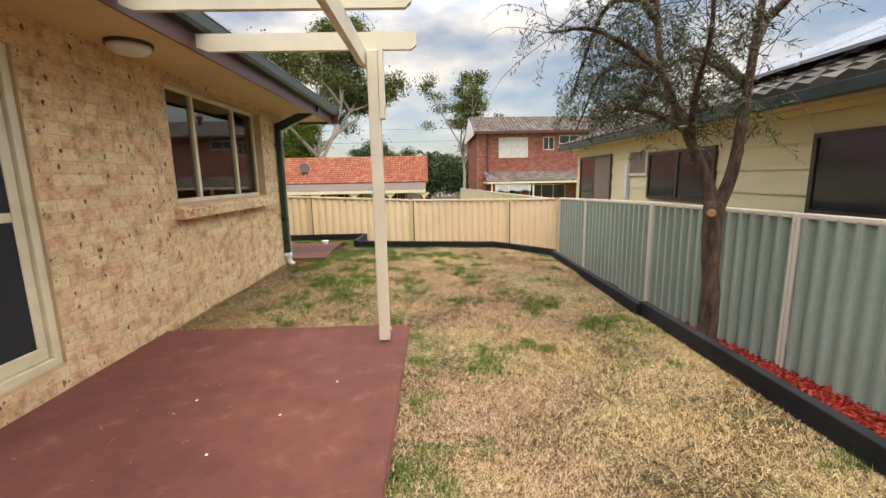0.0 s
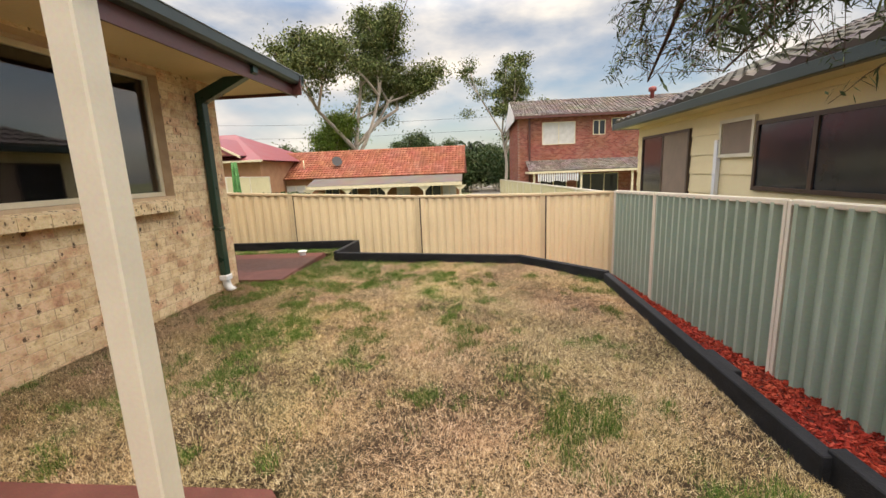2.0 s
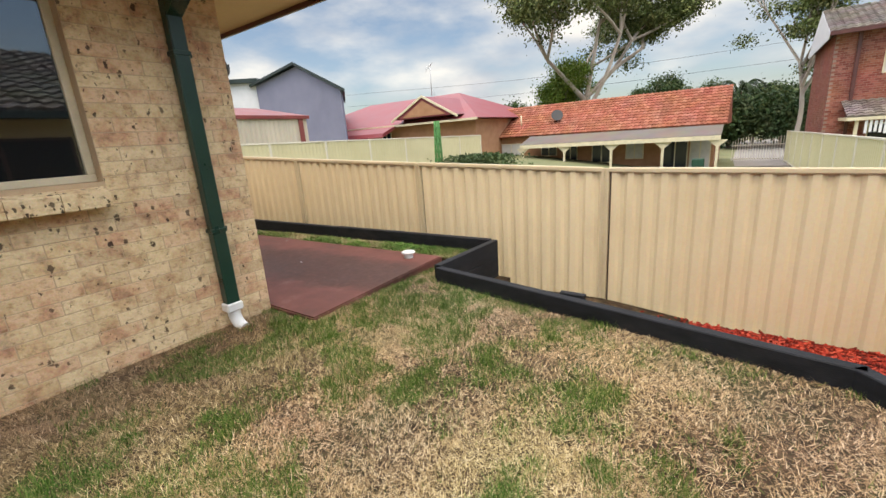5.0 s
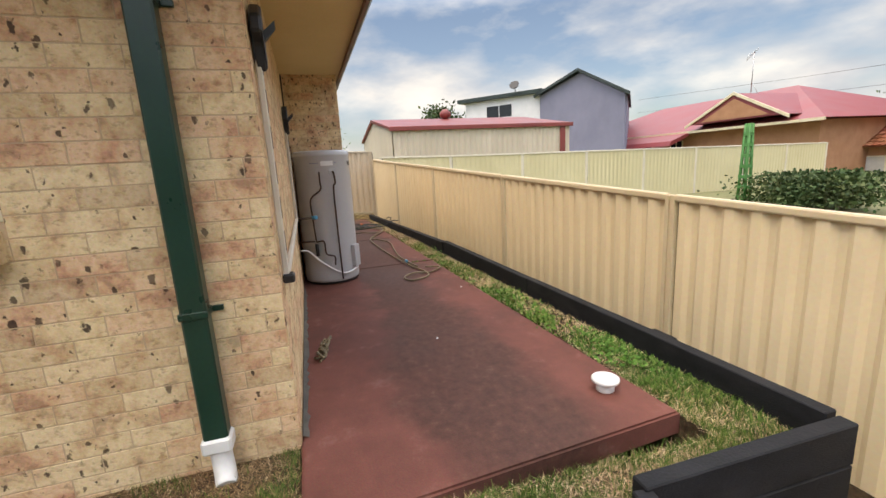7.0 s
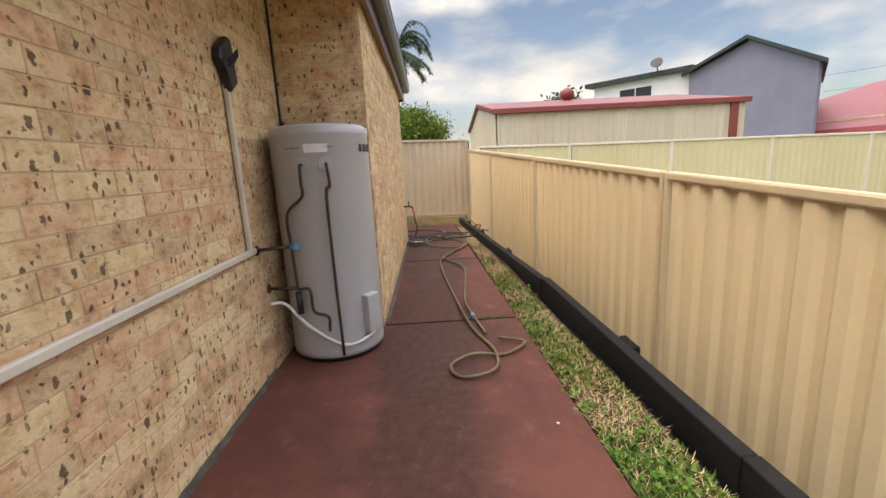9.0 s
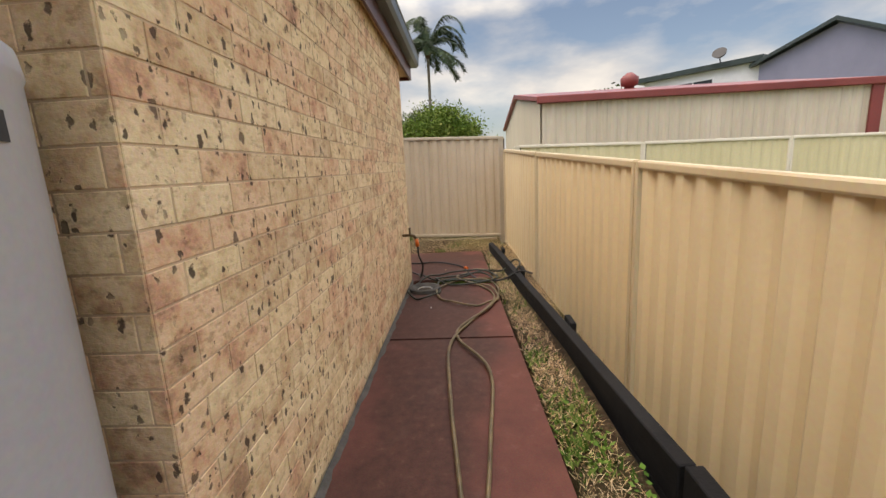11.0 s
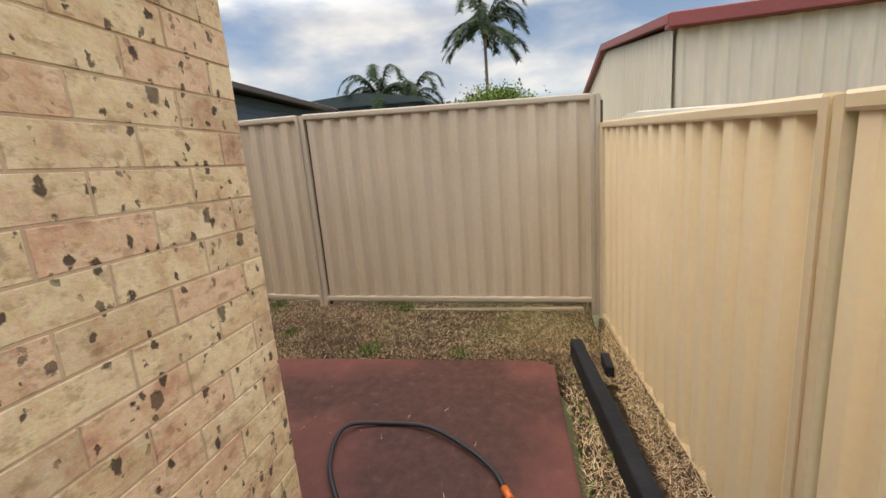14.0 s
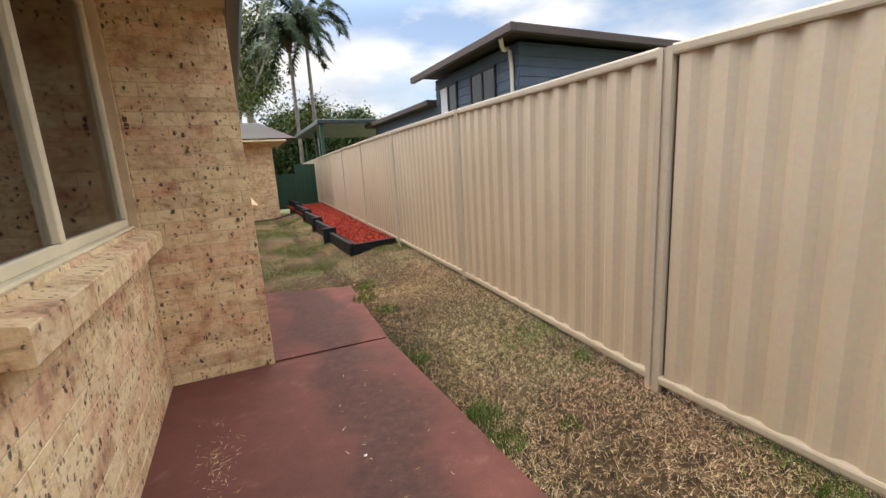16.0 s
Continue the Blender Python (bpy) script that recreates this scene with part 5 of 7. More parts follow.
hose("garden_hose", [(-10.15, 8.795, 0.50), (-10.15, 8.80, 0.40), (-10.2, 8.83, 0.28), (-10.4, 8.78, 0.10), (-10.8, 8.70, 0.03)]
     + lie([(-11.15, 8.48), (-11.42, 8.44), (-11.49, 8.66), (-11.44, 8.91), (-11.24, 9.18), (-11.06, 9.29), (-10.69, 9.35), (-10.5, 9.45), (-10.44, 9.58), (-10.44, 9.72), (-10.38, 9.90), (-10.22, 10.0)], 0.02),
     0.0105, BLACK_PLASTIC, "black lead hose running from the garden tap across the path")
hose("garden_hose", lie([(-10.83, 8.70), (-10.67, 8.79), (-10.53, 8.97), (-10.44, 9.21), (-10.39, 9.48), (-10.55, 9.60), (-10.72, 9.46), (-10.70, 9.2), (-10.62, 8.98), (-10.5, 8.95), (-10.34, 9.1), (-10.30, 9.35), (-10.38, 9.55),
                         (-10.62, 9.66), (-10.86, 9.49), (-10.87, 9.16), (-10.79, 8.97), (-10.63, 8.84), (-10.38, 8.73), (-10.17, 8.67), (-9.99, 8.69), (-9.86, 8.78), (-9.85, 8.88), (-9.94, 8.97), (-10.1, 9.01), (-10.34, 8.98),
                         (-10.5, 9.06), (-10.62, 9.23), (-10.81, 9.49), (-10.90, 9.74), (-10.88, 9.88), (-10.6, 9.92), (-10.45, 9.76)], 0.035), 0.0105, HOSE_GREEN, "dark green garden hose lying in loose coils on the path", 7)
hose("garden_hose", lie([(-10.9, 9.6), (-10.96, 9.4), (-10.82, 9.28), (-10.6, 9.18), (-10.4, 9.32), (-10.33, 9.44), (-10.16, 9.55), (-9.91, 9.6), (-9.75, 9.59), (-9.65, 9.5), (-9.6, 9.4), (-9.61, 9.28), (-9.7, 9.15), (-9.83, 9.04), (-10.01, 8.98), (-10.22, 9.0),
                         (-10.5, 9.2), (-10.46, 9.5), (-10.2, 9.62), (-9.85, 9.6), (-9.45, 9.47), (-9.1, 9.24), (-8.8, 9.22), (-8.3, 9.42), (-7.6, 9.38), (-7.0, 9.33), (-6.65, 9.37), (-6.3, 9.42)], 0.02), 0.0105, HOSE_TAN, "long weathered olive-tan garden hose looping along the path", 7)
hose("garden_hose", lie([(-6.2, 9.5), (-6.08, 9.66), (-5.95, 9.5), (-5.95, 9.3), (-5.82, 9.14), (-5.68, 9.2), (-5.72, 9.4), (-6.0, 9.44), (-6.3, 9.36), (-6.6, 9.3), (-7.3, 9.24), (-8.0, 9.18), (-8.7, 9.16), (-9.2, 9.32), (-9.6, 9.52), (-9.9, 9.56), (-10.2, 9.48), (-10.4, 9.28)], 0.02),
     0.0105, HOSE_TAN, "weathered olive-tan garden hose looping along the path")
bm = B()
tube(bm, [(-11.08, 9.28, 0.03), (-11.02, 9.31, 0.03)], 0.017, 10)
single("hose_joiner", bm, ORANGE, "orange plastic hose joiner", "hose fitting")
bm = B()
tube(bm, [(-6.62, 9.365, 0.022), (-6.70, 9.36, 0.022)], 0.017, 10)
single("hose_joiner", bm, BLUE, "blue and white hose joiner", "hose fitting")

# round drain grate by the wall
gr = thing("drain_grate", (-10.2, 8.86, 0), "round mossy concrete drain surround with a small steel grate", "drain")
bm = B()
rings = [[bm.verts.new((-10.2 + r * math.cos(6.28318 * k / 28), 8.84 + r * math.sin(6.28318 * k / 28), z)) for k in range(28)]
         for r, z in ((0.17, -0.02), (0.168, 0.035), (0.155, 0.045), (0.135, 0.045), (0.10, 0.022), (0.078, 0.006))]
for a, b2 in zip(rings, rings[1:]):
    for k in range(28):
        bm.faces.new((a[k], a[(k + 1) % 28], b2[(k + 1) % 28], b2[k]))
part("surround", bm, DARK_CONCRETE, gr)
bm = B()
tube(bm, [(-10.2, 8.84, 0.0), (-10.2, 8.84, 0.010)], 0.072, 20)
part("opening", bm, BLACK_PLASTIC, gr)
bm = B()
tube(bm, [(-10.2 + 0.076 * math.cos(a * 0.2618), 8.84 + 0.076 * math.sin(a * 0.2618), 0.016) for a in range(25)], 0.0045, 6, False)
part("rim", bm, PVC, gr, "pale worn rim")
for k in range(5):
    o = -0.05 + k * 0.025
    w = math.sqrt(0.0052 - o * o)
    for q in range(2):
        bm = B()
        a, b2 = ((-10.2 + o - 0.003, 8.84 - w), (-10.2 + o + 0.003, 8.84 + w)) if q == 0 else ((-10.2 - w, 8.84 + o - 0.003), (-10.2 + w, 8.84 + o + 0.003))
        box(bm, (*a, 0.0105 + 0.003 * q), (*b2, 0.0133 + 0.003 * q))
        part("bar", bm, BRASS, gr)

# weeds in the joint by the drain, tufts and clippings
def tuft(x, y, z, r, n, h, seed):
    rng = random.Random(seed)
    verts, faces = [], []
    for _ in range(n):
        a, d = rng.uniform(0, 6.2832), r * math.sqrt(rng.random())
        px, py = x + d * math.cos(a), y + d * math.sin(a)
        b = rng.uniform(0, 6.2832)
        l, w, s = h * rng.uniform(0.5, 1.1), rng.uniform(0.0015, 0.003), rng.uniform(0.2, 0.8)
        o = len(verts)
        verts += [(px - w * math.sin(b), py + w * math.cos(b), z), (px + w * math.sin(b), py - w * math.cos(b), z), (px + l * s * math.cos(b), py + l * s * math.sin(b), z + l)]
        faces.append((o, o + 1, o + 2))
    soup("grass_tuft", verts, faces, GRASS, None, "small tuft of fresh green grass", "grass", "stuff")


for i, (x, y, r, n, h) in enumerate(((-12.33, 7.06, 0.10, 260, 0.09), (-12.31, 7.30, 0.11, 240, 0.07), (-12.63, 7.41, 0.06, 80, 0.06), (-12.4, 8.2, 0.09, 160, 0.07), (-12.36, 4.6, 0.14, 220, 0.08), (-12.42, 5.1, 0.13, 200, 0.08), (-12.3, 6.2, 0.09, 120, 0.07),
                                     (-12.5, 4.2, 0.16, 240, 0.08), (-13.1, 8.3, 0.08, 120, 0.09), (-13.12, 7.0, 0.07, 90, 0.08), (-12.35, 8.9, 0.09, 120, 0.07))):
    tuft(x, y, strip_z(x, y), r, n, h, 300 + i)
for i in range(14):
    tuft(-10.51 + 0.03 * math.sin(i * 2.1), 8.98 + 0.045 * i, -0.02, 0.06, 60, 0.06, 330 + i)
for i, (x, y) in enumerate(((-6.63, 9.5), (-6.63, 9.6), (-6.62, 9.45))):
    tuft(x, y, 0.0, 0.03, 26, 0.03, 350 + i)
# low leafy weeds along the path edging
rng = random.Random(77)
for i in range(46):
    x = -3.1 - 9.0 * (i / 46) ** 1.25
    y = 9.93 + 0.027 * (x + 3.1) + rng.uniform(-0.08, 0.13)
    n = int(46 * (1.15 - 0.20 * (-x - 3)))
    if n < 6:
        continue
    verts, faces = [], []
    for _ in range(n):
        px, py, pz = x + rng.gauss(0, 0.07), y + rng.gauss(0, 0.045), -0.02 + rng.random() * 0.05
        a, l, up = rng.uniform(0, 6.2832), rng.uniform(0.016, 0.034), rng.uniform(-0.2, 0.7)
        d = Vector((math.cos(a), math.sin(a), up)) * l
        s = Vector((-math.sin(a), math.cos(a), rng.uniform(-0.3, 0.3))) * l * 0.42
        c, o = Vector((px, py, pz)), len(verts)
        verts += [tuple(c), tuple(c + d * 0.45 + s), tuple(c + d), tuple(c + d * 0.45 - s)]
        faces.append((o, o + 1, o + 2, o + 3))
    soup("weed_clump", verts, faces, WEED, None, "low clump of round-leaved green weeds beside the path", "weed", "stuff")
# dry clippings strewn on the slabs
for cx, cy, n, s in ((-11.0, 6.75, 160, 0.16), (-11.8, 7.2, 40, 0.5), (-11.5, 8.3, 30, 0.5), (-2.3, 2.8, 30, 0.7), (-12.75, 7.5, 10, 0.2)):
    verts, faces = [], []
    for _ in range(n):
        x, y, a, l = cx + rng.gauss(0, s * 0.3), cy + rng.gauss(0, s), rng.uniform(0, 6.2832), rng.uniform(0.012, 0.04)
        if not (-12.15 < x < -10.72 or -3.0 < x < -0.9):
            continue
        dx, dy, w = math.cos(a) * l, math.sin(a) * l, 0.0016
        o = len(verts)
        verts += [(x - dy * 0.05, y + dx * 0.05, 0.003), (x + dy * 0.05, y - dx * 0.05, 0.003), (x + dx, y + dy, 0.010)]
        faces.append((o, o + 1, o + 2))
    if faces:
        soup("clippings", verts, faces, STRAW, None, "dry grass clippings strewn on the slab", "clippings", "stuff")
for x, y in ((-4.0, 8.98), (-5.2, 9.62), (-9.6, 8.95), (-1.75, 2.55), (-1.25, 3.3), (-2.1, 3.1), (-11.65, 7.05), (-1.5, 2.9)):
    bm = B()
    for k in range(5):
        a = 1.2566 * k
        bm.verts.new((x + 0.009 * math.cos(a) * (1 + 0.3 * (k % 2)), y + 0.009 * math.sin(a), 0.004))
    bm.verts.ensure_lookup_table()
    top = bm.verts.new((x, y, 0.011))
    vs = [v for v in bm.verts if v is not top]
    bm.faces.new(vs[::-1])
    for k in range(5):
        bm.faces.new((vs[k], vs[(k + 1) % 5], top))
    single("pebble", bm, PVC, "tiny white pebble lying on the slab", "pebble", "white pebbles")
# dirt line where the path meets the wall
for x0, y0, x1, y1 in ((-3.12, 8.003, -5.95, 8.003), (-6.66, 8.646, -10.6, 8.646)):
    bm = B()
    k = 60
    base = [(x0 + (x1 - x0) * i / k, y0 + 0.004) for i in range(k + 1)]
    va = [bm.verts.new((x, y, 0.012 + 0.008 * rng.random())) for x, y in base]
    vb = [bm.verts.new((x, y + 0.018 + 0.022 * rng.random(), 0.003)) for x, y in base]
    for i in range(k):
        bm.faces.new((va[i], va[i + 1], vb[i + 1], vb[i]))
    single("dirt_line", bm, DARK_CONCRETE, "line of dark dirt where the path meets the wall", "dirt", "", "structure")
# kerb board at the foot of the fence
bm = B()
box(bm, (-13.15, 8.25, 0.0), (-13.11, 9.85, 0.06), 0.008)
single("fence_board", bm, PALE_TIMBER, "weathered timber board at the foot of the fence", "timber board")


# ---- trees ----
def leaf_quads(centres, size, aspect, rng, droop=0.0):
    verts, faces = [], []
    for c in centres:
        l = rng.uniform(*size)
        d = Vector((rng.gauss(0, 1), rng.gauss(0, 1), rng.gauss(0, 1) - droop)).normalized() * l
        s = d.cross(Vector((rng.gauss(0, 1), rng.gauss(0, 1), rng.gauss(0, 1)))).normalized() * l * aspect
        o = len(verts)
        c = Vector(c)
        verts += [tuple(c), tuple(c + d * 0.5 + s), tuple(c + d), tuple(c + d * 0.5 - s)]
        faces.append((o, o + 1, o + 2, o + 3))
    return verts, faces


def near_tree():
    rng = random.Random(11)
    t = thing("bottlebrush_tree", (1.93, 4.18, -0.6), "leaning rough-barked tree with fine narrow drooping leaves", "tree")
    bm = B()
    tube(bm, bend([(1.90, 4.12, -0.65), (1.92, 4.16, -0.3), (1.95, 4.2, 0.3), (1.93, 4.23, 0.8), (1.95, 4.25, 1.12)], 5), [0.105, 0.10, 0.095, 0.09, 0.087, 0.083, 0.08, 0.077, 0.075, 0.073, 0.071, 0.07, 0.069, 0.069, 0.07, 0.075, 0.082, 0.086, 0.086, 0.084, 0.075], 26)
    for v in bm.verts:
        ang = math.atan2(v.co.y - 4.2, v.co.x - 1.93)
        v.co += 0.018 * noise.noise_vector(v.co * Vector((11, 11, 5)))
        v.co += Vector((math.cos(ang), math.sin(ang), 0)) * 0.012 * abs(noise.noise(Vector((ang * 4.5, v.co.z * 2.2, 1.1))))
    part("trunk", bm, BARK, t)
    for c, d, r in (((1.87, 4.17, 1.03), (-0.5, -0.85, 0.1), 0.035), ((1.86, 4.12, -0.12), (-0.8, -0.6, 0.1), 0.022)):
        bm = B()
        c, d = Vector(c), Vector(d)
        tube(bm, [c, c + d * 0.03, c + d * 0.034], [r * 1.1, r, r * 0.85], 12)
        part("cut_limb", bm, CUT_WOOD, t, "pale sawn-off limb stump")
    limbs = [[(1.95, 4.25, 1.05), (1.86, 4.28, 1.35), (1.70, 4.35, 1.75), (1.50, 4.45, 2.3), (1.45, 4.55, 3.0), (1.35, 4.6, 3.8)],
             [(1.96, 4.24, 1.05), (2.06, 4.22, 1.4), (2.10, 4.20, 2.0), (2.16, 4.2, 2.8), (2.3, 4.25, 3.8)],
             [(1.74, 4.33, 1.68), (1.6, 4.1, 2.0), (1.5, 3.8, 2.4), (1.35, 3.6, 2.9)],
             [(1.52, 4.44, 2.25), (1.2, 4.5, 2.5), (0.85, 4.5, 2.65), (0.5, 4.45, 2.6)],
             [(2.10, 4.20, 2.0), (2.25, 4.35, 2.4), (2.45, 4.45, 2.75), (2.6, 4.5, 2.8)],
             [(1.6, 4.4, 2.0), (1.55, 4.8, 2.2), (1.7, 5.2, 2.3), (1.9, 5.5, 2.2)],
             [(2.1, 4.2, 2.1), (2.2, 4.8, 2.5), (2.3, 5.4, 2.7), (2.4, 5.9, 2.6)],
             [(1.46, 4.5, 2.7), (1.0, 4.4, 3.1), (0.5, 4.4, 3.3), (0.1, 4.5, 3.2)],
             [(2.2, 4.2, 2.6), (2.5, 3.9, 3.0), (2.8, 3.6, 3.2)],
             [(1.50, 4.45, 2.3), (1.45, 5.1, 2.5), (1.5, 5.9, 2.55), (1.6, 6.6, 2.3), (1.65, 7.1, 2.05)],
             [(1.46, 4.55, 2.9), (1.3, 5.2, 3.1), (1.35, 6.0, 2.8), (1.45, 6.8, 2.4)],
             [(1.70, 4.35, 1.75), (1.45, 4.55, 1.95), (1.25, 4.8, 2.0), (1.15, 5.1, 1.9)],
             [(2.10, 4.20, 2.1), (2.2, 5.0, 2.5), (2.3, 5.8, 2.65), (2.35, 6.5, 2.35), (2.3, 7.1, 2.1)]]
    tips = []
    for i, l in enumerate(limbs):
        bm = B()
        pts = bend(l, 5)
        r0 = (0.058, 0.062)[i] if i < 2 else 0.035
        tube(bm, pts, [r0 * (1 - 0.75 * k / (len(pts) - 1)) for k in range(len(pts))], 8)
        part("limb", bm, BARK, t)
        for p in pts[(6 if i < 2 else 4):]:
            tips += [p] * (4 if i > 8 else 2)
    verts, faces, twigs = [], [], B()
    for p in tips:
        for _ in range(2):
            d = Vector((rng.gauss(0, 1), rng.gauss(0, 1), rng.gauss(0.1, 0.5))).normalized() * rng.uniform(0.25, 0.65)
            q = p + d
            e = q + d * 0.5 + Vector((0, 0, -rng.uniform(0.08, 0.32)))
            if e.x > (2.15 if e.y < 4.75 else 2.75) or e.z < (1.4 if e.y < 4.6 else 1.65 + 0.13 * (e.y - 4.6)) or (e.y > 4.6 and e.x < 0.75 + 0.2 * (e.y - 4.6)):
                continue
            line = bend([p, q, e], 4)
            tube(twigs, line, [0.004, 0.0035, 0.003, 0.003, 0.0025, 0.002, 0.002, 0.0015, 0.001], 3, False)
            cs = []
            for k in range(30):
                u = rng.uniform(0.25, 1.0) * (len(line) - 1)
                a = line[int(u)].lerp(line[min(int(u) + 1, len(line) - 1)], u % 1)
                c = a + Vector((rng.gauss(0, 0.022), rng.gauss(0, 0.022), rng.gauss(0, 0.02)))
                if (2.08 if c.y < 4.75 else 2.7) > c.x > 0.1 and c.z > (1.5 if c.y < 4.6 else 1.72 + 0.13 * (c.y - 4.6)) and (c.y < 4.6 or c.x > 0.75 + 0.2 * (c.y - 4.6)):
                    cs.append(c)
            v, f = leaf_quads(cs, (0.035, 0.085), 0.075, rng, 0.5)
            o = len(verts)
            verts += v
            faces += [tuple(i + o for i in g) for g in f]
    part("twig", twigs, BARK, t)
    soup("crown", verts, faces, LEAF_NEAR, t, "many fine narrow green leaves", "", "stuff")


near_tree()


def gum(name, x, y, z, h, spread, seed, label, leaf, clump=1.4, leaves=70, size=(0.25, 0.5), limbs=5, trunk=0.45, low=0.35, lean=(0, 0), level=3, bark=GUM_BARK, droop=0.5):
    rng, fill = random.Random(seed), random.Random(seed + 500)
    t = thing(name, (x, y, z), label, "tree")
    bm, tips = B(), []

    def grow(p, d, length, r, k):
        q = p + d * length * 0.5 + Vector((rng.gauss(0, 0.04), rng.gauss(0, 0.04), rng.gauss(0, 0.03))) * length
        e = q + (d + Vector((rng.gauss(0, 0.18), rng.gauss(0, 0.18), 0.08))).normalized() * length * 0.5
        pts = bend([p, q, e], 3)
        tube(bm, pts, [r * (1 - 0.4 * i / (len(pts) - 1)) for i in range(len(pts))], 6, False)
        if k == 0:
            tips.append(e)
            tips.append(q.lerp(e, 0.6))
            tips.append(p.lerp(q, 0.7) + Vector((rng.gauss(0, 0.6), rng.gauss(0, 0.6), rng.gauss(0, 0.3))))
            return
        if k == 1:
            tips.append(e)
            for _ in range(3):
                tips.append(q.lerp(e, fill.random()) + Vector((fill.gauss(0, 0.22), fill.gauss(0, 0.22), fill.gauss(0.08, 0.14))) * length)
        for _ in range(rng.choice((2, 3)) if k < level else limbs):
            nd = (d * 0.75 + Vector((rng.gauss(0, 1) * spread, rng.gauss(0, 1) * spread, rng.uniform(0.05, 0.6)))).normalized()
            grow(e if k < level else q.lerp(e, rng.uniform(0.0, 1.0)), nd, length * rng.uniform(0.55, 0.8) if k < level else h * rng.uniform(0.26, 0.40), r * 0.6, k - 1)
    grow(Vector((x, y, z)), Vector((lean[0], lean[1], 1)).normalized(), h * low, trunk, level)
    part("trunk", bm, bark, t)
    verts, faces = [], []
    for p in tips:
        rr = clump * rng.uniform(0.6, 1.15)
        cs = []
        for _ in range(leaves):
            v = Vector((rng.gauss(0, 0.55), rng.gauss(0, 0.55), rng.gauss(0, 0.34))) * rr
            cs.append(p + v)
        v, f = leaf_quads(cs, size, 0.28, rng, droop)
        o = len(verts)
        verts += v
        faces += [tuple(i + o for i in g) for g in f]
    soup("crown", verts, faces, leaf, t, "", "", "stuff")
    return t


gum("gum_tree", -16.5, 60, -1.0, 26.5, 0.72, 3, "large spreading gum tree with pale forked limbs", LEAF_GUM, 1.7, 330, (0.18, 0.45), 6, 0.5, 0.25, (-0.06, 0), 3)
gum("gum_tree", -20.0, 61, -1.0, 13, 0.6, 8, "smaller lime green gum beside the large tree", LEAF_GUM_LIME, 1.5, 480, (0.15, 0.36), 5, 0.35, 0.35, (-0.1, 0), 2)
gum("gum_tree", 3.2, 52, -1.5, 15.5, 0.36, 21, "slender tall gum tree with small leaf clumps", LEAF_GUM, 0.9, 210, (0.12, 0.32), 7, 0.2, 0.46, (0.0, 0), 2)
for i, (x, y, h, s) in enumerate(((-13, 95, 13, 41), (-6, 100, 12, 42), (6, 80, 9, 43), (1, 85, 8, 44), (12, 90, 8, 45), (-30, 90, 9, 46), (-38, 85, 10, 47), (-24, 70, 7, 48), (-46, 70, 8, 49), (4.5, 62, 6.5, 50), (0.5, 64, 6, 51), (-1.5, 58, 5, 54), (2.5, 57, 5, 55), (6, 60, 5.5, 56), (-24, 56, 6, 57), (8, 66, 7, 52), (-33, 62, 6.5, 53))):
    gum("distant_tree", x, y, -1.5, h, 0.6, s, "distant bushy green tree behind the roofs", LEAF_FAR, 1.6, 240, (0.2, 0.5), 6, 0.2, 0.28, (0, 0), 2)
gum("distant_tree", -60, 40, 0, 9, 0.6, 61, "distant green tree behind the grey house", LEAF_FAR, 1.4, 70, (0.35, 0.7), 5, 0.2, 0.4, (0, 0), 2)
gum("distant_tree", -62, 30, 0, 9.5, 0.6, 62, "distant green tree behind the shed", LEAF_FAR, 1.4, 60, (0.35, 0.7), 5, 0.2, 0.4, (0, 0), 2)
gum("shrub_tree", -36, 7.6, 0, 6.0, 0.75, 63, "dense bright green garden tree beyond the fence", LEAF_GUM_LIME, 1.3, 420, (0.10, 0.24), 7, 0.2, 0.35, (0, 0), 2)
gum("shrub_tree", -40, 6.2, 0, 6.6, 0.7, 64, "dense dark green garden tree beyond the fence", LEAF_FAR, 1.2, 420, (0.10, 0.24), 7, 0.2, 0.35, (0, 0), 2)
gum("gum_tree", -12.6, -22, 0, 12, 0.6, 71, "tall gum tree with drooping grey-green leaves", LEAF_GUM, 1.2, 260, (0.10, 0.26), 5, 0.25, 0.4, (0, 0), 2)
gum("gum_tree", -12.2, -30, 0, 15, 0.6, 78, "tall gum tree behind the house", LEAF_GUM, 1.4, 260, (0.10, 0.28), 5, 0.25, 0.5, (0, 0), 2)
for i, (x, y, h, s) in enumerate(((-24, -42, 9, 72), (-19, -45, 10, 73), (-30, -40, 9, 74), (-16, -40, 8, 75), (-36, -36, 8, 76), (-13.2, -27, 5, 81), (-16.8, -25, 5.5, 82), (-20.5, -27, 6, 83))):
    gum("distant_tree", x, y, 0, h, 0.6, s, "distant bushy green tree beyond the carport", LEAF_FAR, 1.6, 330, (0.14, 0.36), 6, 0.2, 0.3, (0, 0), 2)


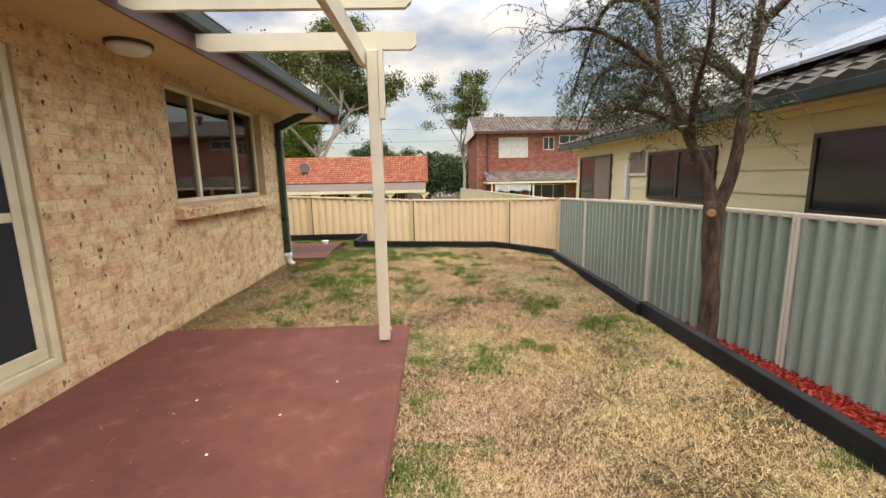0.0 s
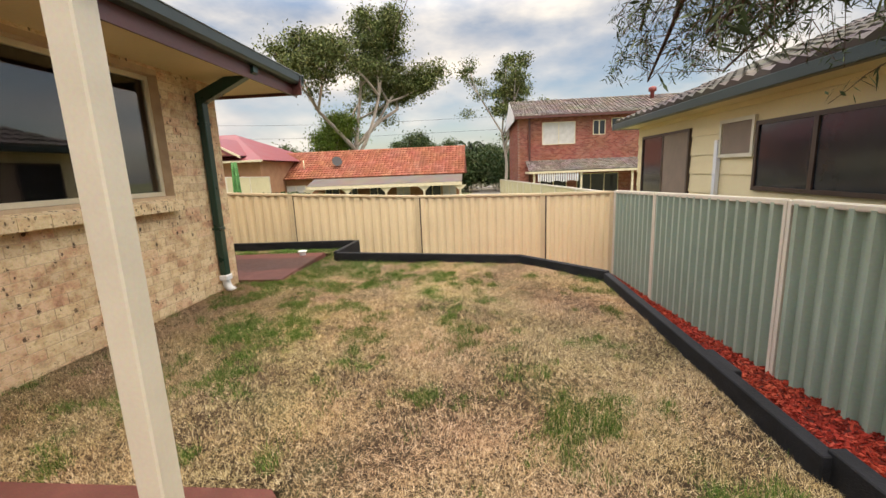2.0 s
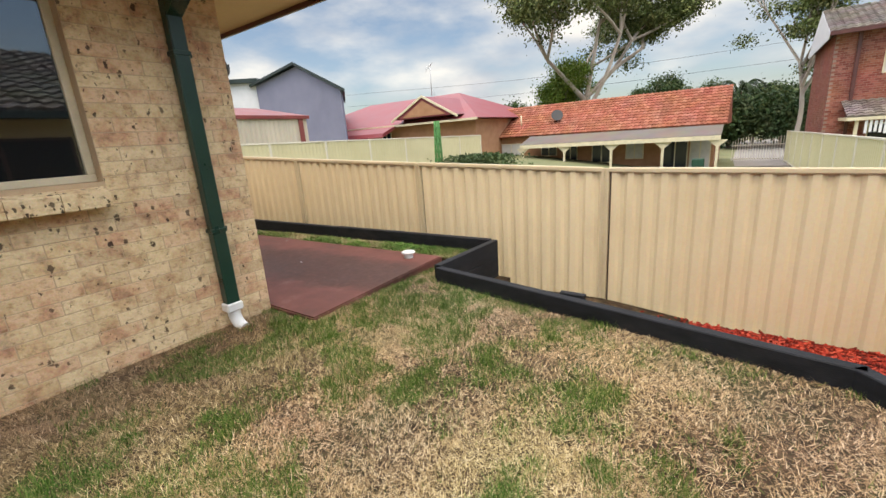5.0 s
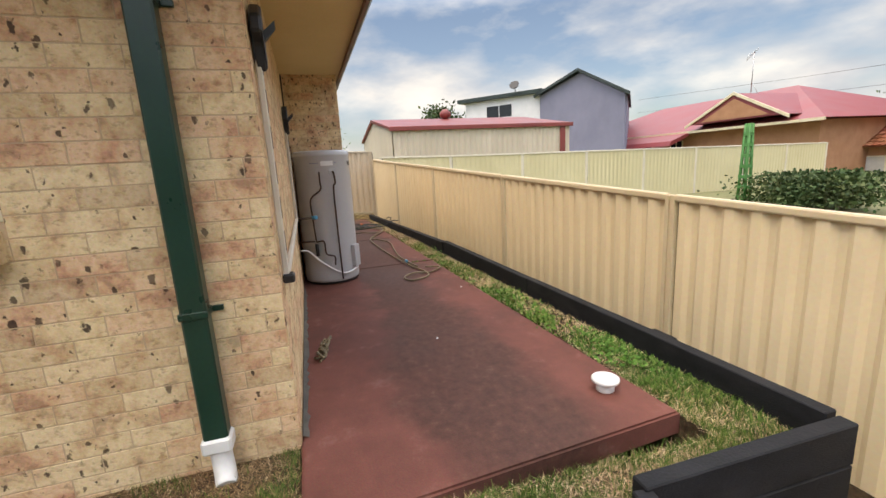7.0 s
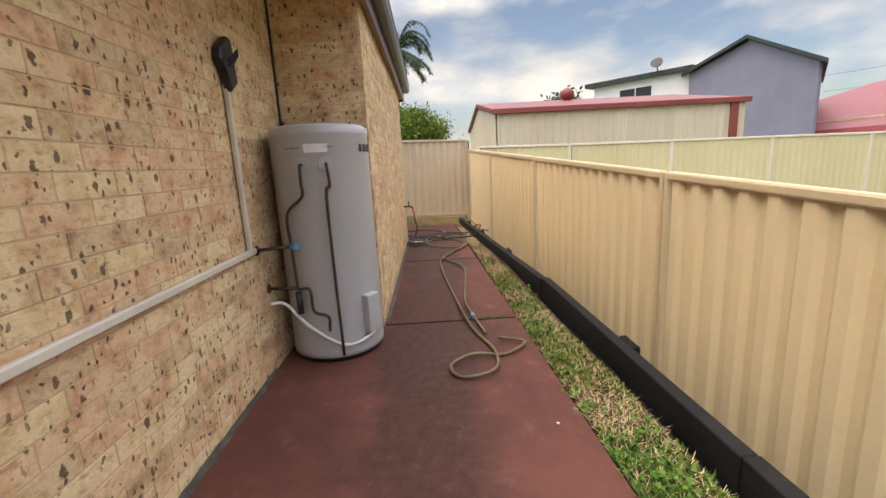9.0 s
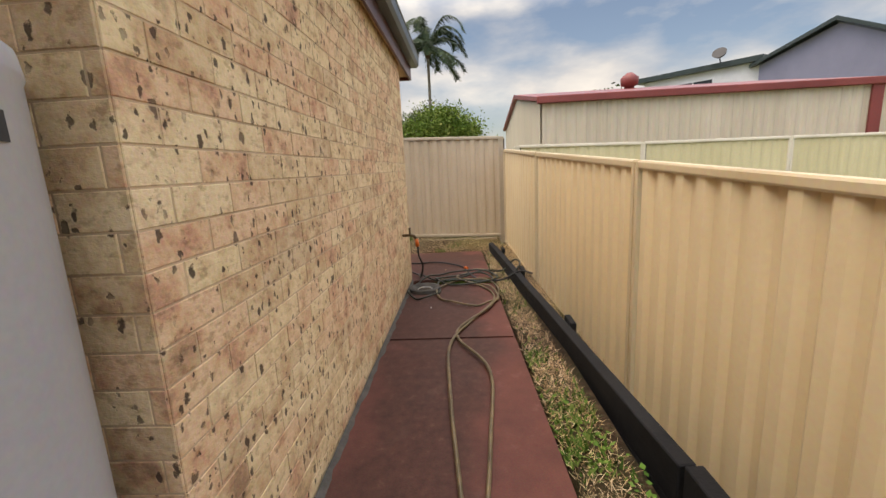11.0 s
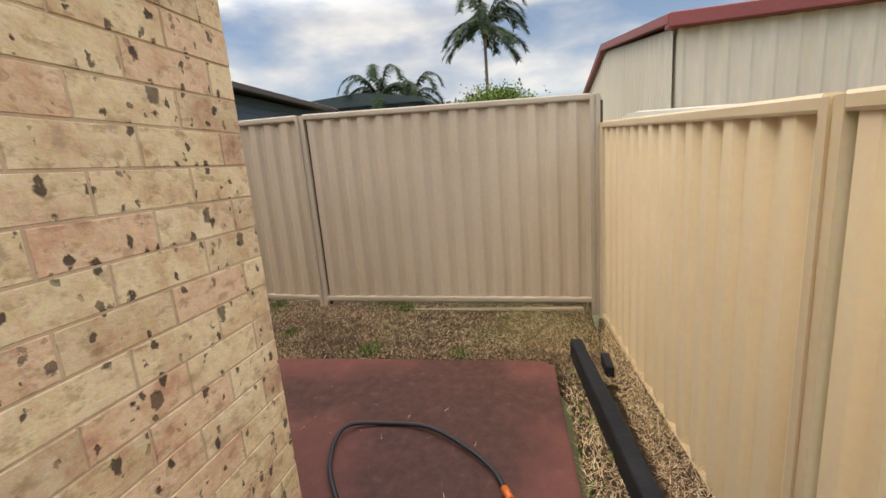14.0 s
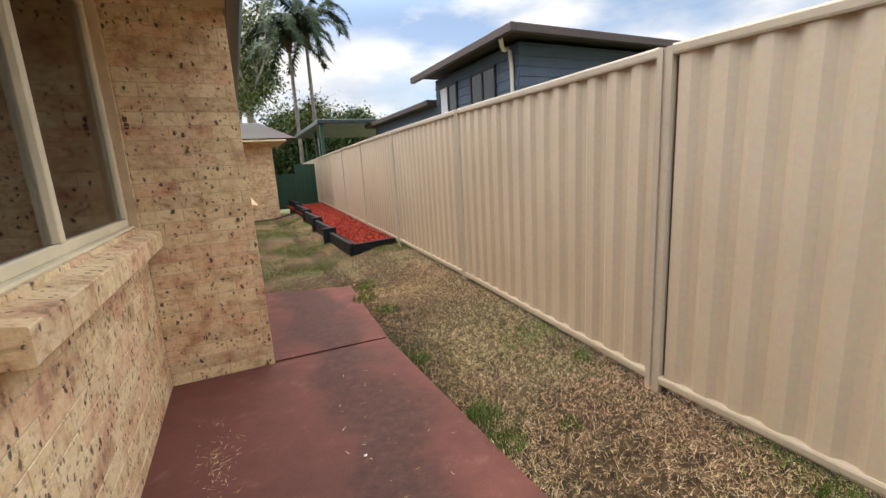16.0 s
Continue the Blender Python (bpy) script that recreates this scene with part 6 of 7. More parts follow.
def palm(x, y, z, h, frond, seed, label, n=18, lean=0.0):
    rng = random.Random(seed)
    t = thing("palm_tree", (x, y, z), label, "palm tree")
    bm = B()
    top = Vector((x + lean, y, z + h))
    tube(bm, bend([(x, y, z), (x + lean * 0.4, y, z + h * 0.5), top], 5), [frond * 0.05 * (1 - 0.3 * k / 10) for k in range(11)], 8)
    part("trunk", bm, PALM_BARK, t)
    bm = B()
    tube(bm, [top - Vector((0, 0, frond * 0.35)), top - Vector((0, 0, frond * 0.1)), top + Vector((0, 0, frond * 0.1))], [frond * 0.06, frond * 0.10, frond * 0.03], 8)
    part("crownshaft", bm, BARK, t)
    for k in range(n):
        a = 6.2832 * k / n * 2.4 + rng.uniform(-0.2, 0.2)
        up = rng.uniform(-0.55, 1.35)
        d = Vector((math.cos(a), math.sin(a), 0))
        line = bend([top, top + d * frond * 0.45 + Vector((0, 0, frond * 0.45 * up)), top + d * frond * 0.85 + Vector((0, 0, frond * (0.55 * up - 0.22))), top + d * frond * 1.02 + Vector((0, 0, frond * (0.50 * up - 0.50)))], 7)
        verts, faces = [], []
        side = Vector((-d.y, d.x, 0))
        for i in range(2, len(line)):
            for sgn in (-1, 1):
                for j in range(4):
                    c = line[i - 1].lerp(line[i], j / 4)
                    l = frond * 0.22 * (1 - 0.5 * abs(i / len(line) - 0.45))
                    e = c + side * sgn * l * rng.uniform(0.6, 1) + d * l * 0.4 + Vector((0, 0, -l * rng.uniform(0.25, 0.9)))
                    w = (line[i] - line[i - 1]).normalized() * frond * 0.014
                    o = len(verts)
                    verts += [tuple(c - w), tuple(c + w), tuple(e)]
                    faces.append((o, o + 1, o + 2))
        soup("frond", verts, faces, PALM_LEAF, t)
    return t


palm(-50, 6.3, 0, 13.4, 3.8, 1, "tall slender palm tree with arching fronds", 24)
palm(-33, 1.6, 0, 5.5, 2.2, 2, "palm tree tops showing above the fence", 14)
palm(-34, 3.2, 0, 5.3, 2.0, 5, "palm tree tops showing above the fence", 14)
palm(-14.84, -16.0, 0, 8.6, 2.3, 3, "slender palm with drooping fronds beyond the gate", 18)
palm(-15.8, -16.2, 0, 9.0, 2.4, 4, "slender palm with drooping fronds beyond the gate", 18)
palm(-1.2, 70, -1.5, 6.0, 2.4, 6, "thin distant palm tree", 16)


# ---- neighbouring buildings ----
def tile_roof(parent, a, b, up, material, rows, cols, lift=0.04, name="roof_tiles"):
    """Courses of ribbed tiles on a roof plane: a to b along the eave, up to the ridge vector."""
    a, b, up = Vector(a), Vector(b), Vector(up)
    n = (b - a).cross(up).normalized()
    if n.z < 0:
        n = -n
    verts, faces = [], []
    for r in range(rows):
        for c in range(cols):
            p0, p1 = a.lerp(b, c / cols), a.lerp(b, (c + 1) / cols)
            e0, e1 = up * (r / rows), up * ((r + 1) / rows)
            m = p0.lerp(p1, 0.5)
            o = len(verts)
            verts += [tuple(p0 + e0 + n * lift), tuple(m + e0 + n * lift * 2.2), tuple(p1 + e0 + n * lift), tuple(p1 + e1), tuple(m + e1 + n * lift * 1.2), tuple(p0 + e1), tuple(p0 + e0 - n * 0.02), tuple(p1 + e0 - n * 0.02), tuple(m + e0 - n * 0.02)]
            faces += [(o, o + 1, o + 4, o + 5), (o + 1, o + 2, o + 3, o + 4), (o + 6, o + 8, o + 1, o), (o + 8, o + 7, o + 2, o + 1)]
    soup(name, verts, faces, material, parent)


def house_window(parent, a, b, z0, z1, out, frame, split=2, glass=DARK_GLASS, blind=None):
    """A framed window on a wall from a to b (plan points); out points away from the wall."""
    a, b, o = Vector((*a, 0)), Vector((*b, 0)), Vector((*out, 0))
    d = (b - a).normalized()
    L = (b - a).length
    w = part("window", prism(B(), [(*(a + o * 0.032).xy, z0), (*(b + o * 0.032).xy, z0), (*(b + o * 0.032).xy, z1), (*(a + o * 0.032).xy, z1)], o * 0.012), glass, parent)
    bm = B()
    for s, e, za, zb in ((0, L, z0 - 0.05, z0), (0, L, z1, z1 + 0.05), (-0.05, 0, z0 - 0.05, z1 + 0.05), (L, L + 0.05, z0 - 0.05, z1 + 0.05), *((L * k / split - 0.03, L * k / split + 0.03, z0, z1) for k in range(1, split))):
        p, q = a + d * s + o * 0.005, a + d * e + o * 0.005
        prism(bm, [(p.x, p.y, za), (q.x, q.y, za), (q.x, q.y, zb), (p.x, p.y, zb)], o * 0.06)
    part("frame", bm, frame, w)
    if blind:
        p, q = a + d * L * blind[0] + o * 0.048, a + d * L * blind[1] + o * 0.048
        part("blind", prism(B(), [(p.x, p.y, z0), (q.x, q.y, z0), (q.x, q.y, z1), (p.x, p.y, z1)], o * 0.006), blind[2], w)
    return w


def boards(parent, a, b, z0, z1, out, material, h=0.3):
    a, b, o = Vector((*a, 0)), Vector((*b, 0)), Vector((*out, 0))
    z = z0
    while z < z1 - 0.01:
        t = min(z + h, z1)
        bm = B()
        pa, pb = a + o * 0.028, b + o * 0.028
        prism(bm, [(a.x, a.y, z), (pa.x, pa.y, z), (*(a + o * 0.01).xy, t - 0.004), (a.x, a.y, t - 0.004)], b - a)
        part("board", bm, material, parent)
        z = t


# cream house beyond the green fence
ch = thing("cream_house", (8, 8, -0.75), "cream weatherboard house with a grey tiled roof and solar panels", "house")
CW = 3.7
bm = B()
box(bm, (CW, -6, -0.8), (CW + 8, 12.85, 2.08))
part("wall", bm, CREAM_BOARD, ch)
boards(ch, (CW, 12.85), (CW, -6), -0.7, 2.08, (-1, 0), CREAM_BOARD)
bm = B()
box(bm, (CW - 0.36, -6.5, 2.08), (CW + 8.5, 13.15, 2.12))
part("eave", bm, CREAM_BOARD, ch)
bm = B()
box(bm, (CW - 0.48, -6.5, 2.07), (CW - 0.36, 13.15, 2.20), 0.01)
box(bm, (CW - 0.48, 13.16, 2.07), (CW + 8.5, 13.28, 2.20), 0.01)
part("gutter", bm, GUTTER, ch, "dark green gutter")
tile_roof(ch, (CW - 0.46, 9.6, 2.20), (CW - 0.46, -6.5, 2.20), (4.46, 0, 1.75), SLATE_TILE, 14, 58)
for k in range(14):
    w = 3.6 * (1 - (k + 0.5) / 14)
    p = Vector((CW - 0.46 + 4.46 * k / 14, 9.6, 2.20 + 1.75 * k / 14))
    tile_roof(ch, p + Vector((0, w, 0)), p, (4.46 / 14, 0, 0.125), SLATE_TILE, 1, max(1, round(w / 0.28)))
bm = B()
v = [bm.verts.new(p) for p in ((CW - 0.42, 13.2, 2.18), (CW - 0.42, -6.5, 2.18), (CW + 8.5, -6.5, 2.18), (CW + 8.5, 13.2, 2.18), (CW + 4, 9.5, 3.91), (CW + 4, -6.5, 3.91))]
for f in ((0, 1, 5, 4), (2, 3, 4, 5), (3, 0, 4), (1, 2, 5), (3, 2, 1, 0)):
    bm.faces.new([v[i] for i in f])
part("roof", bm, DARK_TILE, ch)
for k in range(7):
    bm = B()
    y = 7.6 - k * 1.75
    d = Vector((0.931, 0, 0.365))
    n = Vector((-0.365, 0, 0.931))
    p = Vector((CW + 0.3, y, 2.50)) + n * 0.16
    prism(bm, [p, p + Vector((0, -1.7, 0)), p + Vector((0, -1.7, 0)) + d * 3.3, p + d * 3.3], n * 0.04)
    part("solar_panel", bm, PANEL, ch, "dark framed solar panel")
house_window(ch, (CW, 12.47), (CW, 10.52), 0.62, 1.80, (-1, 0), BROWN_FRAME, 2, DARK_GLASS, (0.5, 1, BROWN_BLIND))
house_window(ch, (CW, 9.53), (CW, 8.84), 1.39, 1.82, (-1, 0), CREAM, 1, BROWN_BLIND)
house_window(ch, (CW, 8.70), (CW, 6.85), 0.96, 1.73, (-1, 0), BROWN_FRAME, 2)
house_window(ch, (CW, 5.15), (CW, 3.2), 0.95, 1.73, (-1, 0), BROWN_FRAME, 2)
bm = B()
box(bm, (CW - 0.09, 9.56, -0.7), (CW - 0.03, 9.64, 1.60))
part("downpipe", bm, WHITE_BOARD, ch)

# red brick two-storey house
rb = thing("brick_house", (9, 38, -1.4), "two-storey red brick house with grey tiled roof and lower verandah", "house")
bm = B()
box(bm, (3.0, 34.0, -1.6), (17, 42, 4.75))
part("wall", bm, RED_MORTAR, rb)
verts, faces = [], []
for r in range(64):
    z = -1.5 + r * 0.098
    for c in range(61):
        x = 3.0 + c * 0.235 + (0.117 if r % 2 else 0)
        if x > 17:
            continue
        o = len(verts)
        verts += [(x, 33.985, z), (x + 0.222, 33.985, z), (x + 0.222, 33.985, z + 0.085), (x, 33.985, z + 0.085)]
        faces.append((o, o + 1, o + 2, o + 3))
    for c in range(34):
        y = 34.0 + c * 0.235 + (0.117 if r % 2 else 0)
        if y > 41.8:
            continue
        o = len(verts)
        verts += [(2.985, y, z), (2.985, y + 0.222, z), (2.985, y + 0.222, z + 0.085), (2.985, y, z + 0.085)]
        faces.append((o, o + 1, o + 2, o + 3))
soup("brickwork", verts, faces, RED_BRICK, rb, "red face bricks", "", "stuff")
tile_roof(rb, (2.7, 33.5, 4.78), (17.5, 33.5, 4.78), (0, 4.5, 1.65), GREY_TILE, 14, 50)
bm = B()
prism(bm, [(2.72, 33.5, 4.74), (2.72, 38.0, 6.38), (2.72, 42.5, 4.74)], (14.8, 0, 0))
part("roof", bm, DARK_TILE, rb)
bm = B()
prism(bm, [(2.69, 33.6, 4.5), (2.69, 33.4, 4.72), (2.69, 38.0, 6.40), (2.69, 42.6, 4.72), (2.69, 42.4, 4.5)], (0.03, 0, 0))
part("gable", bm, WHITE_BOARD, rb, "white weatherboard gable end")
bm = B()
box(bm, (2.7, 33.38, 4.62), (17.5, 33.5, 4.78))
part("gutter", bm, MAROON, rb)
house_window(rb, (4.75, 34), (6.95, 34), 2.85, 4.3, (0, -1), FRAME, 2, CURTAIN)
house_window(rb, (8.25, 34), (9.0, 34), 3.4, 4.3, (0, -1), FRAME, 2)
house_window(rb, (9.5, 34), (11.0, 34), 3.85, 4.4, (0, -1), FRAME, 2)
bm = B()
box(bm, (3.75, 33.86, -1.4), (3.88, 33.98, 4.7))
part("downpipe", bm, MAROON, rb)
tile_roof(rb, (3.5, 31.6, 1.0), (16, 31.6, 1.0), (0, 2.4, 0.72), GREY_TILE, 7, 42)
bm = B()
box(bm, (3.5, 31.6, 0.84), (16, 34, 0.98))
part("verandah_roof", bm, FRAME, rb)
for x in (3.8, 6.9, 10.2, 13.5):
    bm = B()
    box(bm, (x, 31.75, -1.5), (x + 0.12, 31.87, 0.85))
    part("verandah_post", bm, FRAME, rb)
for k in range(18):
    bm = B()
    box(bm, (4.1 + k * 0.15, 31.66, 0.30 + 0.05 * math.sin(k)), (4.1 + k * 0.15 + 0.09, 31.68, 0.82))
    part("awning_stripe", bm, WHITE_BOARD, rb, "white stripe of a shade awning")
house_window(rb, (4.6, 34), (6.4, 34), -1.4, 0.6, (0, -1), FRAME, 2)
house_window(rb, (7.2, 34), (10.0, 34), -1.4, 0.65, (0, -1), FRAME, 3)
bm = B()
tube(bm, [(13.2, 36.8, 5.9), (13.2, 36.8, 6.45), (13.2, 36.8, 6.5), (13.2, 36.8, 6.75), (13.2, 36.8, 6.85)], [0.14, 0.14, 0.28, 0.28, 0.08], 12)
part("roof_vent", bm, RED_TRIM, rb)

# orange-roofed cottage
oh = thing("orange_roof_house", (-9, 39, -1.6), "low brick cottage with orange terracotta tiles and a cream verandah", "house")
bm = B()
box(bm, (-16.3, 36.4, -1.7), (-1.5, 43, 1.0))
part("wall", bm, TAN_BRICK, oh)
tile_roof(oh, (-16.9, 35.9, 1.05), (-0.95, 35.9, 1.05), (0, 3.9, 2.3), ORANGE_TILE, 13, 60)
bm = B()
prism(bm, [(-0.97, 35.9, 1.02), (-0.97, 39.8, 3.32), (-0.97, 43.7, 1.02)], (-15.9, 0, 0))
part("roof", bm, ORANGE_TILE, oh)
bm = B()
prism(bm, [(-13.0, 34.1, 0.42), (-13.0, 35.95, 0.95), (-13.0, 35.95, 1.02), (-13.0, 34.1, 0.49)], (11.9, 0, 0))
part("verandah_roof", bm, GREY_TILE, oh)
bm = B()
box(bm, (-13.0, 34.05, 0.22), (-1.1, 34.13, 0.46))
part("verandah_beam", bm, FRAME, oh)
for x in (-12.9, -9.9, -6.9, -4.0, -1.3):
    bm = B()
    box(bm, (x, 34.15, -1.7), (x + 0.13, 34.28, 0.4))
    prism(bm, [(x - 0.4, 34.17, 0.22), (x, 34.17, -0.15), (x + 0.13, 34.17, -0.15), (x + 0.53, 34.17, 0.22)], (0, 0.05, 0))
    part("verandah_post", bm, FRAME, oh)
for x0, x1, z0, z1, g in ((-15.6, -14.0, -1.0, 0.5, CURTAIN), (-12.3, -11.2, -0.4, 0.5, DARK_GLASS), (-10.6, -9.7, -1.6, 0.4, DARK_GLASS), (-8.6, -7.4, -1.0, 0.4, DARK_GLASS), (-6.4, -5.4, -0.8, 0.4, CURTAIN), (-4.2, -2.9, -1.6, 0.4, DARK_GLASS), (-2.7, -1.7, -1.6, 0.4, CURTAIN)):
    house_window(oh, (x0, 36.4), (x1, 36.4), z0, z1, (0, -1), FRAME, 2, g)
bm = B()
tube(bm, [(-14.3, 37.2, 1.8), (-14.3, 37.2, 2.6)], 0.05, 8)
part("flue", bm, FRAME, oh)
bm = B()
tube(bm, [(-11.6, 37.6, 2.0), (-11.5, 37.3, 2.35), (-11.45, 37.2, 2.4)], [0.03, 0.35, 0.42], 14)
part("dish", bm, BLACK_PLASTIC, oh, "dark satellite dish")
bm = B()
box(bm, (-2.35, 33.6, -1.7), (-1.75, 34.0, -0.75), 0.03)
single("wheelie_bin", bm, DARK_GREEN, "dark green wheeled rubbish bin by the verandah", "bin")
# white bowed gates
gt = thing("steel_gates", (0.6, 41, -1.6), "pale steel bar gates with an arched top", "gate")
for k in range(26):
    x = -0.7 + k * 0.14
    bm = B()
    box(bm, (x, 41.0, -1.5), (x + 0.03, 41.03, -0.2 + 0.25 * math.sin(math.pi * (k % 13) / 12)))
    part("bar", bm, PALE_RAIL, gt)
for z in (-1.4, -0.5):
    bm = B()
    box(bm, (-0.7, 41.04, z), (2.9, 41.07, z + 0.05))
    part("rail", bm, PALE_RAIL, gt)
bm = B()
box(bm, (-3, 38, -1.68), (4, 75, -1.58))
single("driveway", bm, CONCRETE, "grey concrete driveway behind the cottage", "driveway", "", "structure")

# red iron-roofed house
rh = thing("red_roof_house", (-25, 36, -0.2), "brick house with a faded red metal roof", "house")
bm = B()
box(bm, (-36, 32.5, -0.5), (-15.6, 44, 2.5))
part("wall", bm, TAN_BRICK, rh)
bm = B()
v = [bm.verts.new(p) for p in ((-36.8, 31.8, 2.55), (-15.0, 31.8, 2.55), (-15.0, 44.6, 2.55), (-36.8, 44.6, 2.55), (-31, 38.2, 5.0), (-20.5, 38.2, 5.0))]
for f in ((0, 1, 5, 4), (1, 2, 5), (2, 3, 4, 5), (3, 0, 4), (3, 2, 1, 0)):
    bm.faces.new([v[i] for i in f])
part("roof", bm, RED_IRON, rh)
bm = B()
prism(bm, [(-22.3, 31.5, 2.9), (-16.6, 31.5, 2.9), (-19.4, 31.5, 4.35)], (0, 7.5, 0))
part("gable_roof", bm, RED_IRON, rh)
bm = B()
prism(bm, [(-21.4, 31.46, 2.98), (-17.4, 31.46, 2.98), (-19.4, 31.46, 4.05)], (0, 0.05, 0))
part("gable", bm, TAN_BRICK, rh)
bm = B()
for a, b in (((-22.5, 2.86), (-19.4, 4.42)), ((-16.4, 2.86), (-19.4, 4.42))):
    prism(bm, [(a[0], 31.40, a[1]), (b[0], 31.40, b[1]), (b[0], 31.40, b[1] - 0.16), (a[0], 31.40, a[1] - 0.16)], (0, 0.08, 0))
part("barge_board", bm, FRAME, rh)
bm = B()
prism(bm, [(-35.5, 31.8, 2.5), (-35.5, 30.4, 2.0), (-35.5, 30.2, 1.7), (-35.5, 30.4, 1.72), (-35.5, 31.8, 2.3)], (13.0, 0, 0))
part("verandah_roof", bm, RED_IRON, rh)
bm = B()
box(bm, (-36.9, 31.68, 2.42), (-15.0, 31.8, 2.56))
part("gutter", bm, FRAME, rh)
for x0, x1 in ((-28.2, -26.2), (-24.5, -23.6), (-33, -31)):
    house_window(rh, (x0, 32.5), (x1, 32.5), 0.4, 2.0, (0, -1), FRAME, 2)
an = thing("aerial", (-19.6, 33, 4.2), "thin television aerial mast on the red roof", "aerial")
bm = B()
tube(bm, [(-19.6, 33, 4.2), (-19.6, 33, 6.6)], 0.025, 6)
tube(bm, [(-19.6, 33, 5.0), (-19.2, 33, 4.3)], 0.015, 6)
part("mast", bm, STEEL, an)
for k in range(5):
    bm = B()
    tube(bm, [(-20.0 + 0.1 * k, 33, 6.2 + 0.08 * k), (-19.9 + 0.14 * k, 33.0, 6.55 + 0.05 * k)], 0.012, 5)
    part("element", bm, STEEL, an)

# grey rendered house
gh = thing("grey_house", (-32, 33, 0), "two-storey mauve-grey rendered house with a white boarded wing", "house")
bm = B()
prism(bm, [(-35.9, 29, -0.5), (-24.9, 29, -0.5), (-24.9, 29, 5.5), (-29.8, 29, 7.7), (-35.9, 29, 6.9)], (-6.6, 6, 0))
part("wall", bm, GREY_RENDER, gh)
bm = B()
for a, b in (((-24.2, 5.3), (-29.8, 7.95)), ((-36.3, 7.05), (-29.8, 7.95))):
    prism(bm, [(a[0], 28.6, a[1]), (b[0], 28.6, b[1]), (b[0], 28.6, b[1] - 0.2), (a[0], 28.6, a[1] - 0.2)], (-6.6, 6, 0))
part("roof", bm, GUTTER, gh)
bm = B()
box(bm, (-25.1, 28.85, -0.5), (-24.95, 28.99, 5.5))
part("downpipe", bm, GREY_RENDER, gh)
bm = B()
prism(bm, [(-36, 29.2, -0.5), (-42, 24.2, -0.5), (-46, 30, -0.5), (-40, 35, -0.5)], (0, 0, 7.7))
part("white_wing", bm, WHITE_BOARD, gh, "white weatherboard upper wing")
boards(gh, (-42, 24.2), (-36, 29.2), 3.0, 7.2, (0.64, -0.77), WHITE_BOARD, 0.25)
bm = B()
prism(bm, [(-35.6, 29.0, 7.2), (-42.2, 23.4, 7.2), (-47, 30, 7.2), (-40, 35.5, 7.2)], (0, 0, 0.35))
part("roof", bm, GUTTER, gh)
house_window(gh, (-40.2, 25.7), (-38.2, 27.37), 5.5, 6.6, (0.64, -0.77), WHITE_BOARD, 2)
bm = B()
tube(bm, [(-37.6, 27.5, 7.4), (-37.6, 27.4, 7.9), (-37.3, 27.2, 8.1), (-37.25, 27.15, 8.15)], [0.04, 0.04, 0.4, 0.45], 14)
part("dish", bm, BLACK_PLASTIC, gh, "dark satellite dish")

# shed with red gutter
sh = thing("metal_shed", (-17, 14, 0), "cream steel shed with dark red gutter and trims", "shed")
bm = B()
prism(bm, [(-14.2, 10.85, -0.3), (-20.6, 10.85, -0.3), (-20.6, 10.85, 2.42), (-17.6, 10.85, 3.0), (-14.2, 10.85, 2.42)], (0, 6.3, 0))
part("wall", bm, SHED_WALL, sh)
verts, faces = [], []
for i, (u, w) in enumerate(rib_profile(6.3, 0.19, 0.02, True)):
    verts += [(-14.2 + 0.03 - w, 10.85 + u, -0.3), (-14.2 + 0.03 - w, 10.85 + u, 2.40)]
    if i:
        faces.append((2 * i - 2, 2 * i, 2 * i + 1, 2 * i - 1))
soup("side_sheet", verts, faces, SHED_WALL, sh)
verts, faces = [], []
for i, (u, w) in enumerate(rib_profile(6.4, 0.19, 0.02, True)):
    x = -14.2 - u
    verts += [(x, 10.82 + w, -0.3), (x, 10.82 + w, min(2.4 + 0.17 * u, 3.0 - 0.19 * max(0, u - 3.4)))]
    if i:
        faces.append((2 * i - 2, 2 * i, 2 * i + 1, 2 * i - 1))
soup("end_sheet", verts, faces, SHED_WALL, sh)
bm = B()
box(bm, (-14.22, 10.75, 2.40), (-14.08, 17.25, 2.53), 0.01)
part("gutter", bm, RED_TRIM, sh)
bm = B()
prism(bm, [(-14.1, 10.74, 2.44), (-17.6, 10.74, 3.02), (-20.7, 10.74, 2.44), (-20.7, 10.74, 2.52), (-17.6, 10.74, 3.12), (-14.1, 10.74, 2.52)], (0, 6.5, 0))
part("roof", bm, RED_TRIM, sh)
bm = B()
box(bm, (-14.16, 16.75, -0.3), (-14.12, 16.95, 2.40))
part("downpipe", bm, RED_TRIM, sh)
bm = B()
tube(bm, [(-17.2, 13.6, 2.85), (-17.2, 13.6, 3.1), (-17.2, 13.6, 3.12), (-17.2, 13.6, 3.3), (-17.2, 13.6, 3.42)], [0.12, 0.12, 0.2, 0.22, 0.08], 16)
part("roof_vent", bm, RED_TRIM, sh, "dark red whirling roof vent")

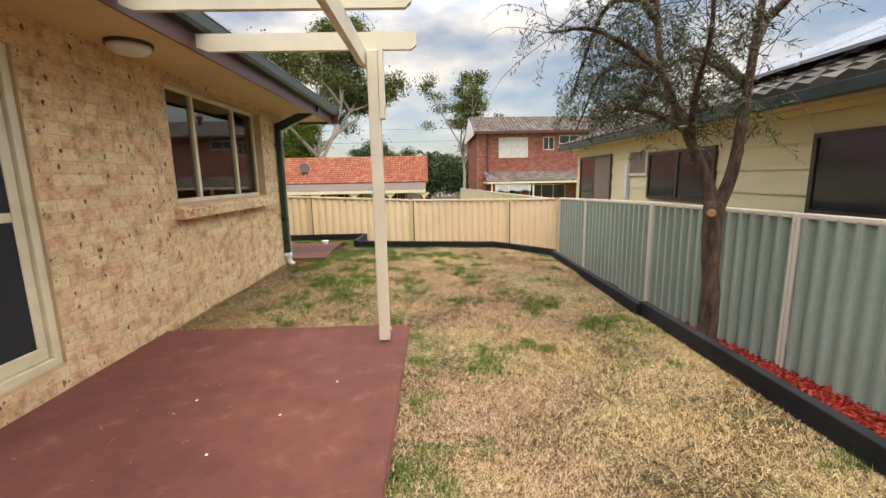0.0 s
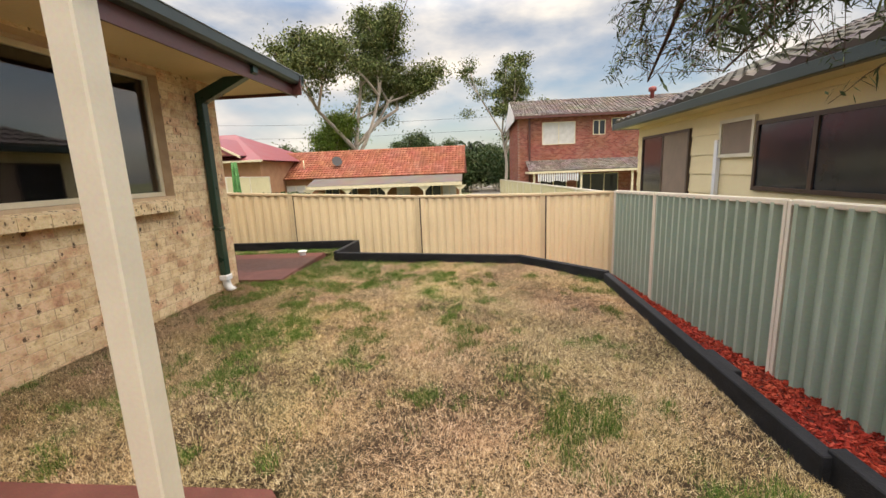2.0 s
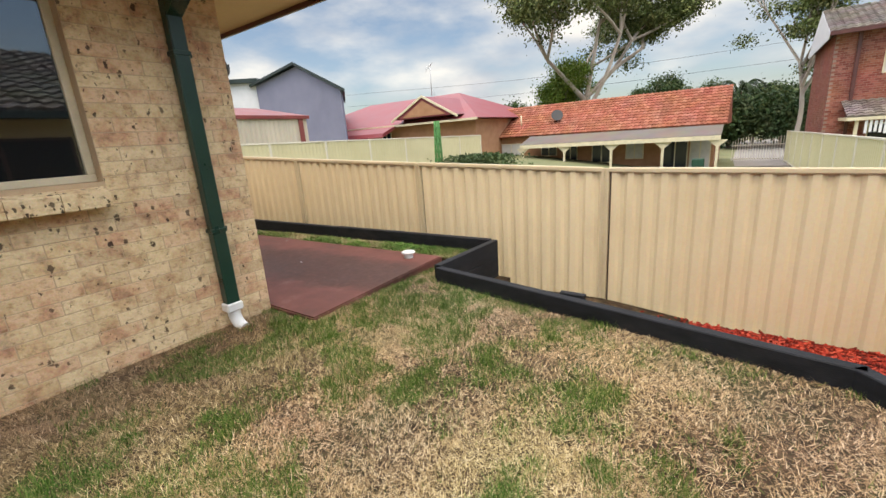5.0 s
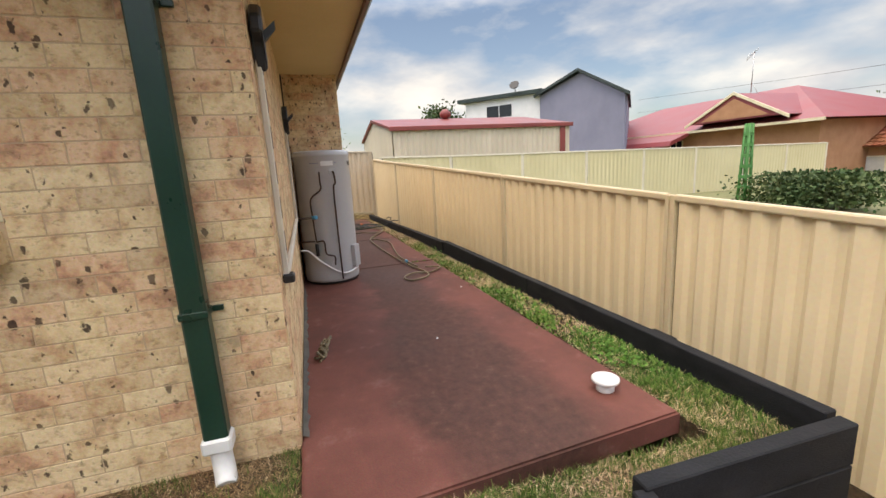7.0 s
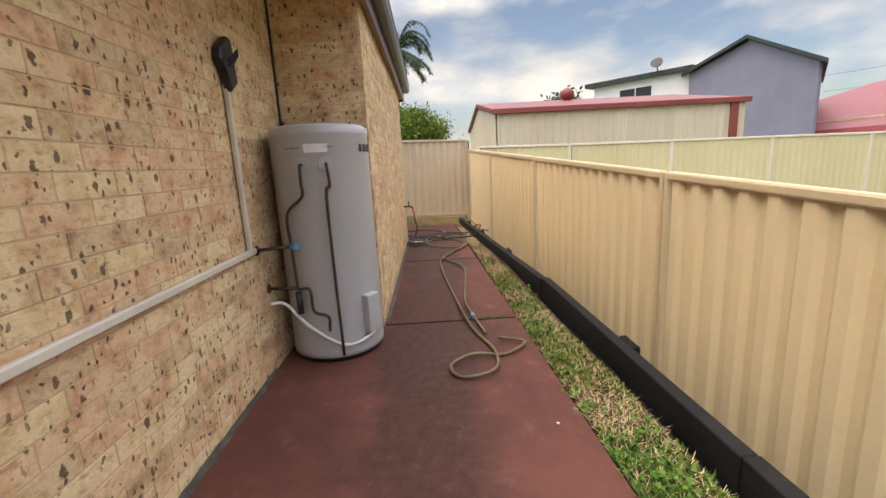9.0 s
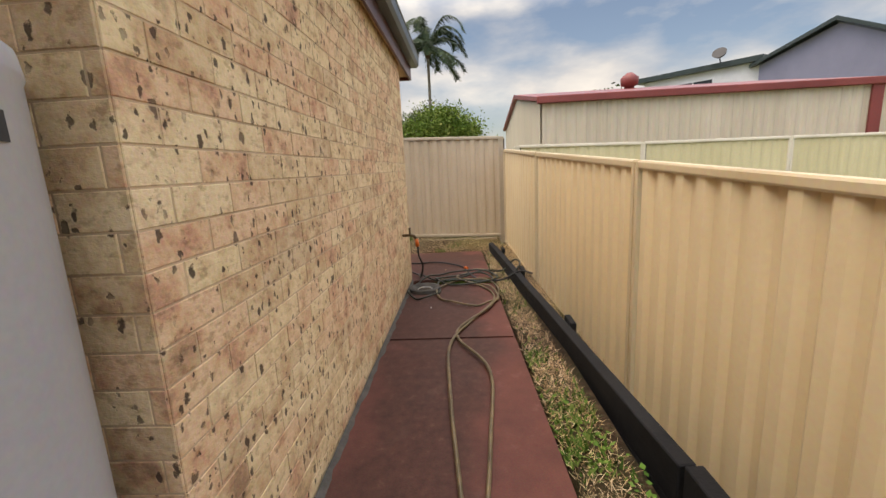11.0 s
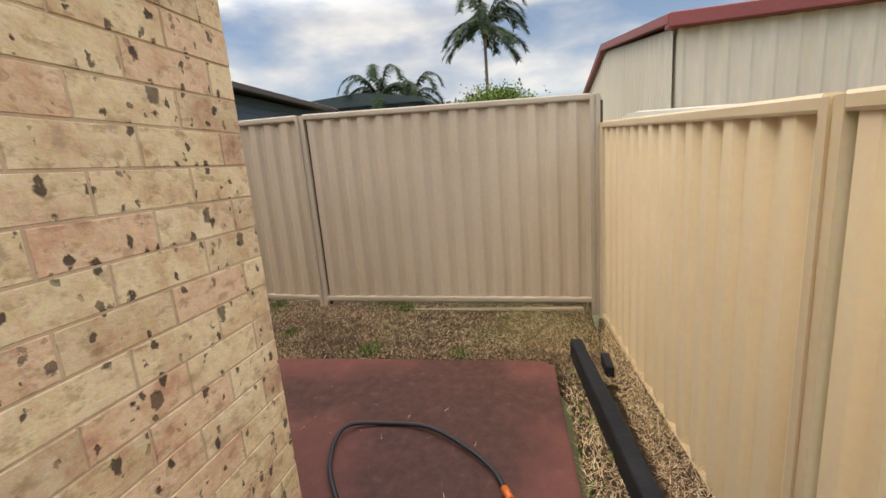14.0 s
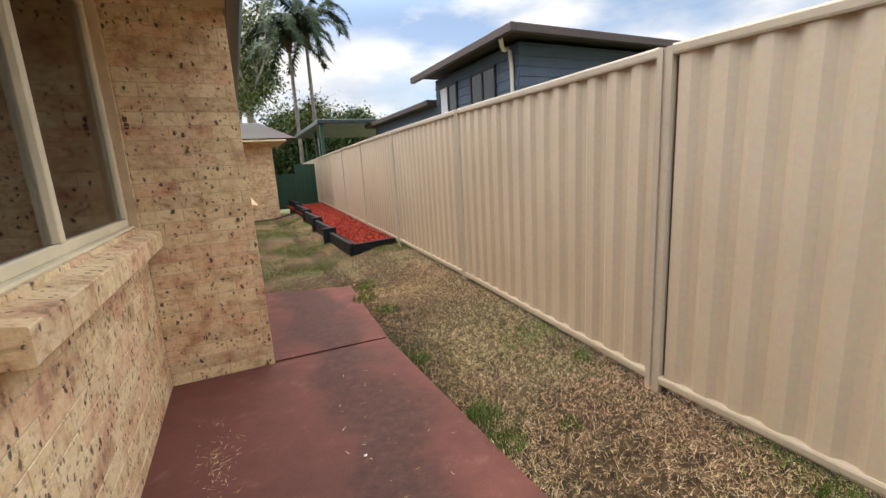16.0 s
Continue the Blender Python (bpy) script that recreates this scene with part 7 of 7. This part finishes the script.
# slate blue house
bh = thing("blue_house", (-20, -2, 0), "two-storey slate blue weatherboard house with brown tiled roof", "house")
BX, BY, BZ = -16.8, 1.45, 3.76
bm = B()
box(bm, (BX - 9, BY - 3.9, -0.4), (BX, BY, BZ))
part("wall", bm, BLUE_BOARD, bh)
boards(bh, (BX, BY), (BX, BY - 3.9), 0.5, BZ, (1, 0), BLUE_BOARD, 0.2)
boards(bh, (BX - 9, BY), (BX, BY), 0.5, BZ, (0, 1), BLUE_BOARD, 0.2)
bm = B()
v = [bm.verts.new(p) for p in ((BX + 0.5, BY + 0.5, BZ + 0.12), (BX + 0.5, BY - 4.3, BZ + 0.12), (BX - 9.5, BY - 4.3, BZ + 0.12), (BX - 9.5, BY + 0.5, BZ + 0.12), (BX - 2.2, BY - 1.9, BZ + 0.95), (BX - 6.8, BY - 1.9, BZ + 0.95))]
for f in ((0, 1, 4), (1, 2, 5, 4), (2, 3, 5), (3, 0, 4, 5), (3, 2, 1, 0)):
    bm.faces.new([v[i] for i in f])
part("roof", bm, DARK_TILE, bh)
bm = B()
box(bm, (BX + 0.5, BY - 4.3, BZ - 0.02), (BX + 0.62, BY + 0.62, BZ + 0.14), 0.01)
box(bm, (BX - 9.5, BY + 0.5, BZ - 0.02), (BX + 0.499, BY + 0.62, BZ + 0.14), 0.01)
part("gutter", bm, BROWN_FRAME, bh, "dark brown gutter")
bm = B()
tube(bm, bend([(BX + 0.5, BY + 0.1, BZ), (BX + 0.3, BY - 0.1, BZ - 0.15), (BX + 0.07, BY - 0.15, BZ - 0.4), (BX + 0.07, BY - 0.15, 0.5)], 4), 0.045, 8)
part("downpipe", bm, CONDUIT, bh)
house_window(bh, (BX, 0.6), (BX, -0.4), 2.3, 3.45, (1, 0), BLACK_PLASTIC, 2)
house_window(bh, (BX, -1.2), (BX, -2.1), 2.3, 3.45, (1, 0), BLACK_PLASTIC, 2, DARK_GLASS, (0.5, 1, WHITE_BOARD))
bm = B()
box(bm, (BX - 8, BY - 10, -0.4), (BX - 0.05, BY - 3.92, 3.1))
part("lower_wing", bm, BLUE_BOARD, bh)
bm = B()
box(bm, (BX - 8, BY - 10.4, 3.1), (BX + 0.3, BY - 3.95, 3.26), 0.02)
part("lower_roof", bm, DARK_TILE, bh)

# far blue house with a low dark roof
fh = thing("far_blue_house", (-33, 1.5, 0), "far blue house with a flat dark roof behind the palms", "house")
bm = B()
box(bm, (-37, -1.4, -0.4), (-31.6, 4.0, 4.75))
part("wall", bm, BLUE_BOARD, fh)
bm = B()
prism(bm, [(-31.2, -1.8, 4.75), (-31.2, 4.5, 4.6), (-31.2, 4.5, 4.8), (-31.2, 1.2, 5.35), (-31.2, -1.8, 5.2)], (-6.2, 0, 0))
part("roof", bm, GUTTER, fh)
house_window(fh, (-31.6, 3.2), (-31.6, 1.6), 3.3, 4.4, (1, 0), WHITE_BOARD, 2)

# carport, garage roof and gate at the far end
cp = thing("carport", (-16, -14, 0), "flat dark carport roof on green posts", "carport")
bm = B()
box(bm, (-19.0, -15, 3.24), (-14.4, -8.0, 3.4), 0.02)
part("roof", bm, GUTTER, cp)
for x, y in ((-14.55, -8.2), (-14.9, -11.5), (-14.98, -14.8)):
    bm = B()
    box(bm, (x - 0.06, y - 0.06, -0.3), (x + 0.06, y + 0.06, 3.24))
    part("post", bm, DARK_GREEN, cp)
gg = thing("side_gate", (-13.6, -9.2, 0), "dark green sheet steel side gate", "gate")
for x0, x1, z in ((-12.5, -13.5, 1.42), (-13.505, -14.3, 1.78)):
    bm = B()
    for k in range(7):
        a = x0 + (x1 - x0) * k / 7
        box(bm, (a, -9.2, 0.03), (a + (x1 - x0) / 7 * 0.992, -9.17 + 0.02 * (k % 2), z))
    part("panel", bm, DARK_GREEN, gg)
bm = B()
v = [bm.verts.new(p) for p in ((-11.2, -5.45, 2.53), (-13.2, -5.45, 2.53), (-13.2, -10, 2.53), (-11.2, -10, 2.53), (-11.2, -7.8, 3.25), (-12.3, -7.8, 3.25))]
for f in ((0, 1, 5, 4), (1, 2, 5), (2, 3, 4, 5), (3, 0, 4), (3, 2, 1, 0)):
    bm.faces.new([v[i] for i in f])
single("garage_roof", bm, DARK_TILE, "low hipped brown tiled garage roof", "roof", "", "structure")

# trellis post and hedge behind the tan fence
tw = thing("garden_obelisk", (-11, 21.5, -0.6), "tall narrow bright green timber obelisk", "garden ornament")
for dx, dy in ((-1, -1), (1, -1), (-1, 1), (1, 1)):
    bm = B()
    tube(bm, [(-11 + dx * 0.12, 21.5 + dy * 0.12, -0.6), (-11 + dx * 0.06, 21.5 + dy * 0.06, 2.05)], 0.045, 4)
    part("upright", bm, LIME_PAINT, tw)
for k in range(7):
    bm = B()
    s = 0.15 - k * 0.008
    box(bm, (-11 - s, 21.5 - s, -0.3 + k * 0.33), (-11 + s, 21.5 + s, -0.2 + k * 0.33))
    part("rung", bm, LIME_PAINT, tw)
rng = random.Random(91)
cs = [(-9.4 + rng.gauss(0, 0.7), 22.2 + rng.gauss(0, 0.7), -0.4 + rng.random() * 0.9) for _ in range(9000)]
v, f = leaf_quads(cs, (0.06, 0.14), 0.4, rng)
soup("hedge", v, f, LEAF_FAR, None, "clipped dark green hedge behind the fence", "hedge", "stuff")

# power lines
pl = thing("power_line", (-30, 75, 0), "thin power lines strung above the roofs", "power line")
for z in (7.6, 9.6):
    bm = B()
    tube(bm, bend([(-60, 62, z + 0.5), (-25, 68, z - 0.6), (12, 74, z)], 8), 0.018, 5)
    part("wire", bm, BLACK_PLASTIC, pl)

lay_bricks()
